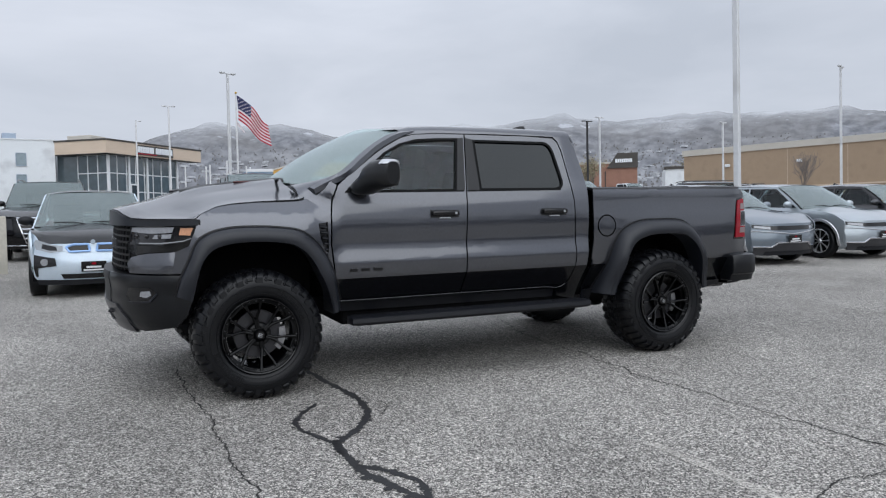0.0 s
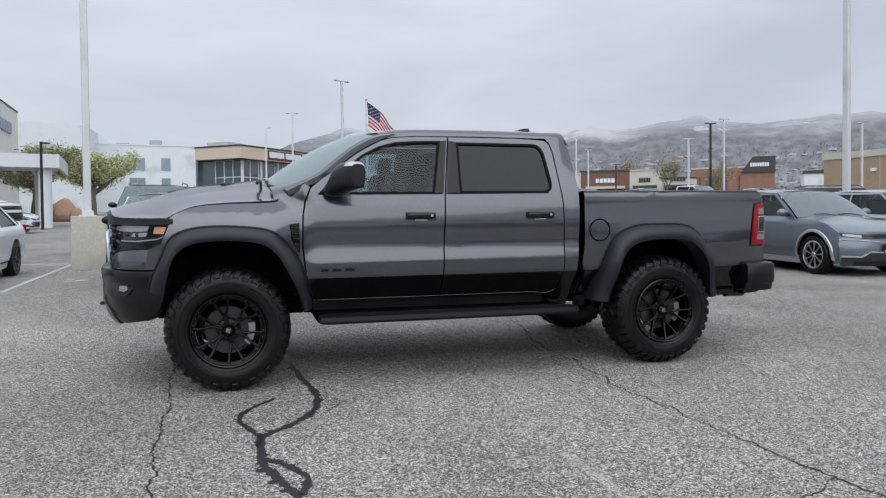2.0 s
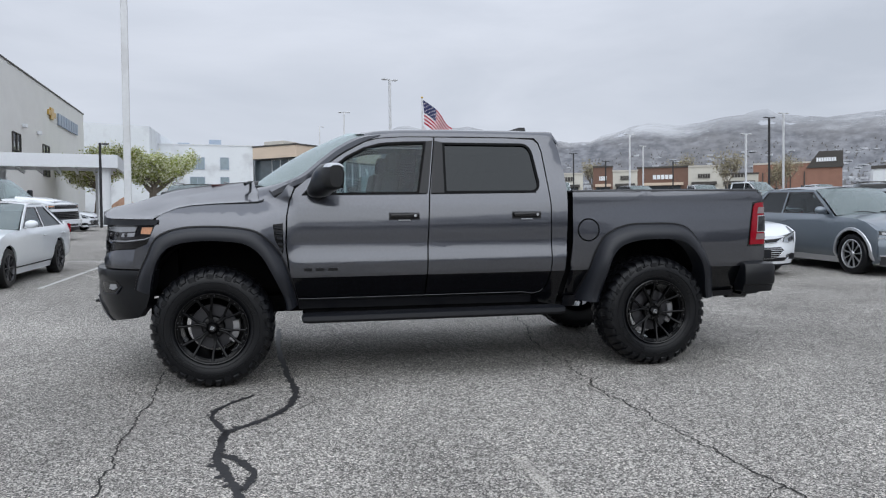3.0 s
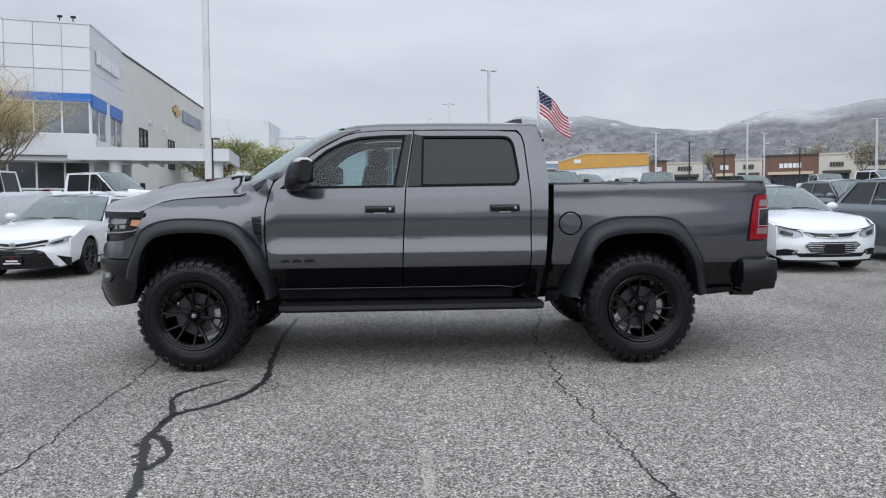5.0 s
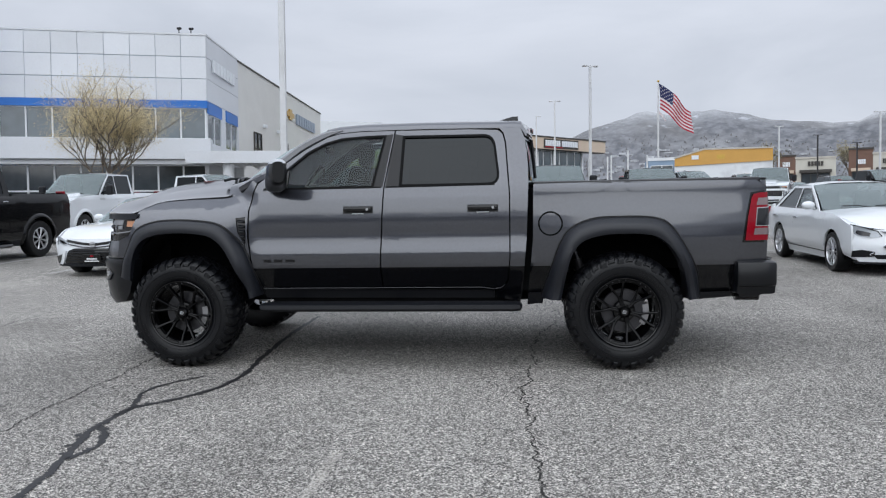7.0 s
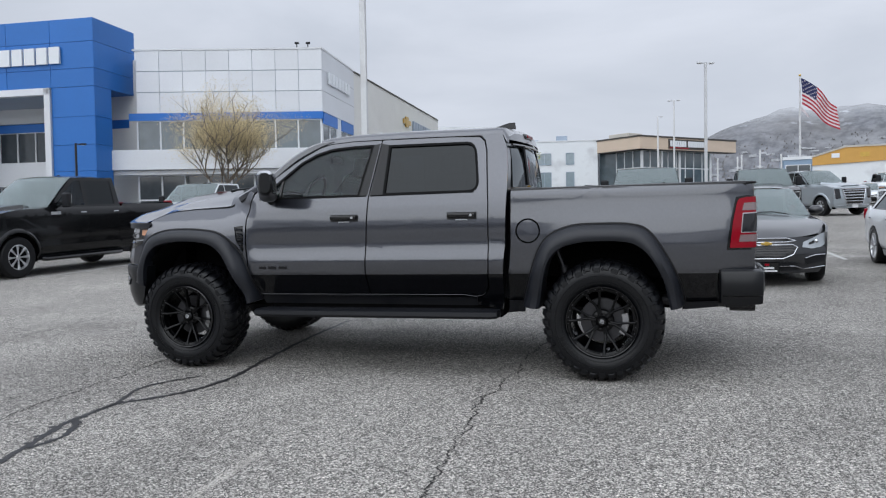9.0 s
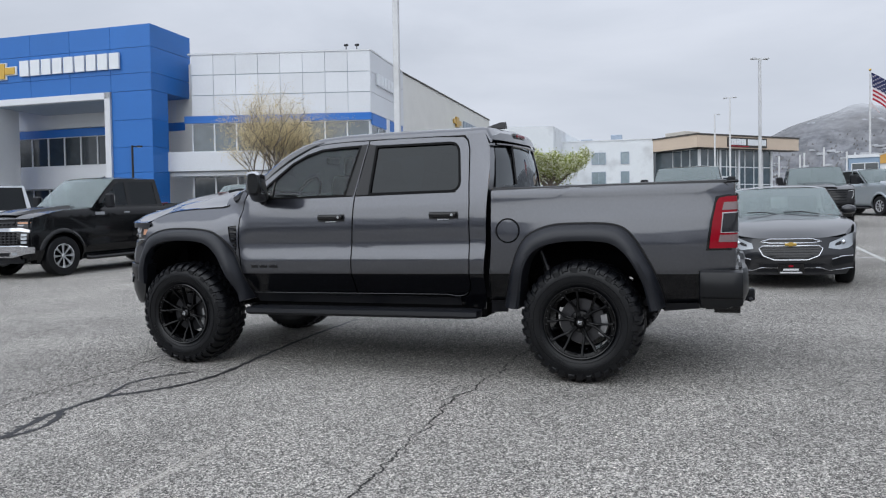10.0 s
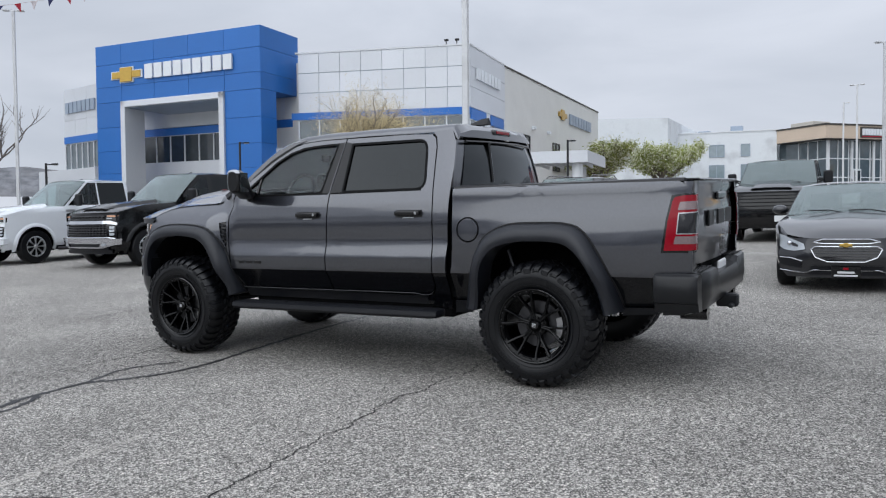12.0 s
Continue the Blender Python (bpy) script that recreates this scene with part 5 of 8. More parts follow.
for s in (-1, 1):
    def on(pts):
        return [[(s * u, z) for u, z in pts]]
    head = [(0.665, 1.150), (0.68, 1.262), (0.90, 1.270), (1.250, 1.272), (1.258, 1.250), (1.225, 1.170), (1.17, 1.148), (1.0, 1.130), (0.80, 1.132)]
    lampbody = nose_panel("headlight", on(head), SMOKE_LENS, -0.020, "smoked headlight with an amber corner", 0.06)
    nose_panel("headlight_brow", on([(0.0, 1.378), (0.42, 1.370), (0.60, 1.340), (0.78, 1.315), (1.275, 1.313), (1.282, 1.300), (1.262, 1.272), (0.66, 1.268), (0.0, 1.262)]), SATIN, 0.012, "dark satin brow over the headlight", 0.06, thick=0.06)
    nose_panel("amber_marker", on([(1.135, 1.205), (1.145, 1.254), (1.232, 1.254), (1.212, 1.200)]), AMBER, -0.012, "amber side marker", 0.06, parent=lampbody)
    nose_panel("reflector", on([(0.69, 1.225), (0.70, 1.256), (1.10, 1.260), (1.085, 1.222), (0.92, 1.215)]), LAMP_SILVER, -0.014, "", 0.06, parent=lampbody)
    nose_panel("reflector", on([(0.93, 1.178), (0.95, 1.206), (1.085, 1.212), (1.075, 1.182)]), LAMP_SILVER, -0.014, "", 0.06, parent=lampbody)
    for u in (0.76, 0.87, 0.99):
        bm = bmesh.new()
        at = round_nose(s * u, 1.195, -0.022, 0.06 * 0.245)
        bmesh.ops.create_uvsphere(bm, u_segments=12, v_segments=8, radius=0.019, matrix=Matrix.Translation(at))
        part("projector", bm, SMOKE_LENS, lampbody)
    nose_panel("light_pipe", on([(0.80, 1.142), (1.02, 1.142), (1.17, 1.158), (1.222, 1.180), (1.214, 1.184), (1.165, 1.166), (1.0, 1.151), (0.80, 1.150)]), LAMP_SILVER, -0.008, "pale light strip along the lamp's foot", 0.06, parent=lampbody)
    nose_panel("headlight_bezel", on([(0.66, 1.10), (0.78, 1.062), (0.90, 1.080), (1.16, 1.092), (1.225, 1.118), (1.285, 1.25), (1.280, 1.298), (1.258, 1.268), (1.225, 1.170), (1.17, 1.146), (1.0, 1.128), (0.80, 1.130), (0.665, 1.150)]), GLOSS_BLACK, 0.002, "", 0.06, thick=0.05)
    nose_panel("lower_cheek", on([(0.74, 0.935), (0.715, 1.00), (0.745, 1.045), (0.82, 1.062), (0.92, 1.076), (1.16, 1.088), (1.235, 1.118), (1.30, 1.21), (1.31, 1.10), (1.255, 0.935)]), GRANITE, [(0.93, 0.020), (1.0, 0.022), (1.05, 0.010), (1.1, 0.0), (1.25, -0.004)], "painted cheek below the headlight", 0.04)
    nose_panel("bumper_corner", on([(0.40, 0.54), (0.40, 0.925), (1.28, 0.925), (1.255, 0.80), (1.20, 0.64), (1.12, 0.555), (0.85, 0.515)]), BUMPER_BLACK, proud(0.0), "textured black front bumper corner", 0.0, 0.035, 0.10)
    pod = nose_panel("fog_light_pod", on([(0.72, 0.770), (0.76, 0.83), (0.96, 0.838), (1.0, 0.80), (0.95, 0.745), (0.80, 0.728)]), GLOSS_BLACK, proud(0.004), "recessed fog-light pod")
    nose_panel("pod_rim", on([(0.75, 0.735), (0.80, 0.722), (0.96, 0.738), (1.01, 0.795), (1.0, 0.80), (0.95, 0.748), (0.80, 0.733)]), SATIN, proud(0.012), "", parent=pod)
    nose_panel("fog_light", on([(0.875, 0.775), (0.885, 0.812), (0.955, 0.816), (0.965, 0.785), (0.93, 0.768)]), LAMP_SILVER, proud(0.012), "small clear fog light", parent=pod)
nose_panel("grille_surround", [[(-0.70, 0.93), (-0.68, 1.25), (0.68, 1.25), (0.70, 0.93)]], DARK_VOID, -0.06, "black honeycomb grille", 0.08)
bm = bmesh.new()
for k in range(7):
    z = 0.965 + 0.045 * k
    add_tube(bm, [round_nose(s / 20, z, -0.022 if abs(s) < 14 else -0.05, 0.08 * (z - 0.95)) for s in range(-14, 15)], 0.010, 5)
for j in range(-9, 10):
    add_tube(bm, [round_nose(j * 0.073, z, -0.022, 0.08 * (z - 0.95)) for z in (0.94, 1.10, 1.26)], 0.009, 5)
part("grille_mesh", bm, BADGE, truck)
for j in range(5):
    part("grille_letter", box(round_nose((j - 2) * 0.145, 1.12, -0.018, 0.014), (0.02, 0.10, 0.085), 0.008), DARK_ALLOY, truck, "raised dark block letter")
nose_panel("bumper_centre", [[(-0.41, 0.54), (-0.41, 0.925), (0.41, 0.925), (0.41, 0.54)]], BLACK_PLASTIC, proud(0.004), "textured black bumper", 0.0, 0.04, 0.10)
nose_panel("skid_plate", [[(-0.74, 0.50), (-0.70, 0.60), (-0.56, 0.70), (0.56, 0.70), (0.70, 0.60), (0.74, 0.50)], [(-0.46, 0.57), (0.46, 0.57), (0.42, 0.645), (-0.42, 0.645)]], DARK_ALLOY, proud(0.014), "grey skid plate with a cut-out")
for s in (-1, 1):
    part("tow_hook", tube([(-2.72, s * 0.40, 0.64), (-2.815, s * 0.40, 0.64), (-2.825, s * 0.46, 0.635), (-2.74, s * 0.47, 0.635)], 0.013, 6), BLACK_PLASTIC, truck)

# wheel-arch flares
def flare(outer, inner, reach_out):
    n = 44
    o, i = curve_through([(x, 0, z) for x, z in outer], n), curve_through([(x, 0, z) for x, z in inner], n)
    rows = []
    for a, b in zip(o, i):
        w = half_width(a.x, a.z)
        lip = reach_out - 0.085 * smoothstep(0.95, 0.58, a.z) - 0.012 * smoothstep(1.0, 1.2, a.z)
        rows.append([Vector((a.x + (b.x - a.x) * f, -(w + (lip - w) * g) - 0.0, a.z + (b.z - a.z) * f)) for f, g in ((0.0, -0.25), (0.0, 0.10), (0.10, 0.42), (0.30, 0.80), (0.55, 0.97), (0.85, 1.0), (1.0, 0.93), (1.02, 0.55), (1.02, -0.8))])
    bm = bmesh.new()
    add_grid(bm, rows, cap=True)
    both_sides("flare_gasket", tube([Vector((a.x, -half_width(a.x, a.z) - 0.001, a.z)) + Vector((a.x - (outer[0][0] + outer[-1][0]) / 2, 0, a.z - 0.6)).normalized() * 0.004 for a in o], 0.009, 6), BADGE, truck)
    return both_sides("wheel_arch_flare", bm, SATIN, truck, "satin dark-grey wide wheel-arch flare")


flare([(-2.405, 0.78), (-2.372, 0.90), (-2.318, 1.02), (-2.258, 1.152), (-2.172, 1.212), (-2.049, 1.243), (-1.903, 1.251), (-1.71, 1.243), (-1.52, 1.212), (-1.403, 1.126), (-1.313, 1.008), (-1.247, 0.843), (-1.20, 0.66), (-1.19, 0.60)],
      [(-2.30, 0.74), (-2.272, 0.877), (-2.230, 1.010), (-2.165, 1.090), (-2.085, 1.125), (-1.99, 1.142), (-1.87, 1.147), (-1.72, 1.140), (-1.572, 1.110), (-1.465, 1.024), (-1.389, 0.892), (-1.335, 0.780), (-1.29, 0.66), (-1.275, 0.575)], 1.118)
flare([(1.19, 0.565), (1.203, 0.612), (1.282, 0.84), (1.35, 1.021), (1.44, 1.138), (1.618, 1.208), (1.84, 1.218), (2.06, 1.210), (2.192, 1.160), (2.303, 1.009), (2.414, 0.783), (2.462, 0.575)],
      [(1.345, 0.555), (1.358, 0.611), (1.394, 0.793), (1.439, 0.940), (1.530, 1.040), (1.690, 1.085), (1.84, 1.092), (1.985, 1.088), (2.105, 1.060), (2.215, 0.960), (2.304, 0.784), (2.352, 0.555)], 1.135)

# wheel wells and the dark shell behind the panels
for cx, top in ((-1.80, 1.20), (1.85, 1.15)):
    bm = bmesh.new()
    rows = [[Vector((cx + 0.60 * math.cos(a), y, 0.50 + (top - 0.50) * math.sin(a))) for y in (-1.03, -0.75, -0.45)] for a in [math.pi * k / 18 for k in range(3, 16)]]
    add_grid(bm, rows)
    vs = [bm.verts.new(r[2]) for r in rows]
    bm.faces.new(vs)
    both_sides("wheel_well", bm, DARK_VOID, truck)
bm = bmesh.new()
add_box(bm, (-0.07, 0, 0.98), (2.20, 1.66, 0.86), 0.02)
add_box(bm, (-0.07, 0, 0.52), (2.16, 1.56, 0.16), 0.02)
part("cab_floor", bm, DARK_VOID, truck)
part("bed_floor", box((2.02, 0, 1.0), (1.78, 0.86, 0.5)), DARK_VOID, truck)
part("engine_bay", box((-1.95, 0, 0.98), (1.30, 0.86, 0.62)), DARK_VOID, truck)
part("front_bulkhead", box((-2.40, 0, 1.0), (0.50, 1.24, 0.5)), DARK_VOID, truck)
bm = bmesh.new()
for y in (-0.42, 0.42):
    add_box(bm, (0.1, y, 0.56), (5.0, 0.10, 0.14), 0.01)
for x in (-1.2, 0.2, 1.2, 2.6):
    add_box(bm, (x, 0, 0.56), (0.12, 0.9, 0.10), 0.01)
part("chassis_frame", bm, DARK_VOID, truck)
bm = bmesh.new()
for x in (-1.843, 1.843):
    bm = bmesh.new()
    add_cyl(bm, (x, -0.75, 0.46), (x, 0.75, 0.46), 0.05)
    bmesh.ops.create_uvsphere(bm, u_segments=14, v_segments=8, radius=0.17, matrix=Matrix.Translation((x, 0.0 if x > 0 else 0.2, 0.46)))
    part("axle", bm, BLACK_PLASTIC, truck)
for y in (-0.66, 0.66):
    bm = bmesh.new()
    add_cyl(bm, (1.50, y, 0.86), (1.60, y, 0.55), 0.038)
    add_cyl(bm, (1.45, y, 1.0), (1.50, y, 0.86), 0.022)
    part("shock_absorber", bm, DARK_ALLOY, truck, "dull steel shock absorber")
    part("rear_spring_mount", box((1.68, y * 1.02, 0.84), (0.10, 0.05, 0.05), 0.01), DARK_ALLOY, truck)
part("exhaust_pipe", tube([(0.9, -0.3, 0.5), (2.2, -0.45, 0.56), (2.9, -0.52, 0.55)], 0.045, 10), DARK_ALLOY, truck)
for y in (-0.6, 0.6):
    part("tailpipe", cyl((2.80, y, 0.545), (2.99, y, 0.545), 0.055, 0.058), GLOSS_BLACK, truck, "black exhaust tip")

# seats, wheel and dash seen through the glass
for y in (-0.42, 0.42):
    for x, nm in ((-0.42, "front_seat"), (0.46, "rear_seat")):
        bm = bmesh.new()
        add_box(bm, (x, y, 1.46), (0.16, 0.52, 0.46), 0.05, Euler((0, 0.2, 0)).to_matrix(), 2)
        add_box(bm, (x + 0.07, y, 1.77), (0.10, 0.28, 0.17), 0.04, Euler((0, 0.15, 0)).to_matrix(), 2)
        part(nm, bm, SEAT, truck, "dark padded seat with headrest")
wheel_c, turn = Vector((-0.86, -0.42, 1.52)), Euler((0, radians(-62), 0)).to_matrix()
part("steering_wheel", tube([wheel_c + turn @ Vector((0.19 * math.cos(a), 0.19 * math.sin(a), 0)) for a in [2 * math.pi * k / 24 for k in range(25)]], 0.017, 7), BLACK_PLASTIC, truck)
part("dashboard", box((-1.20, 0, 1.44), (0.36, 1.56, 0.22), 0.06, None, 2), BLACK_PLASTIC, truck)
part("interior_mirror", box((-0.80, 0, 1.86), (0.03, 0.24, 0.07), 0.012), BLACK_PLASTIC, truck)

# door mirrors
MIRROR_BLACK = material("mirror_black", (0.005, 0.0055, 0.0065), 0.28, 0.0, 400, 0.15, 0.0, 0.2, spec=0.4)
for s in (-1, 1):
    bm = bmesh.new()
    rows = []
    for y, cx, cz, hx, hz in ((0.91, -1.035, 1.520, 0.045, 0.030), (0.95, -1.03, 1.522, 0.070, 0.045), (1.00, -1.015, 1.535, 0.085, 0.056), (1.05, -0.995, 1.565, 0.090, 0.075), (1.09, -0.975, 1.612, 0.090, 0.108), (1.15, -0.950, 1.640, 0.088, 0.114), (1.23, -0.915, 1.650, 0.082, 0.108), (1.285, -0.890, 1.652, 0.070, 0.098), (1.305, -0.880, 1.652, 0.050, 0.082)):
        row = []
        cz -= 0.020 * smoothstep(0.95, 1.09, y)
        for a in [2 * math.pi * j / 20 for j in range(20)]:
            ca, sa = math.cos(a), math.sin(a)
            row.append(Vector((cx + hx * math.copysign(abs(ca) ** 0.75, ca), s * y, cz + hz * math.copysign(abs(sa) ** 0.75, sa))))
        rows.append(row)
    add_grid(bm, rows, close_v=True, cap=True)
    shell = part("door_mirror", bm, MIRROR_BLACK, truck, "large black door mirror on a thick arm")
    part("mirror_glass", box((-0.856, s * 1.185, 1.625), (0.006, 0.17, 0.17), 0.002, Euler((0, 0, -s * 0.35)).to_matrix()), SMOKE_LENS, shell, "dark mirror glass")
    part("mirror_foot", tube([(-1.02, s * 0.90, 1.44), (-1.02, s * 0.93, 1.50), (-1.015, s * 0.97, 1.53)], [0.045, 0.05, 0.04], 10), BLACK_PLASTIC, shell)
    bm = bmesh.new()
    rows = [[Vector((cx + (hx + 0.004) * math.copysign(abs(math.cos(a)) ** 0.6, math.cos(a)), s * y, cz + (hz + 0.004) * abs(math.sin(a)) ** 0.6)) for a in [radians(12 + 16 * j) for j in range(10)]] for y, cx, cz, hx, hz in ((1.258, -0.903, 1.651, 0.077, 0.103), (1.285, -0.890, 1.652, 0.070, 0.098), (1.308, -0.880, 1.652, 0.050, 0.082))]
    for r in rows:
        for v in r:
            v.z = max(v.z - 0.020, 1.702)
    add_grid(bm, rows)
    part("mirror_cap_light", bm, ALLOY, shell, "bright corner cap of the mirror")

# door handles, badge lettering, key mark
for x0 in (-0.318, 0.722):
    z = 1.314 if x0 < 0 else 1.311
    well = both_sides("handle_recess", skin([shrink([(x0 - 0.128, z - 0.032), (x0 + 0.128, z - 0.034), (x0 + 0.128, z + 0.030), (x0 - 0.128, z + 0.032)], 0.002)], lambda x, q: at_side(x, q, 0.002), 0.06, 0.01), BADGE, truck, "dark door-handle recess")
    for s, w in zip((-1, 1), well):
        bm = bmesh.new()
        add_box(bm, (x0, s * (half_width(x0, z) + 0.030), z + 0.004), (0.235, 0.020, 0.036), 0.009, None, 2)
        add_box(bm, (x0 - 0.10, s * (half_width(x0, z) + 0.014), z + 0.004), (0.03, 0.03, 0.03), 0.004)
        add_box(bm, (x0 + 0.10, s * (half_width(x0, z) + 0.014), z + 0.004), (0.03, 0.03, 0.03), 0.004)
        part("door_handle", bm, GLOSS_BLACK, w, "gloss black pull handle")
        part("handle_lip", box((x0, s * (half_width(x0, z - 0.03) + 0.008), z - 0.033), (0.10, 0.012, 0.008), 0.002), ALLOY, w)
        part("lock_button", cyl((x0 + 0.085, s * (half_width(x0, z) + 0.036), z + 0.004), (x0 + 0.085, s * (half_width(x0, z) + 0.043), z + 0.004), 0.011), ALLOY, w)
for k, wd in enumerate((0.062, 0.07, 0.078)):
    x = (-1.135, -1.045, -0.945)[k]
    both_sides("badge_letter", skin([[(x, 0.884), (x + wd, 0.883), (x + wd, 0.907), (x, 0.908)]], lambda a, q: at_side(a, q, 0.006), 0.03, 0.006), BADGE, truck, "dark raised door lettering bar")

# running boards
for s in (-1, 1):
    bm = bmesh.new()
    rows = []
    for x, k in ((-1.16, 0.0), (-1.15, 0.8), (-1.10, 1.0), (0.96, 1.0), (1.02, 0.8), (1.035, 0.0)):
        c = (s * 1.035, 0.512)
        rows.append([Vector((x, c[0] + s * dy * (0.3 + 0.7 * k), c[1] + dz * (0.3 + 0.7 * k))) for dy, dz in ((-0.09, 0.030), (0.055, 0.034), (0.085, 0.020), (0.09, -0.012), (0.07, -0.034), (-0.09, -0.036))])
    add_grid(bm, rows, close_v=True, cap=True)
    board = part("running_board", bm, BLACK_PLASTIC, truck, "black running board with grip pads")
    stud = None
    for x0 in (-0.85, 0.15):
        for k in range(14):
            for j in range(2):
                if stud is None:
                    stud = part("grip_pad", box((0, 0, 0), (0.032, 0.030, 0.004), 0.001), BLACK_PLASTIC, board)
                    pad = stud
                else:
                    pad = new("grip_pad", stud.data)
                    pad.parent = board
                pad.location = (x0 + k * 0.055, s * (0.995 + 0.05 * j), 0.5435 + 0.0012 * j)
    bm = bmesh.new()
    for x in (-0.9, 0.0, 0.85):
        add_box(bm, (x, s * 0.78, 0.50), (0.07, 0.55, 0.03), 0.006)
    part("board_bracket", bm, DARK_VOID, board)

# bed rim, cover, tailgate, lamps, rear bumper
bm = bmesh.new()
rows = []
for x in np.linspace(1.14, 2.90, 20):
    w = half_width(x, 1.495) - 0.004
    rows.append([Vector((x, y, z)) for y, z in ((-w, 1.494), (-w + 0.012, 1.512), (-w + 0.05, 1.518), (-w + 0.09, 1.510), (-w * 0.5, 1.516), (0, 1.520), (w * 0.5, 1.516), (w - 0.09, 1.510), (w - 0.05, 1.518), (w - 0.012, 1.512), (w, 1.494))])
add_grid(bm, rows, cap=True)
part("tonneau_cover", bm, VINYL, truck, "black folding bed cover")
bm = bmesh.new()
for x in (1.72, 2.31):
    add_box(bm, (x, 0, 1.522), (0.02, 1.72, 0.006), 0.002)
part("cover_seam", bm, BADGE, truck)


def tail_x(y, z):
    return 2.978 - 0.045 * (abs(y) / 0.86) ** 2 - 0.012 * smoothstep(1.30, 1.36, z) * smoothstep(1.45, 1.42, z) - 0.02 * smoothstep(1.10, 0.92, z)


gate = part("tailgate", skin([[(-0.845, 0.90), (0.845, 0.90), (0.845, 1.47), (0.80, 1.495), (-0.80, 1.495), (-0.845, 1.47)]], lambda y, z: Vector((tail_x(y, z), y, z)), 0.04, 0.04, lambda y, z: Vector((-1, 0, 0))), GRANITE, truck, "grey tailgate with recessed block lettering")
part("tailgate_top", box((2.925, 0, 1.502), (0.12, 1.66, 0.02), 0.008), GLOSS_BLACK, gate)
bm = bmesh.new()
for k in range(3):
    add_box(bm, (tail_x((k - 1) * 0.36, 1.22) + 0.002, (k - 1) * 0.36, 1.22), (0.016, 0.26, 0.115), 0.004, Euler((0, 0, (1 - k) * 0.04)).to_matrix())
part("tailgate_lettering", bm, BADGE, gate, "dark raised lettering bars")
part("tailgate_handle", box((tail_x(0, 1.36) + 0.01, 0, 1.38), (0.03, 0.30, 0.06), 0.012), GLOSS_BLACK, gate)
part("rear_plate", box((2.985, 0, 0.80), (0.02, 0.32, 0.16), 0.01), PLATE_WHITE, truck, "pale number plate")


def round_tail(u, z, out=0.0):
    """Round the rear corner: u runs back along the side, then across the tail."""
    if u <= 2.90:
        return Vector((u, -half_width(u, z) - out, z))
    a = min((u - 2.90) / 0.16, 1.0) * math.pi / 2
    w = half_width(2.90, z)
    p = Vector((2.90 + (0.062 + out) * math.sin(a), -(w - 0.062) - (0.062 + out) * math.cos(a), z))
    return p + Vector((0, max(u - 3.06, 0), 0))


def tail_pair(name, loop, mat, out, label="", parents=(None, None), thick=0.02):
    bm = skin([loop], lambda u, z: round_tail(u, z, out), 0.03, thick)
    ot = mirrored(bm)
    return part(name, bm, mat, parents[0] or truck, label), part(name, ot, mat, parents[1] or truck, label)


tail_pair("lamp_bezel", [(2.755, 1.005), (2.788, 1.23), (2.826, 1.396), (2.90, 1.408), (3.10, 1.410), (3.10, 1.003)], GLOSS_BLACK, 0.001)
lamp = tail_pair("tail_light", [(2.778, 1.022), (2.803, 1.22), (2.832, 1.355), (2.848, 1.384), (2.90, 1.394), (3.10, 1.398), (3.10, 1.02)], RED_LENS, 0.012, "red tail light with smoked centre and clear bands")
tail_pair("centre_rim", [(2.857, 1.132), (2.871, 1.278), (3.085, 1.284), (3.085, 1.130)], ALLOY, 0.015, "thin bright rim round the smoked centre", lamp)
tail_pair("lamp_centre", [(2.864, 1.138), (2.878, 1.271), (3.08, 1.277), (3.08, 1.136)], SMOKE_LENS, 0.018, "", lamp)
tail_pair("clear_band", [(2.868, 1.296), (2.882, 1.352), (3.08, 1.356), (3.08, 1.300)], PINK_LENS, 0.016, "", lamp)
tail_pair("clear_band", [(2.842, 1.066), (2.853, 1.118), (3.08, 1.116), (3.08, 1.064)], PINK_LENS, 0.016, "", lamp)
tail_pair("bed_corner", [(2.958, 0.875), (2.96, 1.016), (3.10, 1.016), (3.10, 0.90)], GRANITE, 0.0)
tail_pair("bed_corner", [(2.957, 1.408), (2.95, 1.45), (2.90, 1.488), (3.10, 1.49), (3.10, 1.402)], GRANITE, 0.0)
bm = bmesh.new()
rows = []
for y in np.linspace(-0.95, 0.95, 31):
    k = abs(y) / 1.035
    xb = 3.045 - 0.075 * smoothstep(0.75, 1.0, k)
    step_ = 0.045 if k < 0.45 else 0.0
    rows.append([Vector((x, y, z)) for x, z in ((2.80 - 0.06 * k, 0.86), (xb - 0.06 - step_, 0.872 - step_), (xb - 0.012, 0.862 - step_), (xb, 0.835 - step_), (xb + 0.003, 0.69), (xb - 0.03, 0.60), (xb - 0.10, 0.572), (2.75, 0.565))])
add_grid(bm, rows, cap=True)
bumper = part("rear_bumper", bm, BUMPER_BLACK, truck, "black rear bumper with stepped top pads")
for s in (-1, 1):
    bm = bmesh.new()
    rows = []
    for x, k in ((2.705, 0.0), (2.715, 0.7), (2.74, 1.0), (2.93, 1.0), (2.985, 0.82), (3.005, 0.45)):
        rows.append([Vector((x, s * (0.90 + (yy - 0.90) * (0.80 + 0.20 * k)), 0.73 + (zz - 0.73) * (0.90 + 0.10 * k))) for yy, zz in ((0.90, 0.862), (1.035, 0.862), (1.062, 0.850), (1.075, 0.825), (1.078, 0.70), (1.070, 0.672), (1.050, 0.660), (1.030, 0.600), (0.90, 0.590))])
    add_grid(bm, rows, close_v=True, cap=True)
    part("bumper_end", bm, BUMPER_BLACK, bumper)
    bm = bmesh.new()
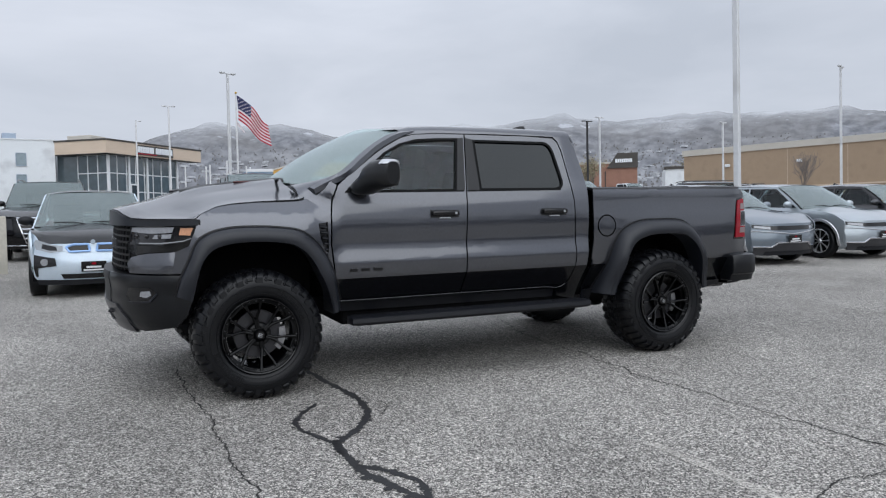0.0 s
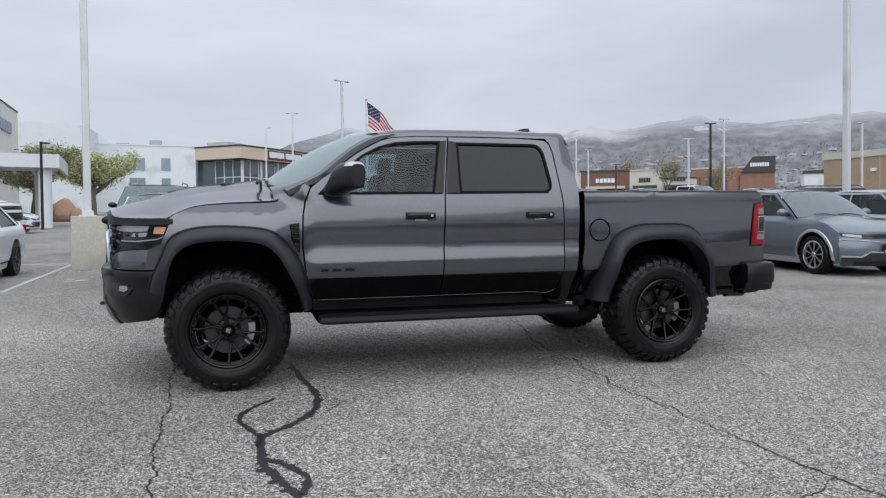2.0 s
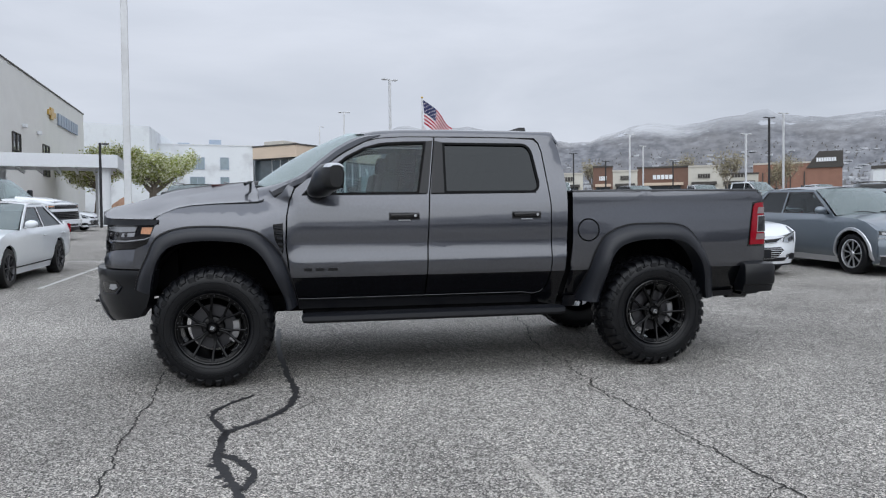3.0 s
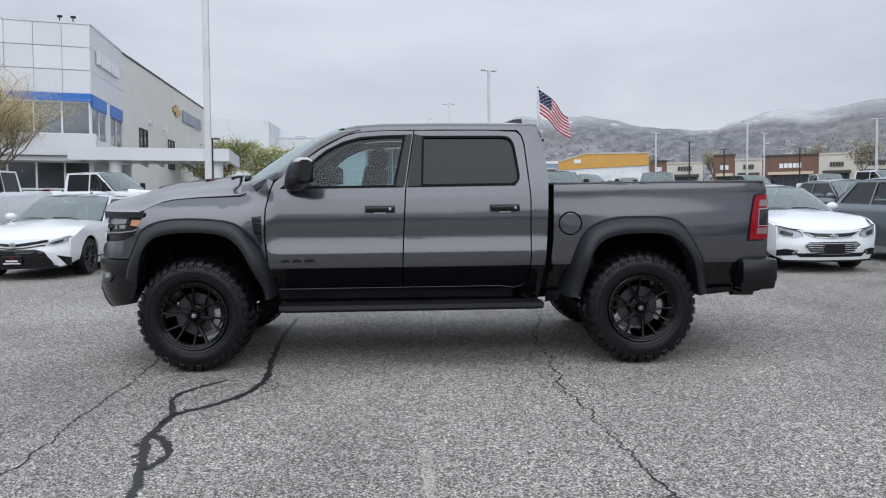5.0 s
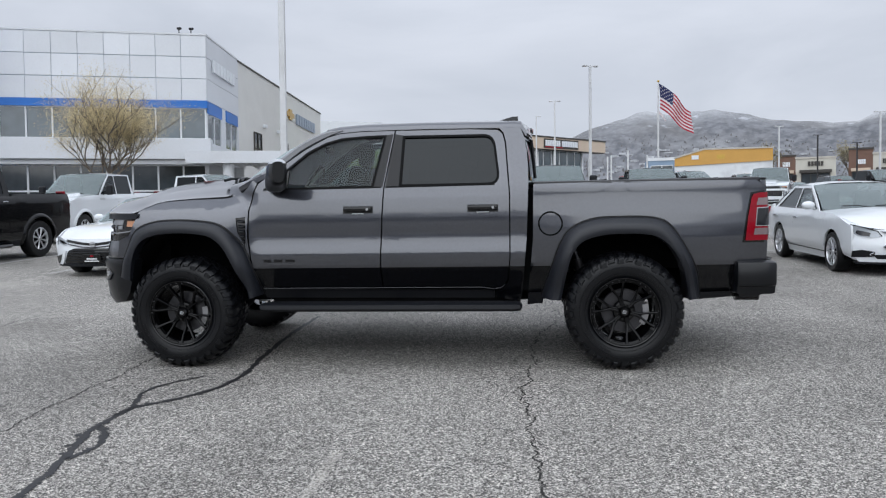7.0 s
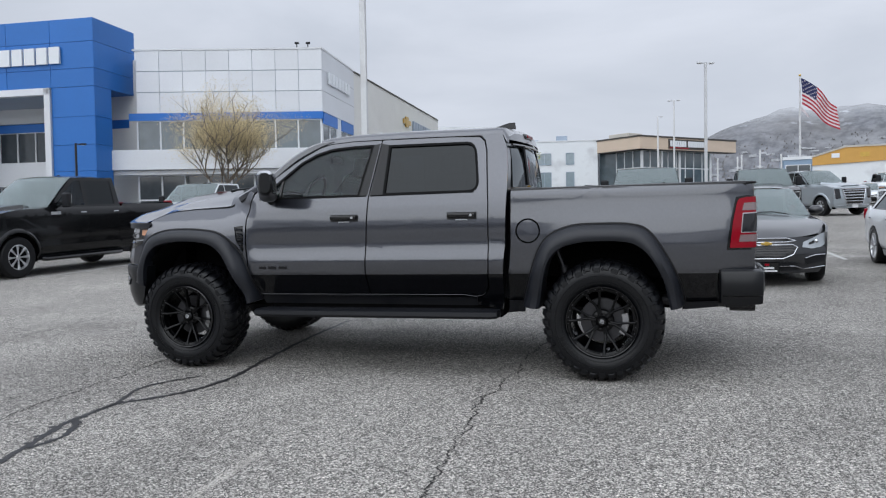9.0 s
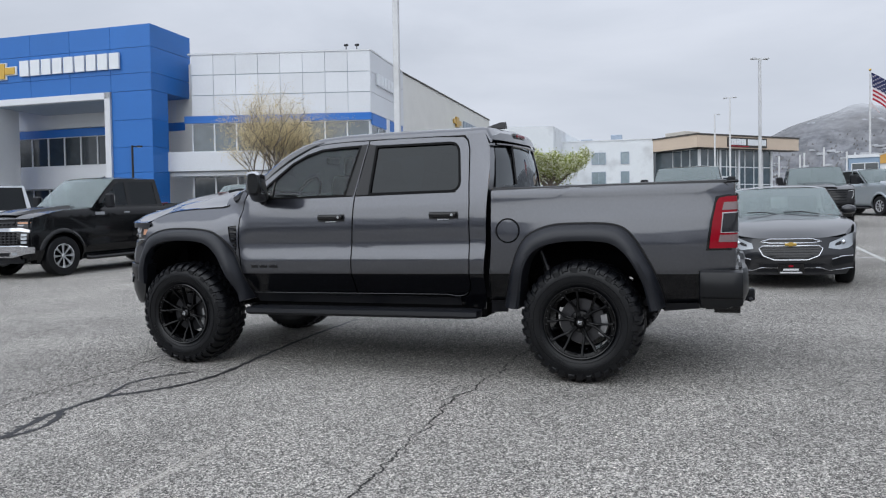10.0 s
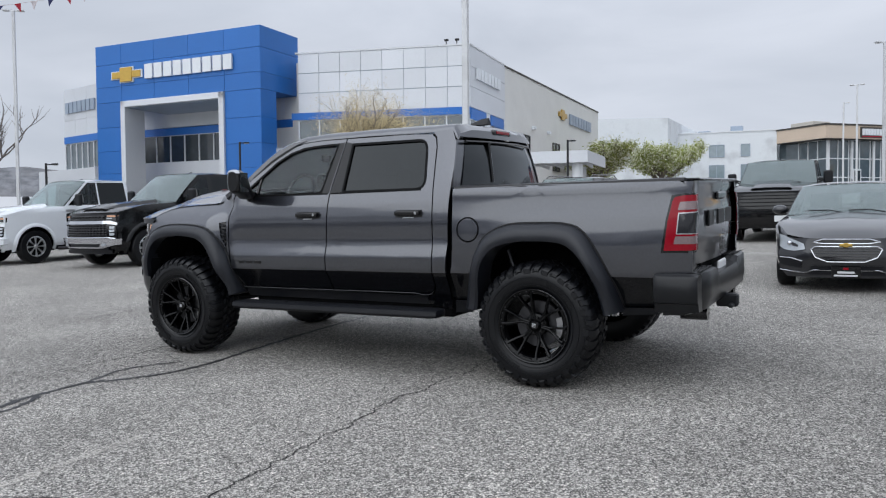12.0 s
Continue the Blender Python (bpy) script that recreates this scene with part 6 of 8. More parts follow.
    for i in range(9):
        for j in range(3):
            add_box(bm, (2.90 + 0.045 * j, s * (0.53 + 0.05 * i), 0.874), (0.024, 0.028, 0.008), 0.003)
    part("step_pad", bm, BADGE, bumper, "studded step pad")
bm = bmesh.new()
add_box(bm, (3.03, 0, 0.56), (0.16, 0.10, 0.10), 0.012)
add_box(bm, (3.07, 0, 0.53), (0.04, 0.30, 0.03), 0.01)
part("tow_hitch", bm, BLACK_PLASTIC, truck, "black tow hitch receiver")
part("rear_valance", box((2.72, 0, 0.64), (0.28, 1.56, 0.14), 0.03), DARK_VOID, truck)


# wheels
def build_offroad_wheel():
    """One wheel about the y axis at the origin, outer face towards -y."""
    hub = empty("wheel", Matrix.Identity(4))

    def polar(r, a, y):
        return Vector((r * math.cos(a), y, r * math.sin(a)))

    bm = bmesh.new()
    add_lathe(bm, [(0.264, -0.008), (0.276, -0.024), (0.300, -0.038), (0.340, -0.047), (0.375, -0.046), (0.405, -0.036), (0.430, -0.016), (0.444, 0.014), (0.450, 0.06), (0.452, 0.16), (0.450, 0.25), (0.442, 0.30), (0.42, 0.335), (0.35, 0.352), (0.264, 0.33)], (0, 0, 0), 72)
    tyre = part("tyre", bm, RUBBER, hub, "knobbly all-terrain tyre", 40)
    bm = bmesh.new()
    add_lathe(bm, [(0.352, -0.0475), (0.3535, -0.0515), (0.357, -0.0515), (0.3585, -0.0472)], (0, 0, 0), 72)
    add_lathe(bm, [(0.302, -0.0390), (0.3035, -0.0435), (0.308, -0.0445), (0.3095, -0.0405)], (0, 0, 0), 72)
    part("sidewall_rib", bm, RUBBER, tyre)
    bm = bmesh.new()
    n = 37

    def lug(way, wide, rise):
        """A block along (radius, y, angle) stations, standing proud of the casing by rise."""
        rows = []
        for i, (r, y, a) in enumerate(way):
            r0, y0 = way[max(i - 1, 0)][:2]
            r1, y1 = way[min(i + 1, len(way) - 1)][:2]
            t = Vector((r1 - r0, y1 - y0)).normalized()
            nr, ny = (t.y, -t.x) if t.y > 0 or (abs(t.y) < 1e-6 and t.x < 0) else (-t.y, t.x)
            if nr < 0 and abs(nr) > 0.05:
                nr, ny = -nr, -ny
            if abs(nr) <= 0.05 and ny > 0:
                nr, ny = -nr, -ny
            h = rise * (0.35 if i in (0, len(way) - 1) else 1.0)
            d = wide / 2 / r
            rows.append([polar(r - nr * 0.006, a - d, y - ny * 0.006), polar(r + nr * h, a - d * 0.82, y + ny * h), polar(r + nr * h, a + d * 0.82, y + ny * h), polar(r - nr * 0.006, a + d, y - ny * 0.006)])
        add_grid(bm, rows, close_v=True, cap=True)

    for k in range(n):
        a = 2 * math.pi * k / n
        s = 2 * math.pi / n
        # shoulder blocks run over the tread's edge and down the sidewall, long and short in turn
        long_ = 0.383 if k % 2 else 0.402
        lug([(0.450, 0.088, a + 0.22 * s), (0.450, 0.055, a + 0.12 * s), (0.445, 0.014, a), (0.431, -0.015, a - 0.02 * s), (0.413, -0.031, a + 0.10 * s), (long_, -0.042, a + 0.12 * s)], 0.050 if k % 2 else 0.043, 0.015)
        lug([(0.418, -0.027, a + 0.47 * s), (0.403, -0.037, a + 0.55 * s), (0.386 if k % 2 else 0.394, -0.044, a + 0.44 * s)], 0.012, 0.010)
        # middle blocks, stepped and leaning in turn
        for y, da, lean in ((0.118, 0.45, 0.16), (0.165, 0.02, -0.14), (0.212, 0.50, 0.16)):
            lug([(0.452, y - 0.022, a + da * s - lean * s), (0.452, y, a + da * s), (0.452, y + 0.022, a + da * s + lean * s)], 0.047, 0.014)
        lug([(0.450, 0.240, a - 0.1 * s), (0.447, 0.275, a), (0.436, 0.312, a), (0.420, 0.335, a)], 0.046, 0.013)
    tagged(part("tread_block", bm, RUBBER, tyre, "", 28), kind="stuff")
    bm = bmesh.new()
    for base in (0.62, 3.75):
        for k in range(8):
            a = base + k * 0.115
            w = 0.014 if k % 3 else 0.019
            for r, d, hr, hw_ in ((0.333, 0.0, 0.016, 0.0035), (0.333, w / 0.333, 0.016, 0.0035), (0.347 if k % 2 else 0.320, w / 0.666, 0.0030, w / 2)):
                m = Matrix.Rotation(-a - d, 4, "Y") @ Matrix.Translation((r, -0.0475, 0)) @ Matrix.Diagonal((hr * 2, 0.006, hw_ * 2, 1))
                bmesh.ops.create_cube(bm, size=1, matrix=m)
    tagged(part("sidewall_lettering", bm, RUBBER, tyre, "raised black sidewall marks"), kind="stuff")
    # rim: outer ring with bolts, deep barrel and six forked spokes
    bm = bmesh.new()
    add_lathe(bm, [(0.290, -0.022), (0.292, -0.034), (0.286, -0.040), (0.279, -0.038), (0.276, -0.030), (0.262, -0.026), (0.252, -0.022), (0.248, -0.010), (0.246, 0.03), (0.236, 0.10), (0.232, 0.26)], (0, 0, 0), 72)
    rim = part("rim", bm, RIM_BLACK, hub, "gloss black forked-spoke alloy rim")
    bm = bmesh.new()
    add_lathe(bm, [(0.2915, -0.037), (0.287, -0.0415), (0.281, -0.0395)], (0, 0, 0), 72)
    part("rim_lip", bm, GLOSS_BLACK, rim)
    for k in range(6):
        a = 2 * math.pi * k / 6
        bm = bmesh.new()
        for d in (-1, 1):
            rows = []
            for p, w, h in ((polar(0.050, a + d * 0.16, 0.028), 0.013, 0.035), (polar(0.090, a + d * 0.080, 0.030), 0.0115, 0.034), (polar(0.122, a + d * 0.082, 0.026), 0.0115, 0.032), (polar(0.152, a + d * 0.135, 0.016), 0.0105, 0.031), (polar(0.185, a + d * 0.190, 0.002), 0.0100, 0.030), (polar(0.225, a + d * 0.215, -0.013), 0.0110, 0.026), (polar(0.262, a + d * 0.222, -0.024), 0.0150, 0.022)):
                t = Vector((-p.z, 0, p.x)).normalized()
                rows.append([p + t * w, p + t * w * 0.72 + Vector((0, -0.010, 0)), p + t * w * 0.30 + Vector((0, -0.013, 0)), p - t * w * 0.30 + Vector((0, -0.013, 0)), p - t * w * 0.72 + Vector((0, -0.010, 0)), p - t * w, p - t * w * 0.8 + Vector((0, h, 0)), p + t * w * 0.8 + Vector((0, h, 0))])
            add_grid(bm, rows, close_v=True, cap=True)
        rows = [[polar(r, a + e, y) for e, y in ((-sp, y0 + 0.012), (-sp * 0.8, y0), (sp * 0.8, y0), (sp, y0 + 0.012))] for r, sp, y0 in ((0.050, 0.22, 0.030), (0.095, 0.14, 0.034), (0.128, 0.10, 0.034), (0.134, 0.09, 0.05))]
        add_grid(bm, rows)
        part("spoke", bm, RIM_BLACK, rim, "", 24)
        # raised pad on the ring between the forks
        rows = [[polar(r, a + math.pi / 6 + e, y) for r, y in ((0.276, -0.028), (0.273, -0.036), (0.258, -0.033), (0.254, -0.020))] for e in (-0.17, -0.155, 0.0, 0.155, 0.17)]
        bm = bmesh.new()
        add_grid(bm, rows)
        part("ring_pad", bm, RIM_BLACK, rim)
        for e in (-0.10, 0.10, math.pi / 6 - 0.23, math.pi / 6 + 0.23):
            q = polar(0.2695, a + e, -0.026)
            part("rim_bolt", cyl(q, q + Vector((0, -0.009, 0)), 0.0048, n=6), DARK_ALLOY, rim)
        q = polar(0.062, a + math.pi / 6, 0.03)
        part("wheel_nut", cyl(q, q + Vector((0, -0.022, 0)), 0.010, n=6), GLOSS_BLACK, rim)
    bm = bmesh.new()
    add_lathe(bm, [(0.0, 0.012), (0.040, 0.012), (0.046, 0.024), (0.085, 0.032), (0.095, 0.06)], (0, 0, 0), 32)
    part("hub_plate", bm, RIM_BLACK, rim)
    bm = bmesh.new()
    add_lathe(bm, [(0.0, -0.010), (0.030, -0.008), (0.038, 0.002), (0.040, 0.02)], (0, 0, 0), 24)
    cap = part("hub_cap", bm, GLOSS_BLACK, rim)
    bm = bmesh.new()
    for z in (-0.011, 0.0, 0.011):
        add_box(bm, (0.002, -0.012, z), (0.026, 0.004, 0.005), 0.001)
    add_box(bm, (-0.013, -0.012, 0.0), (0.006, 0.004, 0.028), 0.001)
    part("hub_emblem", bm, ALLOY, cap, "small silver hub emblem")
    for ob in (rim, *rim.children_recursive):
        ob.data.transform(Matrix.Diagonal((0.945, 1, 0.945, 1)))
    bm = bmesh.new()
    add_lathe(bm, [(0.06, 0.085), (0.172, 0.085), (0.174, 0.110), (0.06, 0.110)], (0, 0, 0), 40)
    part("brake_disc", bm, DARK_ALLOY, hub, "dark steel brake disc")
    bm = bmesh.new()
    rows = [[Vector((r * math.cos(a), y, r * math.sin(a))) for r, y in ((0.150, 0.062), (0.196, 0.062), (0.200, 0.14), (0.150, 0.14))] for a in [radians(-22 + 9 * j) for j in range(7)]]
    add_grid(bm, rows, close_v=True, cap=True)
    part("brake_caliper", bm, STEEL, hub, "pale steel brake caliper")
    return hub


first = build_offroad_wheel()
spots = [(-1.843, -1, 18), (1.843, -1, 14), (-1.843, 1, 75), (1.843, 1, 20)]
for i, (x, s, spin) in enumerate(spots):
    m = Matrix.Translation((x, s * 1.082, 0.468)) @ Matrix.Rotation(0 if s < 0 else math.pi, 4, "Z") @ Matrix.Rotation(radians(spin), 4, "Y") @ Matrix.Scale(1.012, 4)
    w = first if i == 0 else copy_thing(first, Matrix.Identity(4))
    w.parent = truck
    w.matrix_basis = m

# ---- parked cars ----
def add_face(car, style, front, hw, low, nose, paint):
    """Grille, lamps, intakes and plate of one make of front; y in half widths, z in nose heights."""
    def patch(name, pts, mat, out=0.012, label="", parent=None, sides=(1,), holes=(), depth=0.03):
        obs = []
        for s in sides:
            loops = [[(s * y * hw, z * nose) for y, z in q] for q in (pts, *holes)]
            bm = skin(loops, lambda y, z: front(y, z, out), 0.09, depth, lambda y, z: Vector((1, 0, 0)))
            obs.append(part(name, bm, mat, parent or car, label))
        return obs

    def bar(name, pts, r, mat, out=0.02, parent=None, sides=(1,), label="", close=False):
        for s in sides:
            q = []
            line = list(pts) + ([pts[0]] if close else [])
            for (ya, za), (yb, zb) in zip(line, line[1:]):
                q += [front(s * hw * (ya + (yb - ya) * k / 5), nose * (za + (zb - za) * k / 5), out) for k in range(5)]
            q.append(front(s * hw * line[-1][0], nose * line[-1][1], out))
            part(name, tube(q, r, 6), mat, parent or car, label)

    def plate(z, wide=0.34, mat=GLOSS_BLACK):
        at = front(0, z * nose, 0.035)
        pl = part("dealer_plate", box(at, (0.015, wide, 0.15), 0.006), mat, car, "black dealer plate with pale bars" if mat is GLOSS_BLACK else "")
        ink = PLATE_WHITE if mat is GLOSS_BLACK else BADGE
        part("plate_bar", box(at + Vector((-0.010, 0, -0.008)), (0.004, 0.20, 0.028), 0.001), ink, pl)
        part("plate_bar", box(at + Vector((-0.010, 0, -0.050)), (0.004, 0.28, 0.022), 0.001), ink, pl)
        part("plate_mark", box(at + Vector((-0.010, 0, 0.042)), (0.004, 0.06, 0.03), 0.001), RED_LENS, pl)

    both = (-1, 1)
    lo = low / nose
    if style == "twin":
        up = [(-0.44, 0.93), (-0.30, 0.985), (0.30, 0.985), (0.44, 0.93), (0.30, 0.905), (-0.30, 0.905)]
        dn = [(-0.46, 0.80), (-0.40, 0.85), (0.40, 0.85), (0.46, 0.80), (0.40, 0.66), (0.24, 0.58), (-0.24, 0.58), (-0.40, 0.66)]
        for loop in (up, dn):
            g = patch("grille", loop, GLOSS_BLACK, 0.012)[0]
            bar("grille_frame", loop, 0.0085, CHROME, 0.018, g, label="chrome grille frame", close=True)
        for z in (0.63, 0.68, 0.73, 0.78, 0.82):
            bar("grille_bar", [(-0.42, z), (0.42, z)] if z > 0.7 else [(-0.30, z), (0.30, z)], 0.006, DARK_ALLOY, 0.016, g)
        em = front(0, 0.88 * nose, 0.03)
        bm = box(em, (0.02, 0.15, 0.032), 0.006)
        add_box(bm, em, (0.022, 0.06, 0.055), 0.006)
        part("emblem", bm, GOLD, car, "gold cross-shaped emblem")
        patch("lamp_surround", [(0.50, 0.90), (0.50, 0.98), (0.68, 1.00), (0.84, 1.04), (0.945, 1.05), (0.95, 0.80), (0.60, 0.72)], paint, -0.004, "", None, both, (), 0.06)
        for o in patch("headlight", [(0.54, 0.80), (0.56, 0.90), (0.70, 0.97), (0.84, 1.05), (0.945, 1.09), (0.95, 0.88), (0.84, 0.79), (0.70, 0.765)], CLEAR_LAMP, 0.014, "clear headlight", None, both):
            s = -1 if o.data.vertices[0].co.y < 0 else 1
            patch("lamp_unit", [(s * 0.64, 0.84), (s * 0.64, 0.88), (s * 0.72, 0.93), (s * 0.74, 0.90), (s * 0.72, 0.86)], SMOKE_LENS, 0.020, "", o)
            at = front(s * 0.76 * hw, 0.91 * nose, 0.02)
            bm = bmesh.new()
            bmesh.ops.create_uvsphere(bm, u_segments=10, v_segments=6, radius=0.035, matrix=Matrix.Translation(at))
            part("projector", bm, CHROME, o)
        patch("fog_recess", [(0.60, 0.44), (0.90, 0.50), (0.90, 0.62), (0.74, 0.64), (0.58, 0.58)], BLACK_PLASTIC, 0.008, "", None, both)
        bar("fog_trim", [(0.58, 0.58), (0.74, 0.635), (0.90, 0.64)], 0.007, CHROME, 0.016, None, both)
        patch("lower_intake", [(-0.50, lo + 0.05), (0.50, lo + 0.05), (0.46, 0.50), (-0.46, 0.50)], BLACK_PLASTIC, 0.006)
        bar("chin_trim", [(0.16, 0.42), (0.42, 0.42), (0.56, 0.36), (0.90, 0.40)], 0.007, CHROME, 0.016, None, both)
        plate(0.40)
    elif style == "slim":
        up = [(-0.54, 0.965), (-0.30, 0.93), (0.0, 0.915), (0.30, 0.93), (0.54, 0.965), (0.34, 0.84), (0.0, 0.815), (-0.34, 0.84)]
        dn = [(-0.52, 0.64), (-0.44, 0.73), (0.44, 0.73), (0.52, 0.64), (0.40, 0.50), (0.24, 0.45), (-0.24, 0.45), (-0.40, 0.50)]
        for loop in (up, dn):
            g = patch("grille", loop, GLOSS_BLACK, 0.012)[0]
            bar("grille_frame", loop, 0.0075, CHROME, 0.018, g, label="chrome grille frame", close=True)
        for z, w in ((0.50, 0.38), (0.55, 0.42), (0.60, 0.46), (0.65, 0.48), (0.69, 0.46)):
            bar("grille_bar", [(-w, z), (w, z)], 0.0065, ALLOY, 0.017, g)
        em = front(0, 0.865 * nose, 0.03)
        bm = box(em, (0.02, 0.14, 0.026), 0.006)
        add_box(bm, em, (0.022, 0.055, 0.048), 0.006)
        part("emblem", bm, ALLOY, car, "silver cross-shaped emblem")
        part("plate_holder", box(front(0, 0.585 * nose, 0.035), (0.015, 0.34, 0.15), 0.006), BLACK_PLASTIC, car, "empty black plate holder")
        for o in patch("headlight", [(0.53, 0.86), (0.58, 0.965), (0.74, 1.03), (0.88, 1.085), (0.945, 1.10), (0.94, 0.95), (0.84, 0.855), (0.68, 0.825)], CLEAR_LAMP, 0.016, "slim clear headlight", None, both):
            s = -1 if o.data.vertices[0].co.y < 0 else 1
            patch("lamp_unit", [(s * 0.70, 0.855), (s * 0.68, 0.93), (s * 0.86, 0.99), (s * 0.88, 0.92), (s * 0.82, 0.875)], SMOKE_LENS, 0.022, "", o)
        bar("lamp_trim", [(0.53, 0.86), (0.58, 0.965), (0.74, 1.03), (0.88, 1.085), (0.945, 1.10)], 0.007, GLOSS_BLACK, 0.018, None, both)
        patch("fog_recess", [(0.64, 0.42), (0.92, 0.40), (0.92, 0.54), (0.80, 0.57), (0.62, 0.53)], BLACK_PLASTIC, 0.008, "", None, both)
        bar("fog_trim", [(0.64, 0.42), (0.70, 0.47), (0.64, 0.52)], 0.008, CHROME, 0.016, None, both)
        patch("lower_intake", [(-0.58, lo + 0.10), (0.58, lo + 0.10), (0.66, lo + 0.19), (-0.66, lo + 0.19)], BLACK_PLASTIC, 0.010)
        patch("chin", [(-0.86, lo - 0.01), (0.86, lo - 0.01), (0.86, lo + 0.03), (-0.86, lo + 0.03)], BLACK_PLASTIC, 0.008)
    elif style == "sport":
        g = patch("grille", [(-0.68, 0.30), (0.68, 0.30), (0.66, 0.44), (0.54, 0.70), (0.40, 0.76), (-0.40, 0.76), (-0.54, 0.70), (-0.66, 0.44)], GLOSS_BLACK, 0.010, "broad black lower grille")[0]
        for z, wd in ((0.37, 0.66), (0.44, 0.64), (0.51, 0.60), (0.58, 0.57), (0.65, 0.54), (0.71, 0.50)):
            bar("grille_bar", [(-wd, z), (wd, z)], 0.008, BLACK_PLASTIC, 0.014, g)
        bar("grille_slit", [(-0.60, 0.955), (-0.25, 0.885), (0.0, 0.850), (0.25, 0.885), (0.60, 0.955)], 0.026, GLOSS_BLACK, 0.006)
        bar("brow_trim", [(-0.56, 0.86), (-0.25, 0.80), (0.0, 0.775), (0.25, 0.80), (0.56, 0.86)], 0.012, DARK_ALLOY, 0.008)
        part("emblem", cyl(front(0, 0.86 * nose, 0.005), front(0, 0.86 * nose, 0.03), 0.055), ALLOY, car, "oval silver emblem")
        for o in patch("headlight", [(0.54, 0.86), (0.60, 0.94), (0.74, 1.00), (0.90, 1.07), (0.95, 1.06), (0.93, 0.96), (0.82, 0.88), (0.64, 0.835)], CLEAR_LAMP, 0.016, "long wedge-shaped headlight", None, both):
            s = -1 if o.data.vertices[0].co.y < 0 else 1
            patch("lamp_unit", [(s * 0.60, 0.875), (s * 0.66, 0.93), (s * 0.84, 0.985), (s * 0.82, 0.92), (s * 0.68, 0.865)], SMOKE_LENS, 0.022, "", o)
        patch("side_vent", [(0.74, 0.60), (0.935, 0.54), (0.925, 0.34), (0.86, 0.36)], GLOSS_BLACK, 0.012, "black triangular bumper vent", None, both)
        patch("bumper_fang", [(0.60, 0.70), (0.68, 0.66), (0.72, 0.52), (0.86, 0.33), (0.76, 0.31), (0.68, 0.42)], paint, 0.030, "painted bumper blade beside the grille", None, both)
        patch("chin", [(-0.84, lo), (0.84, lo), (0.86, lo + 0.07), (-0.86, lo + 0.07)], BLACK_PLASTIC, 0.03)
        plate(0.50)
    elif style == "strip":
        st = patch("grille", [(-0.90, 0.90), (-0.5, 0.845), (0.5, 0.845), (0.90, 0.90), (0.90, 0.98), (0.5, 0.945), (-0.5, 0.945), (-0.90, 0.98)], GLOSS_BLACK, 0.012, "slim black grille strip")[0]
        patch("headlight", [(0.56, 0.862), (0.86, 0.905), (0.86, 0.955), (0.56, 0.93)], LAMP_SILVER, 0.016, "", st, both)
        bar("crease_trim", [(-0.92, 0.83), (-0.4, 0.79), (0.0, 0.745), (0.4, 0.79), (0.92, 0.83)], 0.011, ALLOY, 0.010)
        patch("chin", [(-0.86, lo), (0.86, lo), (0.88, 0.46), (0.56, 0.44), (0.46, 0.56), (-0.46, 0.56), (-0.56, 0.44), (-0.88, 0.46)], DARK_ALLOY, 0.006)
        bar("chin_trim", [(-0.90, 0.45), (-0.56, 0.44), (-0.44, 0.545), (0.44, 0.545), (0.56, 0.44), (0.90, 0.45)], 0.020, CHROME, 0.014, label="silver trim along the lower bumper")
        patch("lower_intake", [(-0.7, lo), (0.7, lo), (0.66, lo + 0.10), (-0.66, lo + 0.10)], BLACK_PLASTIC, 0.02)
        plate(0.64)
    elif style == "kidney":
        for s in both:
            k = [(s * 0.05, 0.86), (s * 0.07, 0.985), (s * 0.30, 0.985), (s * 0.41, 0.94), (s * 0.36, 0.855)]
            g = patch("kidney_grille", k, GLOSS_BLACK, 0.014, "closed grille with a blue rim")[0]
            bar("grille_rim", k, 0.017, ICE_TRIM, 0.02, g, close=True)
        for o in patch("headlight", [(0.46, 0.87), (0.46, 0.96), (0.62, 0.99), (0.86, 1.08), (0.90, 1.02), (0.86, 0.90), (0.64, 0.84)], CLEAR_LAMP, 0.014, "clear headlight", None, both):
            s = -1 if o.data.vertices[0].co.y < 0 else 1
            patch("lamp_unit", [(s * 0.54, 0.88), (s * 0.56, 0.95), (s * 0.76, 1.0), (s * 0.78, 0.92), (s * 0.66, 0.88)], SMOKE_LENS, 0.020, "", o)
        for o in patch("fog_recess", [(0.56, 0.60), (0.58, 0.74), (0.90, 0.80), (0.91, 0.56), (0.88, 0.40), (0.84, 0.40), (0.84, 0.56)], GLOSS_BLACK, 0.010, "black fog-lamp surround", None, both):
            s = -1 if o.data.vertices[0].co.y < 0 else 1
            at = front(s * 0.74 * hw, 0.67 * nose, 0.012)
            part("fog_lamp", cyl(at, at - Vector((0.025, 0, 0)), 0.052, n=16), LAMP_SILVER, o)
        part("emblem", cyl(front(0, 1.02 * nose, 0.0), front(0, 1.03 * nose, 0.03), 0.034), STEELBLUE_PAINT, car, "round emblem")
        patch("lower_intake", [(-0.46, 0.36), (0.46, 0.36), (0.50, 0.45), (-0.50, 0.45)], GLOSS_BLACK, 0.012)
        patch("chin", [(-0.84, lo), (0.84, lo), (0.87, lo + 0.09), (-0.87, lo + 0.09)], BLACK_PLASTIC, 0.02)
        plate(0.58)
    elif style == "heavy":
        black = paint is BLACK_PAINT
        bright_ = CHROME if black else paint
        g = patch("grille", [(-0.70, 0.575), (0.70, 0.575), (0.74, 0.79), (-0.74, 0.79)], GLOSS_BLACK, 0.004, "deep black mesh grille")[0]
        for z in (0.61, 0.655, 0.70, 0.745):
            bar("grille_bar", [(-0.70, z), (0.70, z)], 0.012, DARK_ALLOY, 0.018, g)
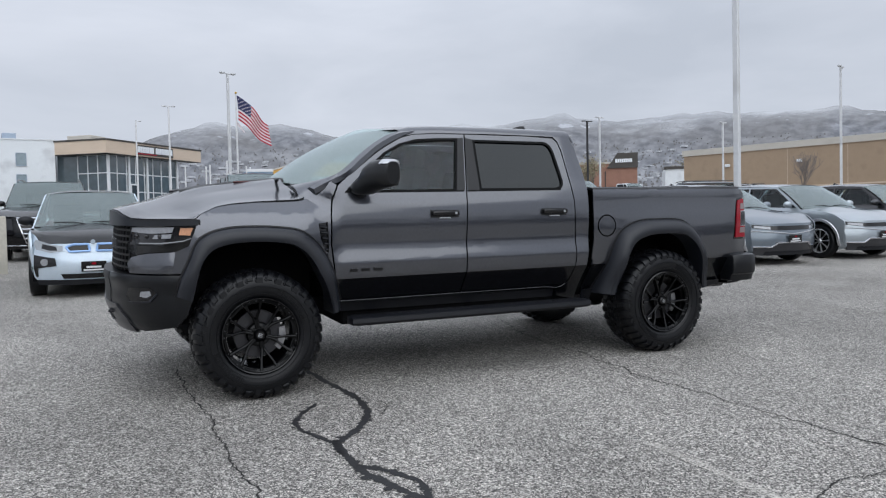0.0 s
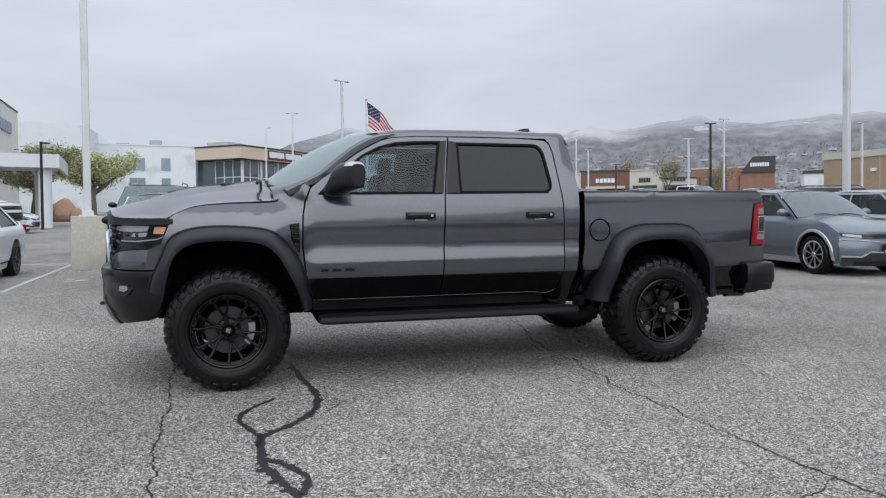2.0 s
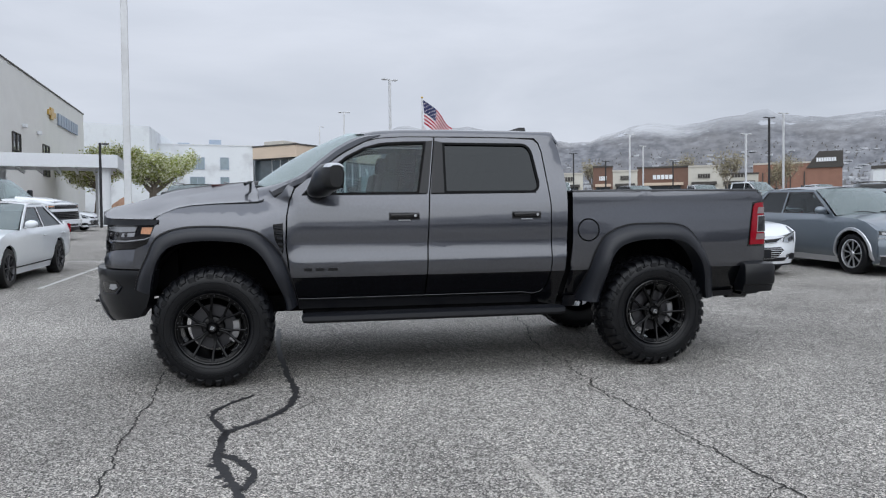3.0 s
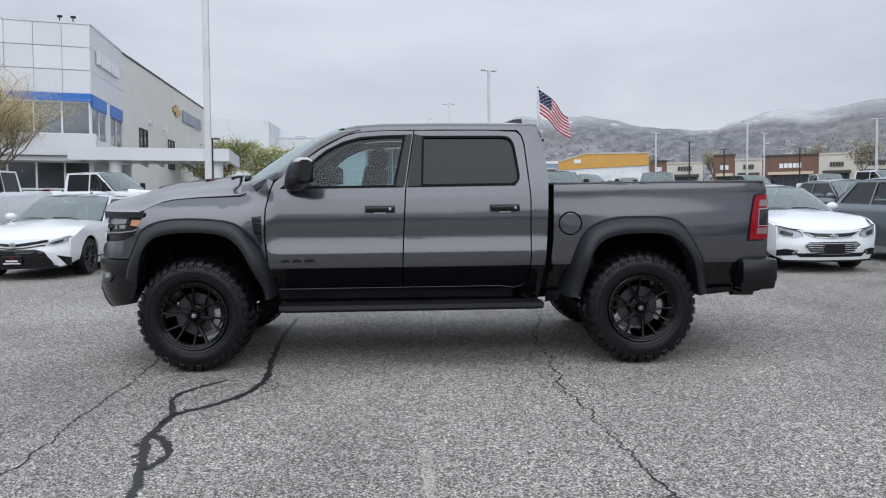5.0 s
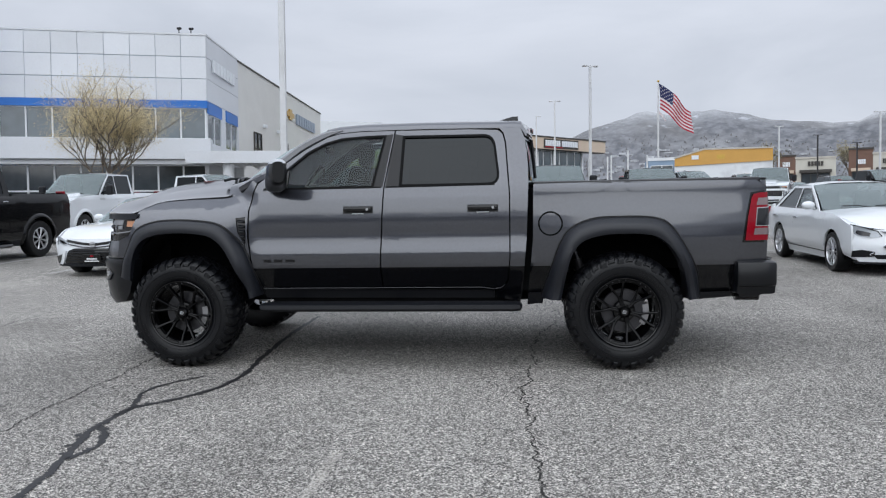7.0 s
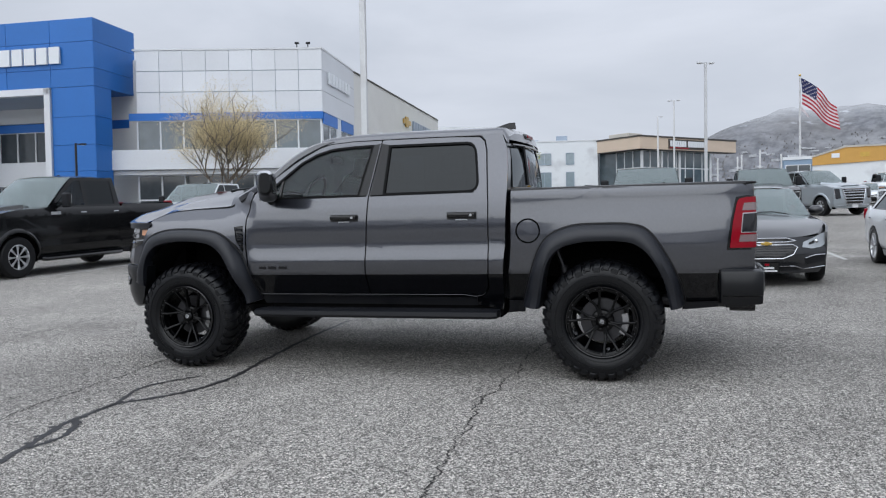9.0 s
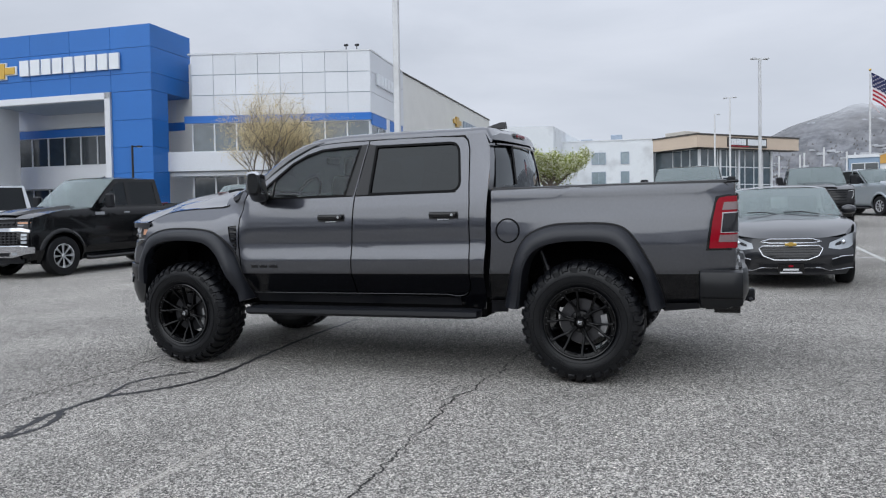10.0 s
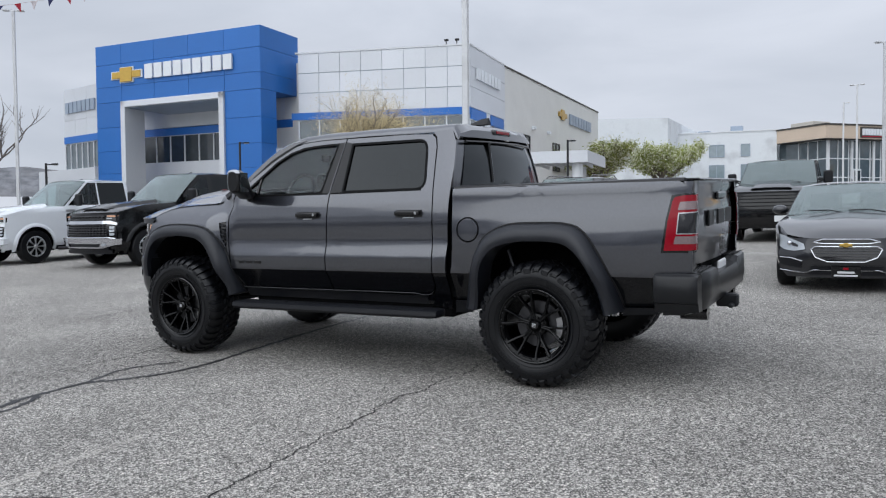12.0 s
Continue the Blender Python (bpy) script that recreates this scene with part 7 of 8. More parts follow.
        for k in range(-6, 7):
            for z in (0.595, 0.632, 0.678, 0.722, 0.768):
                at = front(k * 0.105 * hw, z * nose, 0.016)
                part("grille_cell", box(at, (0.03, 0.05, 0.030), 0.006), BADGE, g)
        patch("grille_crossbar", [(-0.95, 0.775), (-0.74, 0.800), (0.74, 0.800), (0.95, 0.775), (0.96, 0.815), (0.80, 0.855), (-0.80, 0.855), (-0.96, 0.815)], bright_, 0.045, "broad bright crossbar")
        up = patch("upper_grille", [(-0.66, 0.868), (0.66, 0.868), (0.62, 0.965), (-0.62, 0.965)], GLOSS_BLACK, 0.010, "upper black grille")[0]
        for z in (0.895, 0.935):
            bar("grille_bar", [(-0.62, z), (0.62, z)], 0.010, DARK_ALLOY, 0.022, up)
        for k in range(-5, 6):
            part("grille_cell", box(front(k * 0.115 * hw, 0.915 * nose, 0.022), (0.03, 0.055, 0.030), 0.006), BADGE, up)
        for o in patch("headlight", [(0.68, 0.875), (0.84, 0.870), (0.955, 0.855), (0.965, 0.955), (0.84, 0.965), (0.66, 0.955)], SMOKE_LENS, 0.022, "slim upper headlight with amber end", None, both):
            s = -1 if o.data.vertices[0].co.y < 0 else 1
            patch("reflector", [(s * 0.69, 0.885), (s * 0.82, 0.882), (s * 0.82, 0.905), (s * 0.69, 0.905)], LAMP_SILVER, 0.028, "", o)
            patch("marker", [(s * 0.70, 0.925), (s * 0.95, 0.915), (s * 0.955, 0.945), (s * 0.70, 0.948)], AMBER, 0.030, "amber turn strip", o)
        for o in patch("lower_lamp_bay", [(0.745, 0.575), (0.90, 0.575), (0.925, 0.765), (0.76, 0.79)], GLOSS_BLACK, 0.016, "stacked lamp bay", None, both):
            s = -1 if o.data.vertices[0].co.y < 0 else 1
            for z in (0.595, 0.655, 0.715):
                patch("lower_lamp", [(s * 0.775, z), (s * 0.885, z), (s * 0.89, z + 0.042), (s * 0.775, z + 0.042)], CLEAR_LAMP, 0.026, "", o)
        steel = CHROME if black else WHITE_PAINT
        bar_ = patch("bumper_bar", [(-0.97, 0.43), (-0.62, 0.37), (0.62, 0.37), (0.97, 0.43), (0.985, 0.535), (0.80, 0.555), (-0.80, 0.555), (-0.985, 0.535)], steel, 0.10, "broad bright steel front bumper", None, (1,), ([(-0.56, 0.395), (0.56, 0.395), (0.60, 0.452), (-0.60, 0.452)],), 0.16)[0]
        bar("bumper_roll", [(-0.97, 0.535), (-0.80, 0.552), (0.80, 0.552), (0.97, 0.535)], 0.022, steel, 0.095, bar_)
        patch("lower_intake", [(-0.72, 0.30), (0.72, 0.30), (0.76, 0.47), (-0.76, 0.47)], BLACK_PLASTIC, 0.055)
        patch("fog_lamp", [(0.64, 0.405), (0.74, 0.415), (0.74, 0.455), (0.64, 0.450)], CLEAR_LAMP, 0.110, "clear fog lamp", bar_, both)
        patch("chin", [(-0.80, 0.27), (0.80, 0.27), (0.82, 0.335), (-0.82, 0.335)], BLACK_PLASTIC, 0.07)
    elif style == "dark":
        g = patch("grille", [(-0.72, 0.52), (0.72, 0.52), (0.80, 0.70), (0.78, 0.96), (-0.78, 0.96), (-0.80, 0.70)], GLOSS_BLACK, 0.012, "tall black slatted grille")[0]
        for z in (0.58, 0.65, 0.72, 0.79, 0.86, 0.92):
            bar("grille_bar", [(-0.70, z), (0.70, z)], 0.012, BADGE, 0.03, g)
        patch("headlight", [(0.74, 0.78), (0.90, 0.76), (0.925, 0.97), (0.74, 0.95)], SMOKE_LENS, 0.016, "dark headlight", None, both)
        bar("light_strip", [(0.76, 0.95), (0.91, 0.96), (0.905, 0.82), (0.86, 0.76)], 0.008, PLATE_WHITE, 0.024, None, both)
        patch("bumper_bar", [(-0.90, 0.36), (0.90, 0.36), (0.92, 0.50), (-0.92, 0.50)], GLOSS_BLACK, 0.07, "", None, (1,), (), 0.1)
        part("number_plate", box(front(-0.25 * hw, 0.47 * nose, 0.085), (0.012, 0.30, 0.15), 0.004), PLATE_WHITE, car, "pale number plate")
    elif style == "slats":
        g = patch("grille", [(-0.40, 0.42), (0.40, 0.42), (0.58, 0.96), (-0.58, 0.96)], GLOSS_BLACK, 0.012, "tall chrome slatted grille")[0]
        bar("grille_frame", [(-0.40, 0.42), (0.40, 0.42), (0.58, 0.96), (-0.58, 0.96)], 0.028, CHROME, 0.02, g, close=True)
        for z in (0.52, 0.62, 0.72, 0.82, 0.90):
            w = 0.42 + (z - 0.42) * 0.31
            bar("grille_bar", [(-w, z), (w, z)], 0.022, CHROME, 0.024, g)
        patch("headlight", [(0.66, 0.62), (0.86, 0.60), (0.92, 0.97), (0.68, 0.95)], SMOKE_LENS, 0.014, "tall headlight", None, both)
        bar("light_strip", [(0.89, 0.62), (0.90, 0.94)], 0.014, LAMP_SILVER, 0.02, None, both)
        bar("chin_trim", [(-0.80, 0.36), (0.80, 0.36)], 0.014, CHROME, 0.03)
        part("number_plate", box(front(0, 0.34 * nose, 0.05), (0.012, 0.30, 0.15), 0.004), PLATE_WHITE, car, "pale number plate")
    else:
        patch("grille", [(-0.6, 0.55), (0.6, 0.55), (0.62, 0.92), (-0.62, 0.92)], GLOSS_BLACK, 0.012)
        patch("headlight", [(0.66, 0.74), (0.88, 0.76), (0.91, 0.96), (0.66, 0.92)], CLEAR_LAMP, 0.014, "clear headlight", None, both)
        patch("lower_intake", [(-0.6, lo + 0.04), (0.6, lo + 0.04), (0.6, 0.48), (-0.6, 0.48)], BLACK_PLASTIC, 0.012)


ICE_TRIM = material("pale_blue_trim", (0.30, 0.48, 0.80), 0.3, 0.2, 100, 0.08)


def build_car(name, label, paint, length, width, height, base, wheel, nose, hood, belt, deck, screen, top, tail_top, tail, front_hang, kind="sedan", trim=BLACK_PLASTIC,
              roof_mat=None, hood_mat=None, spokes=10, rim_mat=ALLOY, bright=None, group="", low=0.20, rails=False, round_front=0.20,
              category="car", glass_side=None, bumper_mat=None, arch=None, front_style="bar", fender=0.0):
    """A car, nose towards -x, standing on its wheels at the origin. x places are measured from the middle; heights from the ground.
    nose, hood, belt, deck: heights of the front edge, cowl, window sill and tail; screen, top: foot and head of the windscreen; tail_top, tail: head and foot of the rear screen."""
    car = empty(name, Matrix.Identity(4), label, category, group)
    x0, x1, hw = -length / 2, length / 2, width / 2
    xf = x0 + front_hang
    xr = xf + base
    arch = arch or wheel + 0.05
    roof_mat, hood_mat, bumper_mat = roof_mat or paint, hood_mat or paint, bumper_mat or paint
    glass_side = glass_side or TINT_REAR
    pick = kind == "pickup"

    def w(x, z):
        f = max(0.0, (-x - (length / 2 - 0.75)) / 0.75)
        r = max(0.0, (x - (length / 2 - 0.7)) / 0.7)
        plan_ = 1 - round_front * 0.8 * f ** 2.4 - (0.03 if pick else 0.13) * r ** 2.4
        if z <= belt:
            k = 0.90 + 0.10 * smoothstep(low, low + 0.22, z) - 0.012 * smoothstep(belt * 0.62, belt * 0.52, z) - 0.05 * smoothstep(belt - 0.10, belt + 0.02, z)
        else:
            k = 0.95 - (0.20 if not pick else 0.13) * (z - belt) / max(height - belt, 0.1)
        return hw * plan_ * k

    def side(x, z, out=0.0):
        return Vector((x, -w(x, z) - out, z))

    def arc(cx):
        return [(cx + arch * math.cos(a), wheel + arch * math.sin(a)) for a in [math.pi * (1 + 0.12) - k * math.pi * 1.24 / 12 for k in range(13)]]

    xs = x0 + 1.3 * round_front
    bottom = [(xs + 0.03, low + 0.04)] + [p for p in arc(xf) if p[1] > low] + [p for p in arc(xr) if p[1] > low] + [(x1 - 0.08, low + 0.10), (x1 - 0.01, deck * 0.6), (x1 - 0.03, deck - 0.03)]
    crest = curve_through([(xs + 0.02, 0, nose + fender), ((x0 + screen) / 2, 0, nose + (hood - nose) * 0.72), (screen + 0.12, 0, max(hood - 0.01, belt - 0.02))], 8)
    upper = [(tail, deck), (tail - 0.05, belt + 0.01)] if not pick else [(tail + 0.02, deck), (tail - 0.02, belt)]
    outline = bottom + upper + [(screen + 0.35, belt)] + [(p.x, p.z) for p in reversed(crest)] + [(xs, nose - 0.06)]
    both_sides("body_side", skin([outline], side, 0.09, 0.03), paint, car)
    both_sides("sill", skin([[(xf + arch, low - 0.02), (xr - arch, low - 0.02), (xr - arch, low + 0.09), (xf + arch, low + 0.09)]], lambda x, z: side(x, z, 0.006), 0.2, 0.03), trim, car)
    # nose
    def front(y, z, out=0.0):
        s = y / hw
        return Vector((x0 + round_front * 1.55 * abs(s) ** 2.6 + 0.06 * smoothstep(nose * 0.6, nose, z) + 0.05 * smoothstep(low + 0.25, low, z) - out, y, z))

    fw = hw * 0.80
    part("front_bumper", skin([[(-fw, low), (fw, low), (hw * 0.91, low + 0.12), (hw * 0.93, nose - 0.10), (hw * 0.90, nose), (-hw * 0.90, nose), (-hw * 0.93, nose - 0.10), (-hw * 0.91, low + 0.12)]], front, 0.09, 0.04, lambda y, z: Vector((1, 0, 0))), bumper_mat, car)
    add_face(car, front_style, front, hw, low, nose, paint)
    # hood and cabin skins
    rows = []
    for k in range(9):
        f = k / 8
        row = []
        for j in range(13):
            s = j / 6 - 1
            xa = front(s * hw * 0.80, nose).x
            x = xa + (screen + 0.16 * abs(s) ** 2 - xa) * f
            zz = nose + (hood - nose) * (f ** 0.62)
            edge = float(np.interp(x, [p.x for p in crest], [p.z for p in crest]))
            y = s * (hw * 0.80 * (1 - f) + w(x, edge) * f) if f > 0 else s * hw * 0.80
            y = s * min(w(x, edge) - 0.004, abs(hw * 0.80 + (w(x, edge) - hw * 0.80) * min(1, f * 3)))
            row.append(Vector((x, y, edge + (zz + 0.035 * min(1, f * 3) - edge) * (1 - abs(s) ** 3) + 0.012 * math.cos(s * 4.2) * f * (1 - abs(s)) - (0.012 if k == 0 else 0))))
        rows.append(row)
    bm = bmesh.new()
    add_grid(bm, rows)
    part("hood", bm, hood_mat, car)
    for s in (-1, 1):
        upper_edge = [r[12 if s > 0 else 0] + Vector((0, 0, -0.002)) for r in rows[:5]]
        lower_edge = [front(s * hw * q, nose - 0.015, -0.004) for q in (0.79, 0.86, 0.92)]
        lower_edge += [Vector((q.x, s * (abs(q.y) - 0.004), q.z)) for q in (side(xs + 0.02, nose - 0.03), side(xs + 0.16, nose - 0.02))]
        bm = bmesh.new()
        add_grid(bm, [upper_edge, [a.lerp(b, 0.5) + Vector((-0.006, s * 0.006, 0.004)) for a, b in zip(upper_edge, lower_edge)], lower_edge])
        part("wing_corner", bm, paint, car)
    hs = height - 0.045

    def cabin_w(z, x=0.0):
        return w(max(min(x, x1 - 0.9), x0 + 1.0), z)

    def band(f0, x_a, z_a, x_b, z_b, bow):
        rows_ = []
        for k in range(7):
            f = k / 6
            row_ = []
            for j in range(11):
                s = j / 5 - 1
                x_ = x_a + (x_b - x_a) * f
                z_ = z_a + (z_b - z_a) * f
                row_.append(Vector((x_ + bow * abs(s) ** 2, s * (cabin_w(z_, x_) - 0.025), z_ + 0.03 * math.sin(math.pi * f) + 0.02 * (1 - s * s))))
            rows_.append(row_)
        b_ = bmesh.new()
        add_grid(b_, rows_)
        return b_

    part("windscreen", band(0, screen, hood + 0.005, top, hs, 0.14), CAR_SCREEN, car, "reflecting windscreen with a pale sky sheen painted on")
    part("rear_screen", band(0, tail, (belt if pick else deck) + 0.005, tail_top, hs, -0.10), TINT_REAR, car)
    rows = []
    for k in range(10):
        f = k / 9
        x = top + (tail_top - top) * f
        arch_z = hs + (height - hs) * math.sin(math.pi * min(max(0.15 + 0.75 * f, 0), 1))
        row = []
        for j in range(13):
            s = j / 6 - 1
            bow = 0.14 * s * s * (1 - f) ** 4 - 0.10 * s * s * f ** 4
            row.append(Vector((x + bow, s * (cabin_w(hs, x) + 0.004), arch_z + 0.015 - (0.055 * abs(s) ** 3))))
        rows.append(row)
    bm = bmesh.new()
    add_grid(bm, rows)
    part("roof", bm, roof_mat, car)
    zt = hs - 0.01
    sx, tx = screen + 0.16, top + 0.14
    rx, qx = tail - 0.10, tail_top - 0.10
    frame_loop = [(sx, belt - 0.01), (rx, belt - 0.01), (rx + (qx - rx) * 0.5, belt + (zt - belt) * 0.55), (qx, zt), (tx, zt), (sx + (tx - sx) * 0.5, belt + (zt - belt) * 0.53)]
    mid = sx + (rx - sx) * (0.50 if not kind == "hatch" else 0.56)
    lo, hi = belt + 0.035, zt - 0.055

    def at_line(xa, xb, z):
        return xa + (xb - xa) * (z - belt) / (zt - belt)

    w1 = [(at_line(sx, tx, lo) + 0.10, lo), (mid - 0.04, lo), (mid - 0.03, hi), (at_line(sx, tx, hi) + 0.09, hi)]
    w2 = [(mid + 0.04, lo), (at_line(rx, qx, lo) - 0.16, lo), (at_line(rx, qx, hi) - 0.10, hi), (mid + 0.04, hi)]
    holes = [w1, w2]
    both_sides("window_frame", skin([frame_loop] + holes, side, 0.12, 0.02), paint if not pick else paint, car)
    for h in holes:
        both_sides("side_window", skin([shrink(h, -0.01)], lambda x, z: side(x, z, -0.008), 0.15, 0.0), TINT_FRONT if h is w1 else glass_side, car)
        both_sides("window_seal", skin([shrink(h, -0.012), shrink(h, 0.016)], lambda x, z: side(x, z, 0.003), 0.15, 0.012), GLOSS_BLACK, car)
    for xs in (mid, at_line(rx, qx, belt) - 0.12):
        both_sides("door_gap", skin([[(xs - 0.004, low + 0.12), (xs + 0.004, low + 0.12), (xs + 0.004, belt - 0.02), (xs - 0.004, belt - 0.02)]], lambda x, z: side(x, z, 0.001), 0.2, 0.0), DARK_VOID, car)
    for xs in (mid - 0.16, at_line(rx, qx, belt) - 0.22):
        for s in (-1, 1):
            p = side(xs, belt - 0.13)
            part("door_handle", box((p.x, s * (abs(p.y) + 0.018), p.z), (0.17, 0.022, 0.028), 0.008), paint if not bright else bright, car)
    for s in (-1, 1):
        bm = bmesh.new()
        c = Vector((sx + 0.26, s * (w(0, belt) + 0.10), belt + 0.10))
        if pick:
            c += Vector((0.04, s * 0.12, 0.07))
            add_box(bm, c, (0.13, 0.23, 0.34), 0.035)
            add_cyl(bm, (sx + 0.30, s * (w(0, belt) - 0.03), belt + 0.10), c, 0.022, n=8)
        else:
            bmesh.ops.create_uvsphere(bm, u_segments=12, v_segments=8, radius=1, matrix=Matrix.Translation(c) @ Matrix.Diagonal((0.075, 0.115, 0.075, 1)))
        add_cyl(bm, (sx + 0.27, s * (w(0, belt) - 0.03), belt + 0.02), c, 0.025, n=8)
        mirror = part("door_mirror", bm, trim if pick or roof_mat is not paint else paint, car)
        if pick:
            # Flat plate white stands in for the bright reflection in the glass.
            part("mirror_glass", box(c + Vector((0.068, 0, 0.03)), (0.008, 0.17, 0.20), 0.003), PLATE_WHITE, mirror, "mirror glass with its pale reflection painted white")
    # tail
    part("rear_bumper", skin([[(-hw * 0.80, low + 0.06), (hw * 0.80, low + 0.06), (hw * 0.85, deck * 0.6), (hw * 0.80, deck), (-hw * 0.80, deck), (-hw * 0.85, deck * 0.6)]],
                             lambda y, z: Vector((x1 - 0.10 * abs(y / hw) ** 2.6 - 0.06 * smoothstep(deck * 0.6, deck, z), y, z)), 0.12, 0.04, lambda y, z: Vector((-1, 0, 0))), paint, car)
    for s in (-1, 1):
        part("tail_light", box((x1 - 0.10, s * hw * 0.80, deck - 0.16), (0.16, 0.22, 0.20 if not pick else 0.42), 0.03, Euler((0, 0, -s * 0.5)).to_matrix(), 2), RED_LENS, car)
    if pick:
        bm = bmesh.new()
        dome = []
        for f in (0.12, 0.2, 0.4, 0.65, 0.9, 0.98):
            x = front(0, nose).x + (screen - front(0, nose).x) * f
            zz = nose + (hood - nose) * f ** 0.62 + 0.035
            rise = 0.045 * smoothstep(0.10, 0.35, f) + 0.004
            dome.append([Vector((x, y_ * hw, zz + dz)) for y_, dz in ((-0.46, -0.012), (-0.40, rise), (-0.12, rise + 0.012), (0, rise + 0.008), (0.12, rise + 0.012), (0.40, rise), (0.46, -0.012))])
        add_grid(bm, dome, cap=True)
        part("hood_dome", bm, hood_mat, car)
        both_sides("side_badge", skin([[(screen + 0.16, belt - 0.16), (screen + 0.44, belt - 0.16), (screen + 0.44, belt - 0.09), (screen + 0.16, belt - 0.09)]], lambda x, z: side(x, z, 0.006), 0.2, 0.006), ALLOY, car, "bright badge bar")
        both_sides("side_step", tube([(xf + arch + 0.12, -hw * 0.93, low + 0.02), (xf + arch + 0.2, -hw * 0.98, low), (xr - arch - 0.5, -hw * 0.98, low), (xr - arch - 0.4, -hw * 0.93, low + 0.02)], 0.05, 8), GLOSS_BLACK, car)
        for cx in (xf, xr):
            bm = bmesh.new()
            add_grid(bm, [[side(cx + (arch + d) * math.cos(a), wheel + (arch + d) * math.sin(a), o) for d, o in ((-0.01, -0.02), (-0.01, 0.030), (0.03, 0.034), (0.075, 0.012), (0.085, -0.002))] for a in [math.pi * k / 18 for k in range(-1, 20)]])
            both_sides("arch_lip", bm, paint, car)
        bm = bmesh.new()
        add_grid(bm, [[Vector((x, s * (w(x, deck) - 0.01), deck + 0.012)) for s in (-1, -0.94, 0, 0.94, 1)] for x in (tail + 0.02, (tail + x1) / 2, x1 - 0.05)])
        part("bed_cover", bm, VINYL, car)
    else:
        bm = bmesh.new()
        add_grid(bm, [[Vector((x, s * (w(min(x, x1 - 0.2), deck) - 0.006), deck + 0.02 * (1 - s * s) + d)) for s in (-1, -0.6, 0, 0.6, 1)] for x, d in ((tail - 0.02, 0.005), ((tail + x1) / 2, 0.0), (x1 - 0.07, -0.005))])
        part("trunk_lid", bm, paint, car)
    fin = bmesh.new()
    fx0 = tail_top - 0.35 if not pick else top + 0.5
    add_grid(fin, [[Vector((fx0 + a, b * (1 - 0.6 * h), height - 0.012 + h * (0.02 + 0.05 * a / 0.16))) for b, h in ((-0.03, 0), (-0.02, 0.7), (0, 1), (0.02, 0.7), (0.03, 0))] for a in (0, 0.05, 0.11, 0.16)], cap=True)
    part("roof_antenna", fin, GLOSS_BLACK, car)
    for y0 in (-0.55, 0.05):
        part("wiper", tube([(screen - 0.02, y0 * hw, hood + 0.03), (screen + 0.05, (y0 + 0.25) * hw, hood + 0.075), (screen + 0.055, (y0 + 0.55) * hw, hood + 0.07)], 0.009, 5), BLACK_PLASTIC, car)
    if rails:
        for s in (-1, 1):
            part("roof_rail", tube([(top + 0.2, s * (cabin_w(hs) - 0.08), height - 0.01), (top + 0.35, s * (cabin_w(hs) - 0.08), height + 0.05), (tail_top - 0.2, s * (cabin_w(hs) - 0.08), height + 0.05), (tail_top, s * (cabin_w(hs) - 0.08), height - 0.02)], 0.018, 6), GLOSS_BLACK, car)
    # dark inside
    part("underbody", box((0, 0, (low + nose) / 2 - 0.03), (length - 0.9, width * 0.62, nose - low - 0.08)), DARK_VOID, car)
    part("cabin_floor", box(((screen + tail) / 2, 0, belt - 0.12), (tail - screen - 0.1, width * 0.80, 0.08)), DARK_VOID, car)
    for y in (-0.36, 0.36):
        part("seat", box(((screen + tail) / 2 - 0.1, y, belt + 0.12), (0.14, 0.46, 0.42), 0.05, Euler((0, 0.2, 0)).to_matrix(), 2), SEAT, car)
    for s in (-1, 1):
        for cx in (xf, xr):
            bm = bmesh.new()
            rows = [[Vector((cx + (arch + 0.01) * math.cos(a), s * y, wheel + (arch + 0.01) * math.sin(a))) for y in (hw * 0.93, hw * 0.6)] for a in [math.pi * k / 12 for k in range(-1, 14)]]
            add_grid(bm, rows)
            bm.faces.new([bm.verts.new(r[1]) for r in rows])
            part("wheel_well", bm, DARK_VOID, car)
    if trim is not paint and arch > wheel + 0.055:
        for cx in (xf, xr):
            rows = [[side(cx + (arch + d) * math.cos(a), wheel + (arch + d) * math.sin(a), o) for d, o in ((-0.005, 0.0), (0.0, 0.018), (0.045, 0.016), (0.055, 0.0))] for a in [math.pi * k / 16 for k in range(-1, 18)]]
            bm = bmesh.new()
            add_grid(bm, rows)
            both_sides("arch_trim", bm, trim, car)
    # wheels
    hub = empty("wheel", Matrix.Identity(4))
    bm = bmesh.new()
    tw = 0.215 if not pick else 0.27
    rr = wheel * (0.60 if pick else 0.71)
    fat = 1.7 if pick else 1.0
    add_lathe(bm, [(rr * 0.985, 0.0), (wheel * 0.80, -0.014), (wheel * 0.93, -0.008), (wheel * 0.985, 0.02), (wheel, 0.05), (wheel, tw - 0.05), (wheel * 0.97, tw - 0.01), (wheel * 0.7, tw)], (0, 0, 0), 36)
    part("tyre", bm, RUBBER, hub)
    bm = bmesh.new()
    add_lathe(bm, [(rr, -0.004), (rr * 0.96, -0.008), (rr * 0.93, 0.01), (rr * 0.90, 0.08), (rr * 0.2, 0.09)], (0, 0, 0), 36)
    for k in range(spokes):
        a = 2 * math.pi * k / spokes
        rows = []
        for r, sp, y in ((rr * 0.14, 0.20 * fat, 0.012), (rr * 0.55, 0.075 * fat, 0.006), (rr * 0.95, 0.085 * fat, -0.002)):
            rows.append([Vector((r * math.cos(a + d), y + e, r * math.sin(a + d))) for d, e in ((-sp, 0.02), (-sp * 0.6, 0), (sp * 0.6, 0), (sp, 0.02))])
        add_grid(bm, rows)
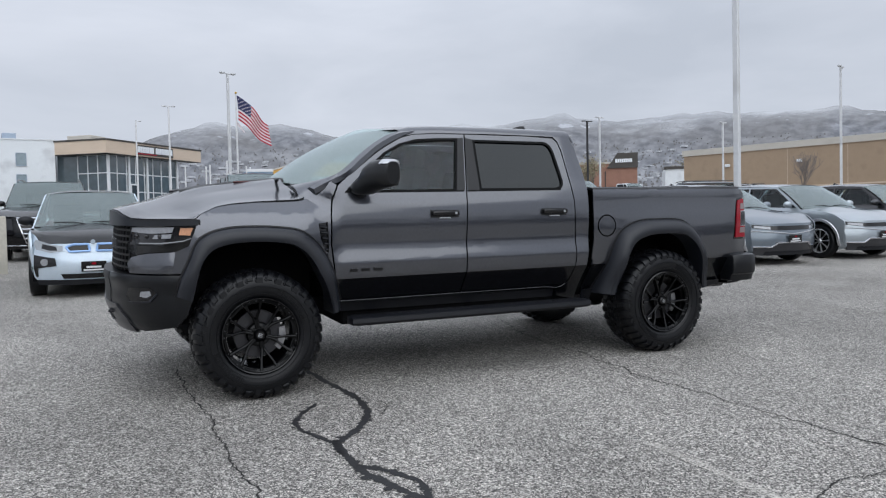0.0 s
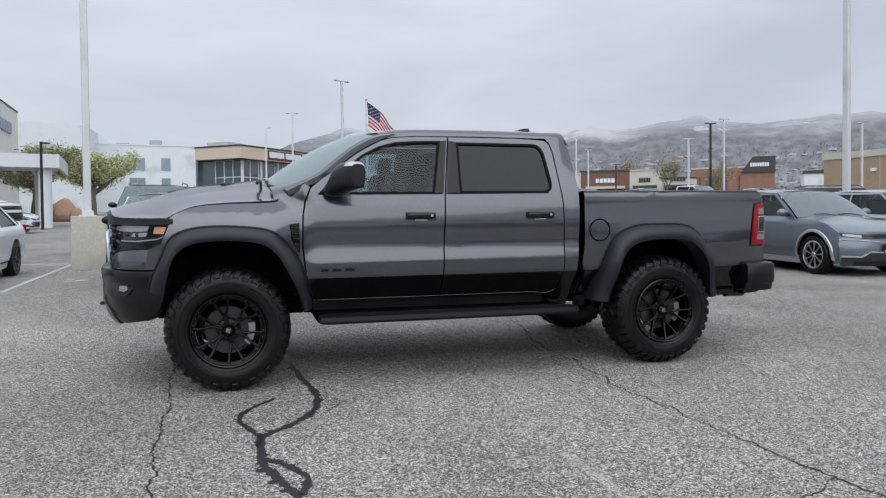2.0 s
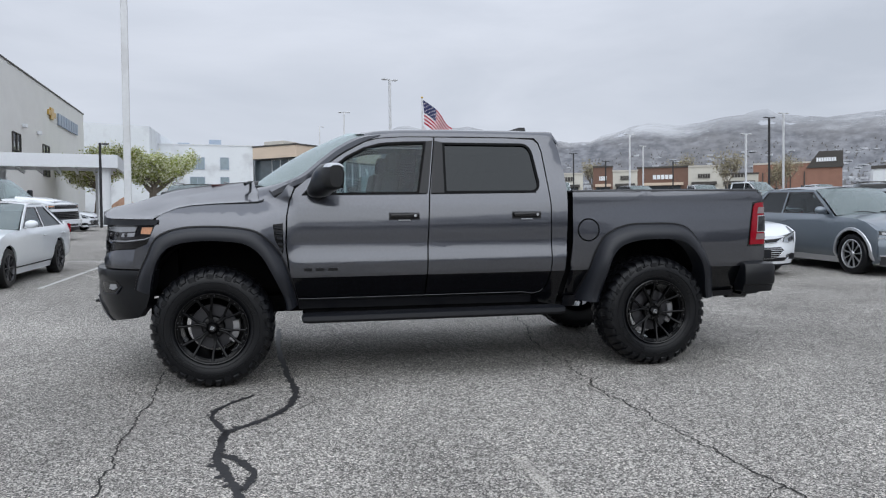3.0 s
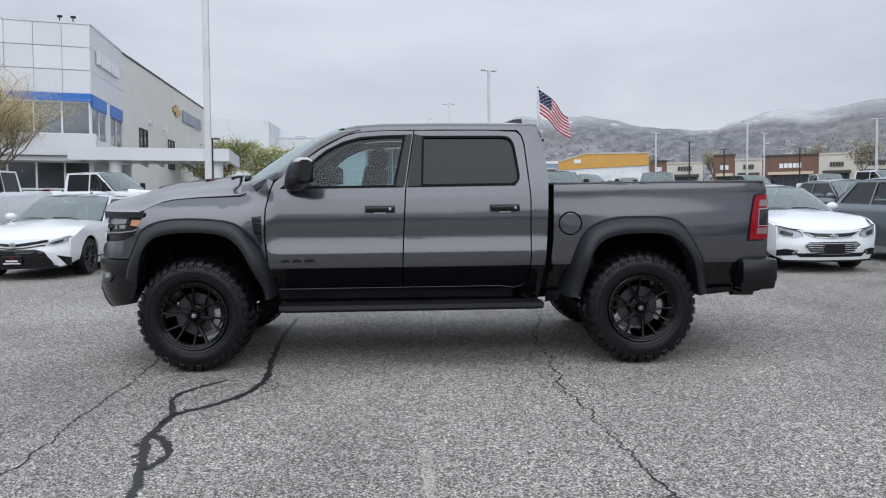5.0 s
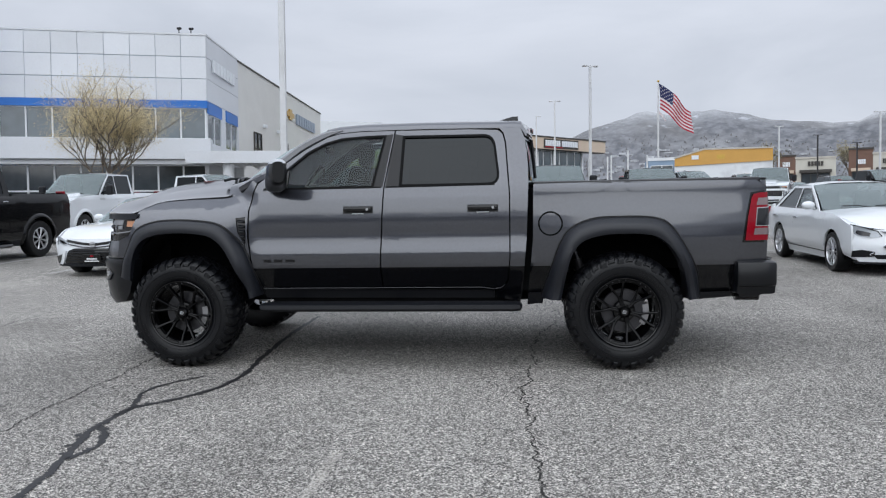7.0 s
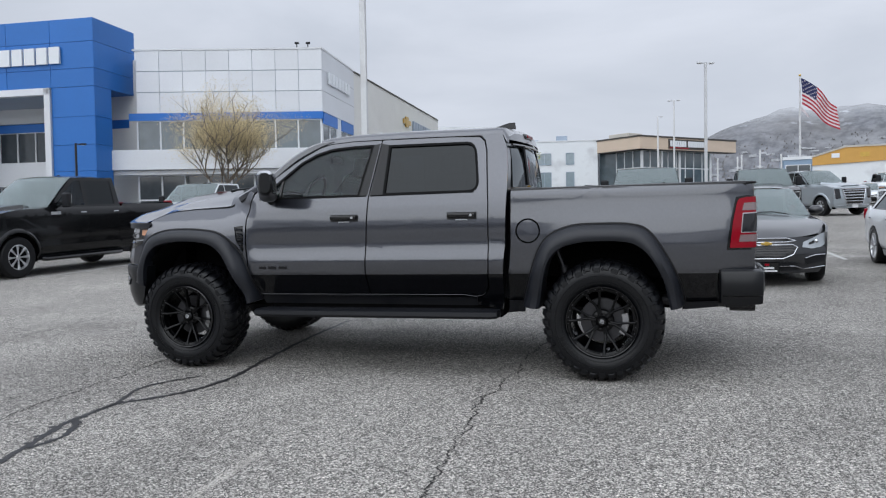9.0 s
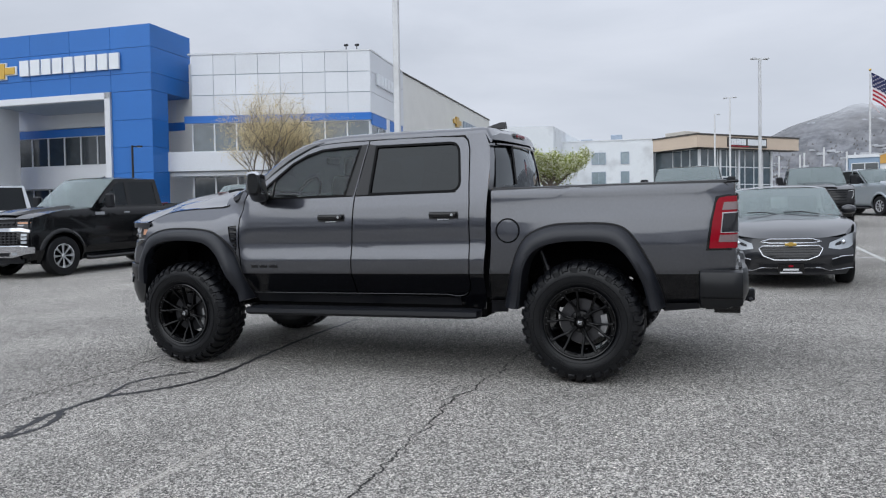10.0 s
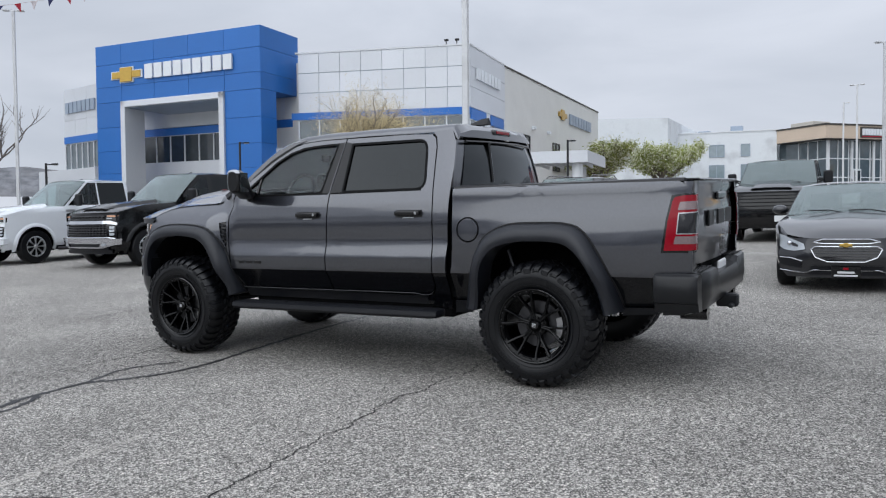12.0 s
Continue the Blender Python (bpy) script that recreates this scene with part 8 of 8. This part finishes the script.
    add_lathe(bm, [(0, -0.004), (rr * 0.14, -0.002), (rr * 0.20, 0.02)], (0, 0, 0), 20)
    part("rim", bm, rim_mat, hub)
    bm = bmesh.new()
    add_lathe(bm, [(rr * 0.90, 0.05), (0.0, 0.055)], (0, 0, 0), 24)
    part("wheel_back", bm, DARK_VOID, hub)
    for i, (cx, s) in enumerate(((xf, -1), (xr, -1), (xf, 1), (xr, 1))):
        q = hub if i == 0 else copy_thing(hub, Matrix.Identity(4))
        q.parent = car
        q.matrix_basis = Matrix.Translation((cx, s * (hw - 0.015), wheel)) @ Matrix.Rotation(0 if s < 0 else math.pi, 4, "Z") @ Matrix.Rotation(0.3 * i, 4, "Y")
    return car


CAR_SCREEN = glass("car_windscreen", (0.40, 0.50, 0.48), ior=1.6)
# The same painted sky sheen, thinner.
sheen_film(CAR_SCREEN, 0.24)


def park(car, x, y, turn=0.0):
    """Puts a car on the lot, its nose at (x, y), facing -y when turn is 0."""
    half = max(-min(v.co.x for v in o.data.vertices) for o in car.children if o.type == "MESH" and o.name.startswith("front_bumper"))
    m = on_lot(x, y) @ pose(0, 0, 0, 0, 0, 90 + turn) @ Matrix.Translation((half, 0, 0))
    car.matrix_world = m
    return car


def copy_car(car, x, y, turn=0.0, label=""):
    half = max(-min(v.co.x for v in o.data.vertices) for o in car.children if o.type == "MESH" and o.name.startswith("front_bumper"))
    c = copy_thing(car, on_lot(x, y) @ pose(0, 0, 0, 0, 0, 90 + turn) @ Matrix.Translation((half, 0, 0)))
    return tagged(c, label)


SEDAN = dict(length=4.66, width=1.80, height=1.455, base=2.70, wheel=0.325, nose=0.72, hood=0.98, belt=0.96, deck=1.04, screen=-0.92, top=-0.05, tail_top=1.05, tail=1.82, front_hang=0.93)
HATCH = dict(length=4.64, width=1.89, height=1.60, base=3.0, wheel=0.37, nose=0.82, hood=1.05, belt=1.05, deck=1.12, screen=-1.12, top=-0.28, tail_top=1.45, tail=1.98, front_hang=0.84, kind="hatch")
SUV = dict(length=5.18, width=2.04, height=1.89, base=2.95, wheel=0.40, nose=1.05, hood=1.24, belt=1.24, deck=1.28, screen=-1.12, top=-0.48, tail_top=2.15, tail=2.45, front_hang=0.95, kind="suv", category="suv", low=0.30)
PICKUP = dict(length=6.3, width=2.11, height=2.16, base=4.10, wheel=0.45, nose=1.30, hood=1.49, belt=1.47, deck=1.54, screen=-1.40, top=-0.56, tail_top=1.00, tail=1.10, front_hang=0.98, kind="pickup", category="pickup truck", low=0.36, arch=0.545, round_front=0.13)

park(build_car("electric_hatchback", "small pale-blue electric hatchback with black hood", ICE_PAINT, 4.01, 1.775, 1.58, 2.57, 0.35, 0.80, 1.02, 1.02, 1.10, -1.15, -0.42, 1.25, 1.85, 0.72, "hatch", BLACK_PLASTIC, BLACK_PAINT, BLACK_PAINT, 5, ALLOY, BLUE_TRIM, round_front=0.24, front_style="kidney", fender=0.03), -2.92, 6.85)
charcoal = park(build_car("sedan", "charcoal compact sedan with gold grille emblem", CHARCOAL_PAINT, **SEDAN, trim=CHARCOAL_PAINT, bright=CHROME, group="cars for sale", front_style="twin", fender=0.06), 3.72, 6.0)
white_sedan = park(build_car("sedan", "white compact sedan with chrome grille bars", WHITE_PAINT, **SEDAN, trim=WHITE_PAINT, bright=CHROME, group="cars for sale", front_style="slim", fender=0.06), 6.85, 6.05)
camry = park(build_car("sedan", "white sporty sedan with large black lower grille", WHITE_PAINT, 4.90, 1.84, 1.445, 2.82, 0.335, 0.70, 0.95, 0.94, 1.03, -0.95, -0.08, 1.08, 1.92, 0.96, trim=WHITE_PAINT, rim_mat=DARK_ALLOY, spokes=10, roof_mat=WHITE_PAINT, group="cars for sale", front_style="sport"), -6.85, 6.9)
crossover = park(build_car("crossover", "slate-grey electric crossover with light arch trim", STEELBLUE_PAINT, **HATCH, trim=ALLOY, arch=0.43, spokes=9, rim_mat=ALLOY, group="cars for sale", category="crossover", front_style="strip"), 9.65, 5.3)
silver_cross = park(build_car("crossover", "silver electric crossover with dark slim grille", SILVER_PAINT, **HATCH, trim=ALLOY, arch=0.43, spokes=9, rim_mat=ALLOY, group="cars for sale", category="crossover", front_style="strip"), 12.3, 5.3)
park(build_car("hatchback", "dark grey hatchback parked beyond silver crossovers", CHARCOAL_PAINT, **HATCH, group="cars for sale", front_style="plain"), 15.6, 5.6)
TALL_PICKUP = dict(PICKUP, height=2.28, nose=1.33, hood=1.53, belt=1.52, deck=1.58, wheel=0.46)
park(build_car("pickup", "black crew-cab pickup truck with chrome bumper", BLACK_PAINT, **TALL_PICKUP, bright=CHROME, spokes=8, group="pickups for sale", front_style="heavy"), -12.35, 6.55, -3)
white_truck = park(build_car("pickup", "white crew-cab pickup truck with black wheels", WHITE_PAINT, **TALL_PICKUP, spokes=8, rim_mat=ALLOY, group="pickups for sale", front_style="heavy"), -16.75, 6.5)
sierra = park(build_car("pickup", "black full-size pickup truck with black grille", BLACK_PAINT, **PICKUP, spokes=8, rim_mat=DARK_ALLOY, group="pickups for sale", front_style="dark"), 1.75, 15.8)
escalade = park(build_car("suv", "black full-size suv with chrome slatted grille", BLACK_PAINT, **SUV, bright=CHROME, rails=True, group="cars for sale", front_style="slats"), -3.9, 14.4)

# ---- hills ----
def hill_material():
    m = bpy.data.materials.new("haze_painted_hillside")
    m.use_nodes = True
    nt = m.node_tree
    b = nt.nodes["Principled BSDF"]
    b.inputs["Roughness"].default_value = 1.0
    b.inputs["Specular IOR Level"].default_value = 0.0
    tc = nt.nodes.new("ShaderNodeTexCoord")
    arc_height = nt.nodes.new("ShaderNodeAttribute")
    arc_height.attribute_name = "arc_height"
    sep = nt.nodes.new("ShaderNodeSeparateXYZ")
    nt.links.new(tc.outputs["Object"], sep.inputs[0])

    def noise_tex(scale, detail, stretch=(1, 1, 1)):
        mp = nt.nodes.new("ShaderNodeMapping")
        mp.inputs["Scale"].default_value = stretch
        nt.links.new(arc_height.outputs["Vector"], mp.inputs["Vector"])
        n = nt.nodes.new("ShaderNodeTexNoise")
        n.inputs["Scale"].default_value, n.inputs["Detail"].default_value = scale, detail
        n.inputs["Roughness"].default_value = 0.62
        nt.links.new(mp.outputs[0], n.inputs["Vector"])
        return n.outputs["Fac"]

    def remap(v, a, c, lo=0.0, hi=1.0):
        n = nt.nodes.new("ShaderNodeMapRange")
        n.inputs["From Min"].default_value, n.inputs["From Max"].default_value = a, c
        n.inputs["To Min"].default_value, n.inputs["To Max"].default_value = lo, hi
        nt.links.new(v, n.inputs["Value"])
        return n.outputs["Result"]

    def mix(f, a, c):
        n = nt.nodes.new("ShaderNodeMix")
        n.data_type = "RGBA"
        for k, v in ((0, f), (6, a), (7, c)):
            if isinstance(v, tuple):
                n.inputs[k].default_value = v
            else:
                nt.links.new(v, n.inputs[k])
        return n.outputs[2]

    def calc(op, a, c):
        n = nt.nodes.new("ShaderNodeMath")
        n.operation, n.use_clamp = op, True
        for k, v in ((0, a), (1, c)):
            if isinstance(v, float):
                n.inputs[k].default_value = v
            else:
                nt.links.new(v, n.inputs[k])
        return n.outputs[0]

    # Distance haze is painted into these pale bluish greys.
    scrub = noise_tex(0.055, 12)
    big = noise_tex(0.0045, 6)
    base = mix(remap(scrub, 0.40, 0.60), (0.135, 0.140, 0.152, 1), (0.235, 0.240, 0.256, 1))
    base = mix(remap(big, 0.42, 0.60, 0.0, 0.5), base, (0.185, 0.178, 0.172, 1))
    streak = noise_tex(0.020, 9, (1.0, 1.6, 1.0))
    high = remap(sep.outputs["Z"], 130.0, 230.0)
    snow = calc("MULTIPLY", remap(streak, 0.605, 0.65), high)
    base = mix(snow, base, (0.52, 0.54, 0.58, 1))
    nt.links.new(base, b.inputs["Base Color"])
    # Cloud is imitated: the slope turns transparent with height, broken by wisps.
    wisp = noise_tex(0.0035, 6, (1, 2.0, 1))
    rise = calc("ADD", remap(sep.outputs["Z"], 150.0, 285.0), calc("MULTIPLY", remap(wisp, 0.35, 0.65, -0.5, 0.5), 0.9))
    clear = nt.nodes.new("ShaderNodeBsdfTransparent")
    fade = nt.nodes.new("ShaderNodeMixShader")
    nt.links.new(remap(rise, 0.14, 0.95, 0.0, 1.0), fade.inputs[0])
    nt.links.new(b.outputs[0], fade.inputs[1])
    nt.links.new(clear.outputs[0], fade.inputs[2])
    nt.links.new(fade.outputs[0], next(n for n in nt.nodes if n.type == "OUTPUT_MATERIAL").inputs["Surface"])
    return m


RIDGE_A = (-180, -150, -120, -80, -40, 0, 2.3, 4.8, 8.1, 11.2, 14.3, 17.6, 19.8, 21.2, 23.5, 25.7, 27.9, 30.8, 33.7, 36.1, 39.8, 43.2, 45.8, 49.0, 51.8, 54.6, 62, 80, 110, 140, 165, 180)
RIDGE_Z = (150, 170, 150, 150, 160, 215, 240, 274, 306, 306, 294, 268, 240, 252, 274, 294, 286, 300, 312, 280, 297, 305, 290, 286, 283, 270, 240, 190, 150, 140, 160, 150)


def hill_height(az, r):
    """Ground height at azimuth az (degrees right of +y) and distance r."""
    crest = float(np.interp((az + 180) % 360 - 180, RIDGE_A, RIDGE_Z)) - 18
    rough = noise.fractal(Vector((az * 0.34, r * 0.0007, 2.0)), 0.9, 2.0, 6) * 15 + noise.fractal(Vector((az * 1.1, r * 0.0012, 8.0)), 0.9, 2.0, 5) * 4
    t = smoothstep(480, 2250, r)
    low = 0.036 * r
    return low + (crest - 0.036 * 2250) * t ** 1.15 + rough * t * smoothstep(2900, 1900, r) - 60 * smoothstep(2350, 3000, r)


AZ = [-42 + 0.75 * k for k in range(164)] + [80.25 + 3.0 * k for k in range(80)]
RR = [430 + 38 * k for k in range(62)]
verts = []
for a in AZ:
    for r in RR:
        verts.append((r * math.sin(radians(a)), r * math.cos(radians(a)), hill_height(a, r)))
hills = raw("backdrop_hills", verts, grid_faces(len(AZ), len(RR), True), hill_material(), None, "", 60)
layer = hills.data.attributes.new("arc_height", "FLOAT_VECTOR", "POINT")
for i, a in enumerate(AZ):
    for k, r in enumerate(RR):
        layer.data[i * len(RR) + k].vector = (radians(a) * 1400, verts[i * len(RR) + k][2], 0)
tagged(hills, "grey scrubby foothills with snow streaks and a painted fade to cloud", "hills", kind="structure")

HOUSE_PALE = material("far_house_pale", (0.46, 0.47, 0.49), 0.9, 0, 0.3, 0.3)
SCRUB = material("far_scrub", (0.168, 0.163, 0.160), 1.0, 0, 0.2, 0.35)
pick = random.Random(11)
bm = bmesh.new()
for k in range(620):
    a, r = pick.uniform(-8, 60), 520 + 700 * pick.random() ** 1.4
    x, y, z = r * math.sin(radians(a)), r * math.cos(radians(a)), hill_height(a, r)
    w, h = pick.uniform(4, 9), pick.uniform(1.6, 3.0)
    q = Matrix.Translation((x, y, z + h / 2)) @ Matrix.Rotation(pick.uniform(0, 3), 4, "Z") @ Matrix.Diagonal((w, pick.uniform(6, 10), h, 1))
    bmesh.ops.create_cube(bm, size=1, matrix=q)
tagged(part("far_houses", bm, HOUSE_PALE), "scattered pale houses across the foothills", "houses", kind="stuff")
verts, faces = [], []
for k in range(4200):
    a, r = pick.uniform(-14, 64), 440 + 900 * pick.random() ** 1.5
    x, y, z = r * math.sin(radians(a)), r * math.cos(radians(a)), hill_height(a, r)
    s = pick.uniform(0.8, 2.0)
    i = len(verts)
    verts += [(x - s * pick.uniform(0.6, 1.2), y, z - 1), (x + s * pick.uniform(0.6, 1.2), y, z - 1), (x + s * 0.5, y + 1, z + s * 0.9), (x, y - 1, z + s * pick.uniform(1.2, 2.0)), (x - s * 0.6, y + 1, z + s * 0.8), (x, y - s, z - 1)]
    faces += [(i, i + 5, i + 3, i + 4), (i + 5, i + 1, i + 2, i + 3), (i, i + 1, i + 2, i + 4)]
tagged(raw("far_scrub", verts, faces, SCRUB), "dark scrub and trees over the foothills", "scrub", kind="stuff")
# ---- near and middle trees ----
BARK = material("grey_bark", (0.16, 0.135, 0.11), 0.9, 0, 30, 0.25, 0.4)
BUD = material("yellow_buds", (0.56, 0.46, 0.26), 0.9, 0, 8, 0.35)
DULL_BUD = material("dull_buds", (0.25, 0.22, 0.14), 0.9, 0, 8, 0.3)
BLOSSOM = material("white_blossom", (0.72, 0.72, 0.56), 0.9, 0, 6, 0.25)
SPRING = material("spring_leaf", (0.30, 0.35, 0.08), 0.8, 0, 6, 0.4)
TWIG = material("bare_twig", (0.16, 0.14, 0.13), 0.9, 0, 20, 0.2)


def tree(x, y, height, spread, leaves, seed, label, size=0.10, bare=False, split=5, low=0.25, name="tree", wide=1.0, thick=0.024, deep=3, girth=1.0, scatter=0.045):
    """A tapered trunk, limbs that fork and a crown of single leaves along the twigs; leaves: (material, number)."""
    r = random.Random(seed)
    t = empty(name, pose(x, y, foot(x, y), 0, 0, r.uniform(0, 360)), label, "tree")
    wood = bmesh.new()
    tips = []

    def grow(p, d, length, rad, depth):
        pts = [p]
        q = p.copy()
        for k in range(4):
            d = (d + Vector((r.uniform(-1, 1), r.uniform(-1, 1), r.uniform(-0.35, 0.75))) * 0.20).normalized()
            q = q + d * length / 4
            pts.append(q.copy())
        add_tube(wood, pts, [rad * (1 - 0.13 * k) for k in range(5)], 6 if depth < 2 else 4, False)
        if depth >= deep:
            tips.extend(pts[1:])
            return
        if depth >= 1:
            tips.extend(pts[2:])
        n = split if depth < 2 else 3
        for k in range(n):
            a = 2 * math.pi * (k + r.random() * 0.7) / n
            out = Vector((math.cos(a), math.sin(a), 0)) * r.uniform(0.55, 1.0) * spread * wide + Vector((0, 0, r.uniform(0.25, 1.1)))
            grow(pts[r.choice((2, 3, 4))] if depth else pts[-1 - (k % 2)], (d * 0.6 + out).normalized(), length * r.uniform(0.55, 0.82), max(rad * 0.55, 0.004), depth + 1)

    grow(Vector((0, 0, -0.1)), Vector((0, 0, 1)), height * low + 0.1, height * thick, 0)
    top = max(p.z for p in tips)
    k = height / max(top, 0.1)
    for v in wood.verts:
        v.co *= k
        v.co.x, v.co.y = v.co.x * girth, v.co.y * girth
    part("trunk", wood, TWIG if bare else BARK, t)
    for mt, count in leaves:
        vs_, fs_ = [], []
        for _ in range(count):
            q = r.choice(tips) * k
            p = Vector((q.x * girth, q.y * girth, q.z)) + Vector((r.gauss(0, 1), r.gauss(0, 1), r.gauss(0, 1))) * height * scatter
            u = Vector((r.uniform(-1, 1), r.uniform(-1, 1), r.uniform(-1, 1))).normalized() * size * r.uniform(0.5, 1.3)
            w = u.orthogonal().normalized() * size * r.uniform(0.3, 0.7)
            i = len(vs_)
            vs_ += [p - u, p + w, p + u, p - w]
            fs_.append((i, i + 1, i + 2, i + 3))
        tagged(raw("crown", vs_, fs_, mt, t), kind="stuff")
    return t


tree(-18.6, 26.2, 7.0, 0.85, ((BUD, 52000),), 3, "half-bare spring tree with yellow-brown buds", 0.031, split=7, low=0.20, wide=1.25, thick=0.007, deep=4, scatter=0.034)
tree(-17.2, 62.0, 5.5, 1.0, ((SPRING, 12000), (BLOSSOM, 15000)), 5, "broad spring tree with white blossom and new leaves", 0.115, low=0.15, wide=1.9, girth=1.3, scatter=0.048)
tree(-15.8, 77.7, 6.2, 1.0, ((SPRING, 14000), (BLOSSOM, 13000)), 6, "broad spring tree with white blossom and new leaves", 0.125, low=0.15, wide=1.9, girth=1.3, scatter=0.048)
tree(-51.0, 26.5, 9.5, 0.8, (), 8, "leafless grey winter tree", bare=True, split=5, thick=0.014, deep=4)
tree(-55.5, 24.0, 8.6, 0.8, (), 9, "leafless grey winter tree", bare=True, split=5, thick=0.014, deep=4)
tree(74.0, 60.0, 6.2, 0.9, (), 10, "small leafless tree before a brick wall", bare=True, split=6, thick=0.012, deep=4)
for i, (x, y, h, c) in enumerate(((70, 112, 9, 900), (78, 140, 10, 900), (62, 150, 9, 900), (92, 128, 9, 900), (40, 128, 8, 700), (112, 118, 9, 900), (84, 118, 7, 700))):
    tree(x, y, h, 0.9, ((DULL_BUD, c),), 20 + i, "distant half-bare roadside tree", 0.20, split=5, thick=0.012, deep=4, scatter=0.05)
ROCK = material("sandstone_boulder", (0.36, 0.22, 0.15), 0.9, 0, 5, 0.2, 0.4)
for x, y, s in ((-13.6, 54.0, 0.8), (-12.7, 53.6, 0.5), (-14.4, 55.6, 0.65)):
    bm = bmesh.new()
    bmesh.ops.create_icosphere(bm, subdivisions=3, radius=s)
    for v in bm.verts:
        v.co *= 1 + 0.35 * noise.noise(v.co * 1.3 + Vector((x, y, 0)))
        v.co.z *= 1.25
    ob = part("boulder", bm, ROCK, None, "tan sandstone landscaping boulder")
    ob.matrix_world = plumb(x, y, 0, -s * 0.7)
    tagged(ob, category="boulder", group="landscape boulders")
bm = bmesh.new()
add_box(bm, (-15, 56, 0.02), (16, 7, 0.30), 0.06)
bed = part("planting_bed", bm, material("bark_mulch", (0.10, 0.055, 0.035), 0.95, 0, 8, 0.3, 0.4))
bed.matrix_world = LOT
tagged(bed, "kerbed planting bed with brown mulch", "planting bed", kind="structure")

# ---- more parked cars, farther off ----
copy_car(white_truck, -14.35, 16.2, 0, "white pickup truck parked in the second row")
copy_car(crossover, 12.8, 13.6, 0, "grey crossover parked in the second row")
copy_car(white_truck, 29.5, 37.0, 20, "white pickup truck parked far across the lot")
copy_car(escalade, 26.5, 20.6, 60, "grey suv parked behind the crossovers")
copy_car(white_sedan, 23.0, 34.0, 0, "white sedan parked far across the lot")
copy_car(silver_cross, 18.3, 13.8, 0, "silver crossover parked in the second row")
park(build_car("pickup", "silver crew-cab pickup truck with a chrome slatted grille", SILVER_PAINT, **PICKUP, spokes=8, group="pickups for sale", front_style="slats"), 10.6, 33.0, 28)
park(build_car("pickup", "red crew-cab pickup truck in a far row", RED_PAINT, **PICKUP, spokes=8, group="pickups for sale", front_style="dark"), 8.6, 43.0, 12)
copy_car(sierra, 5.9, 23.4, 0, "black pickup truck parked across the lot")
copy_car(white_truck, 13.0, 35.0, -20, "white pickup truck parked far across the lot")
copy_car(charcoal, 3.6, 44.0, 0, "charcoal sedan parked far across the lot")
copy_car(camry, -1.5, 47.0, 0, "white sedan parked far across the lot")
copy_car(white_truck, -9.3, 23.8, 75, "white pickup truck parked before the canopy")
copy_car(white_sedan, -10.5, 32.5, 80, "white sedan parked under the canopy")
copy_car(white_truck, -18.5, 31.0, 90, "white pickup truck parked by the showroom")
copy_car(crossover, -24.5, 30.0, 100, "grey crossover parked by the showroom")
for i, (x, y, src, what) in enumerate(((15.5, 52, camry, "white sedan"), (18.5, 53, charcoal, "charcoal sedan"), (21.5, 54, white_sedan, "white sedan"), (25, 55, escalade, "black suv"), (28.5, 56, silver_cross, "silver crossover"), (32, 50, white_truck, "white pickup truck"),
                                       (36, 47, crossover, "grey crossover"), (24, 44, sierra, "black pickup truck"), (33, 36, silver_cross, "silver crossover"), (20, 62, white_truck, "white pickup truck"), (10, 66, camry, "white sedan"), (13, 67, charcoal, "charcoal sedan"), (42, 40, white_truck, "white pickup truck"),
                                       (38, 31, escalade, "black suv"), (33.5, 27, silver_cross, "silver crossover"), (29, 24, charcoal, "charcoal sedan"), (45, 52, white_truck, "white pickup truck"), (50, 48, white_sedan, "white sedan"))):
    copy_car(src, x, y, (i * 37) % 20 - 10, what + " in a far row of the lot")

# ---- unseen tree belt, added as a dark band mirrored in paint and glass ----
# Haze is mixed into the belt's grey colour.
BELT_GREY = material("belt_haze_grey", (0.105, 0.108, 0.105), 0.95, 0, 2, 0.5)
belt_rnd = random.Random(41)
verts, faces = [], []
for k in range(150):
    a = radians(118 + 124 * (k + belt_rnd.random()) / 150)
    r = belt_rnd.uniform(110, 190)
    cx, cy, h = r * math.sin(a), r * math.cos(a), belt_rnd.uniform(4.0, 9.5) * (0.7 + 0.5 * abs(math.sin(a * 3.1)))
    g = foot(cx, cy)
    for q in range(46):
        f = belt_rnd.random()
        wide = 5.0 * math.sin(math.pi * min(f + 0.12, 1.0)) * belt_rnd.random() ** 0.5
        t = belt_rnd.uniform(0, 2 * math.pi)
        c = Vector((cx + wide * math.cos(t), cy + wide * math.sin(t), g + 0.3 + h * f))
        e = Vector((belt_rnd.uniform(-1, 1), belt_rnd.uniform(-1, 1), belt_rnd.uniform(-1, 1))).normalized() * belt_rnd.uniform(0.9, 1.8)
        o = e.orthogonal().normalized() * belt_rnd.uniform(0.7, 1.5)
        i = len(verts)
        verts += [c - e, c + o, c + e, c - o]
        faces.append((i, i + 1, i + 2, i + 3))
tagged(raw("tree_belt", verts, faces, BELT_GREY), "unseen belt of trees added to darken reflections", "trees", kind="stuff")
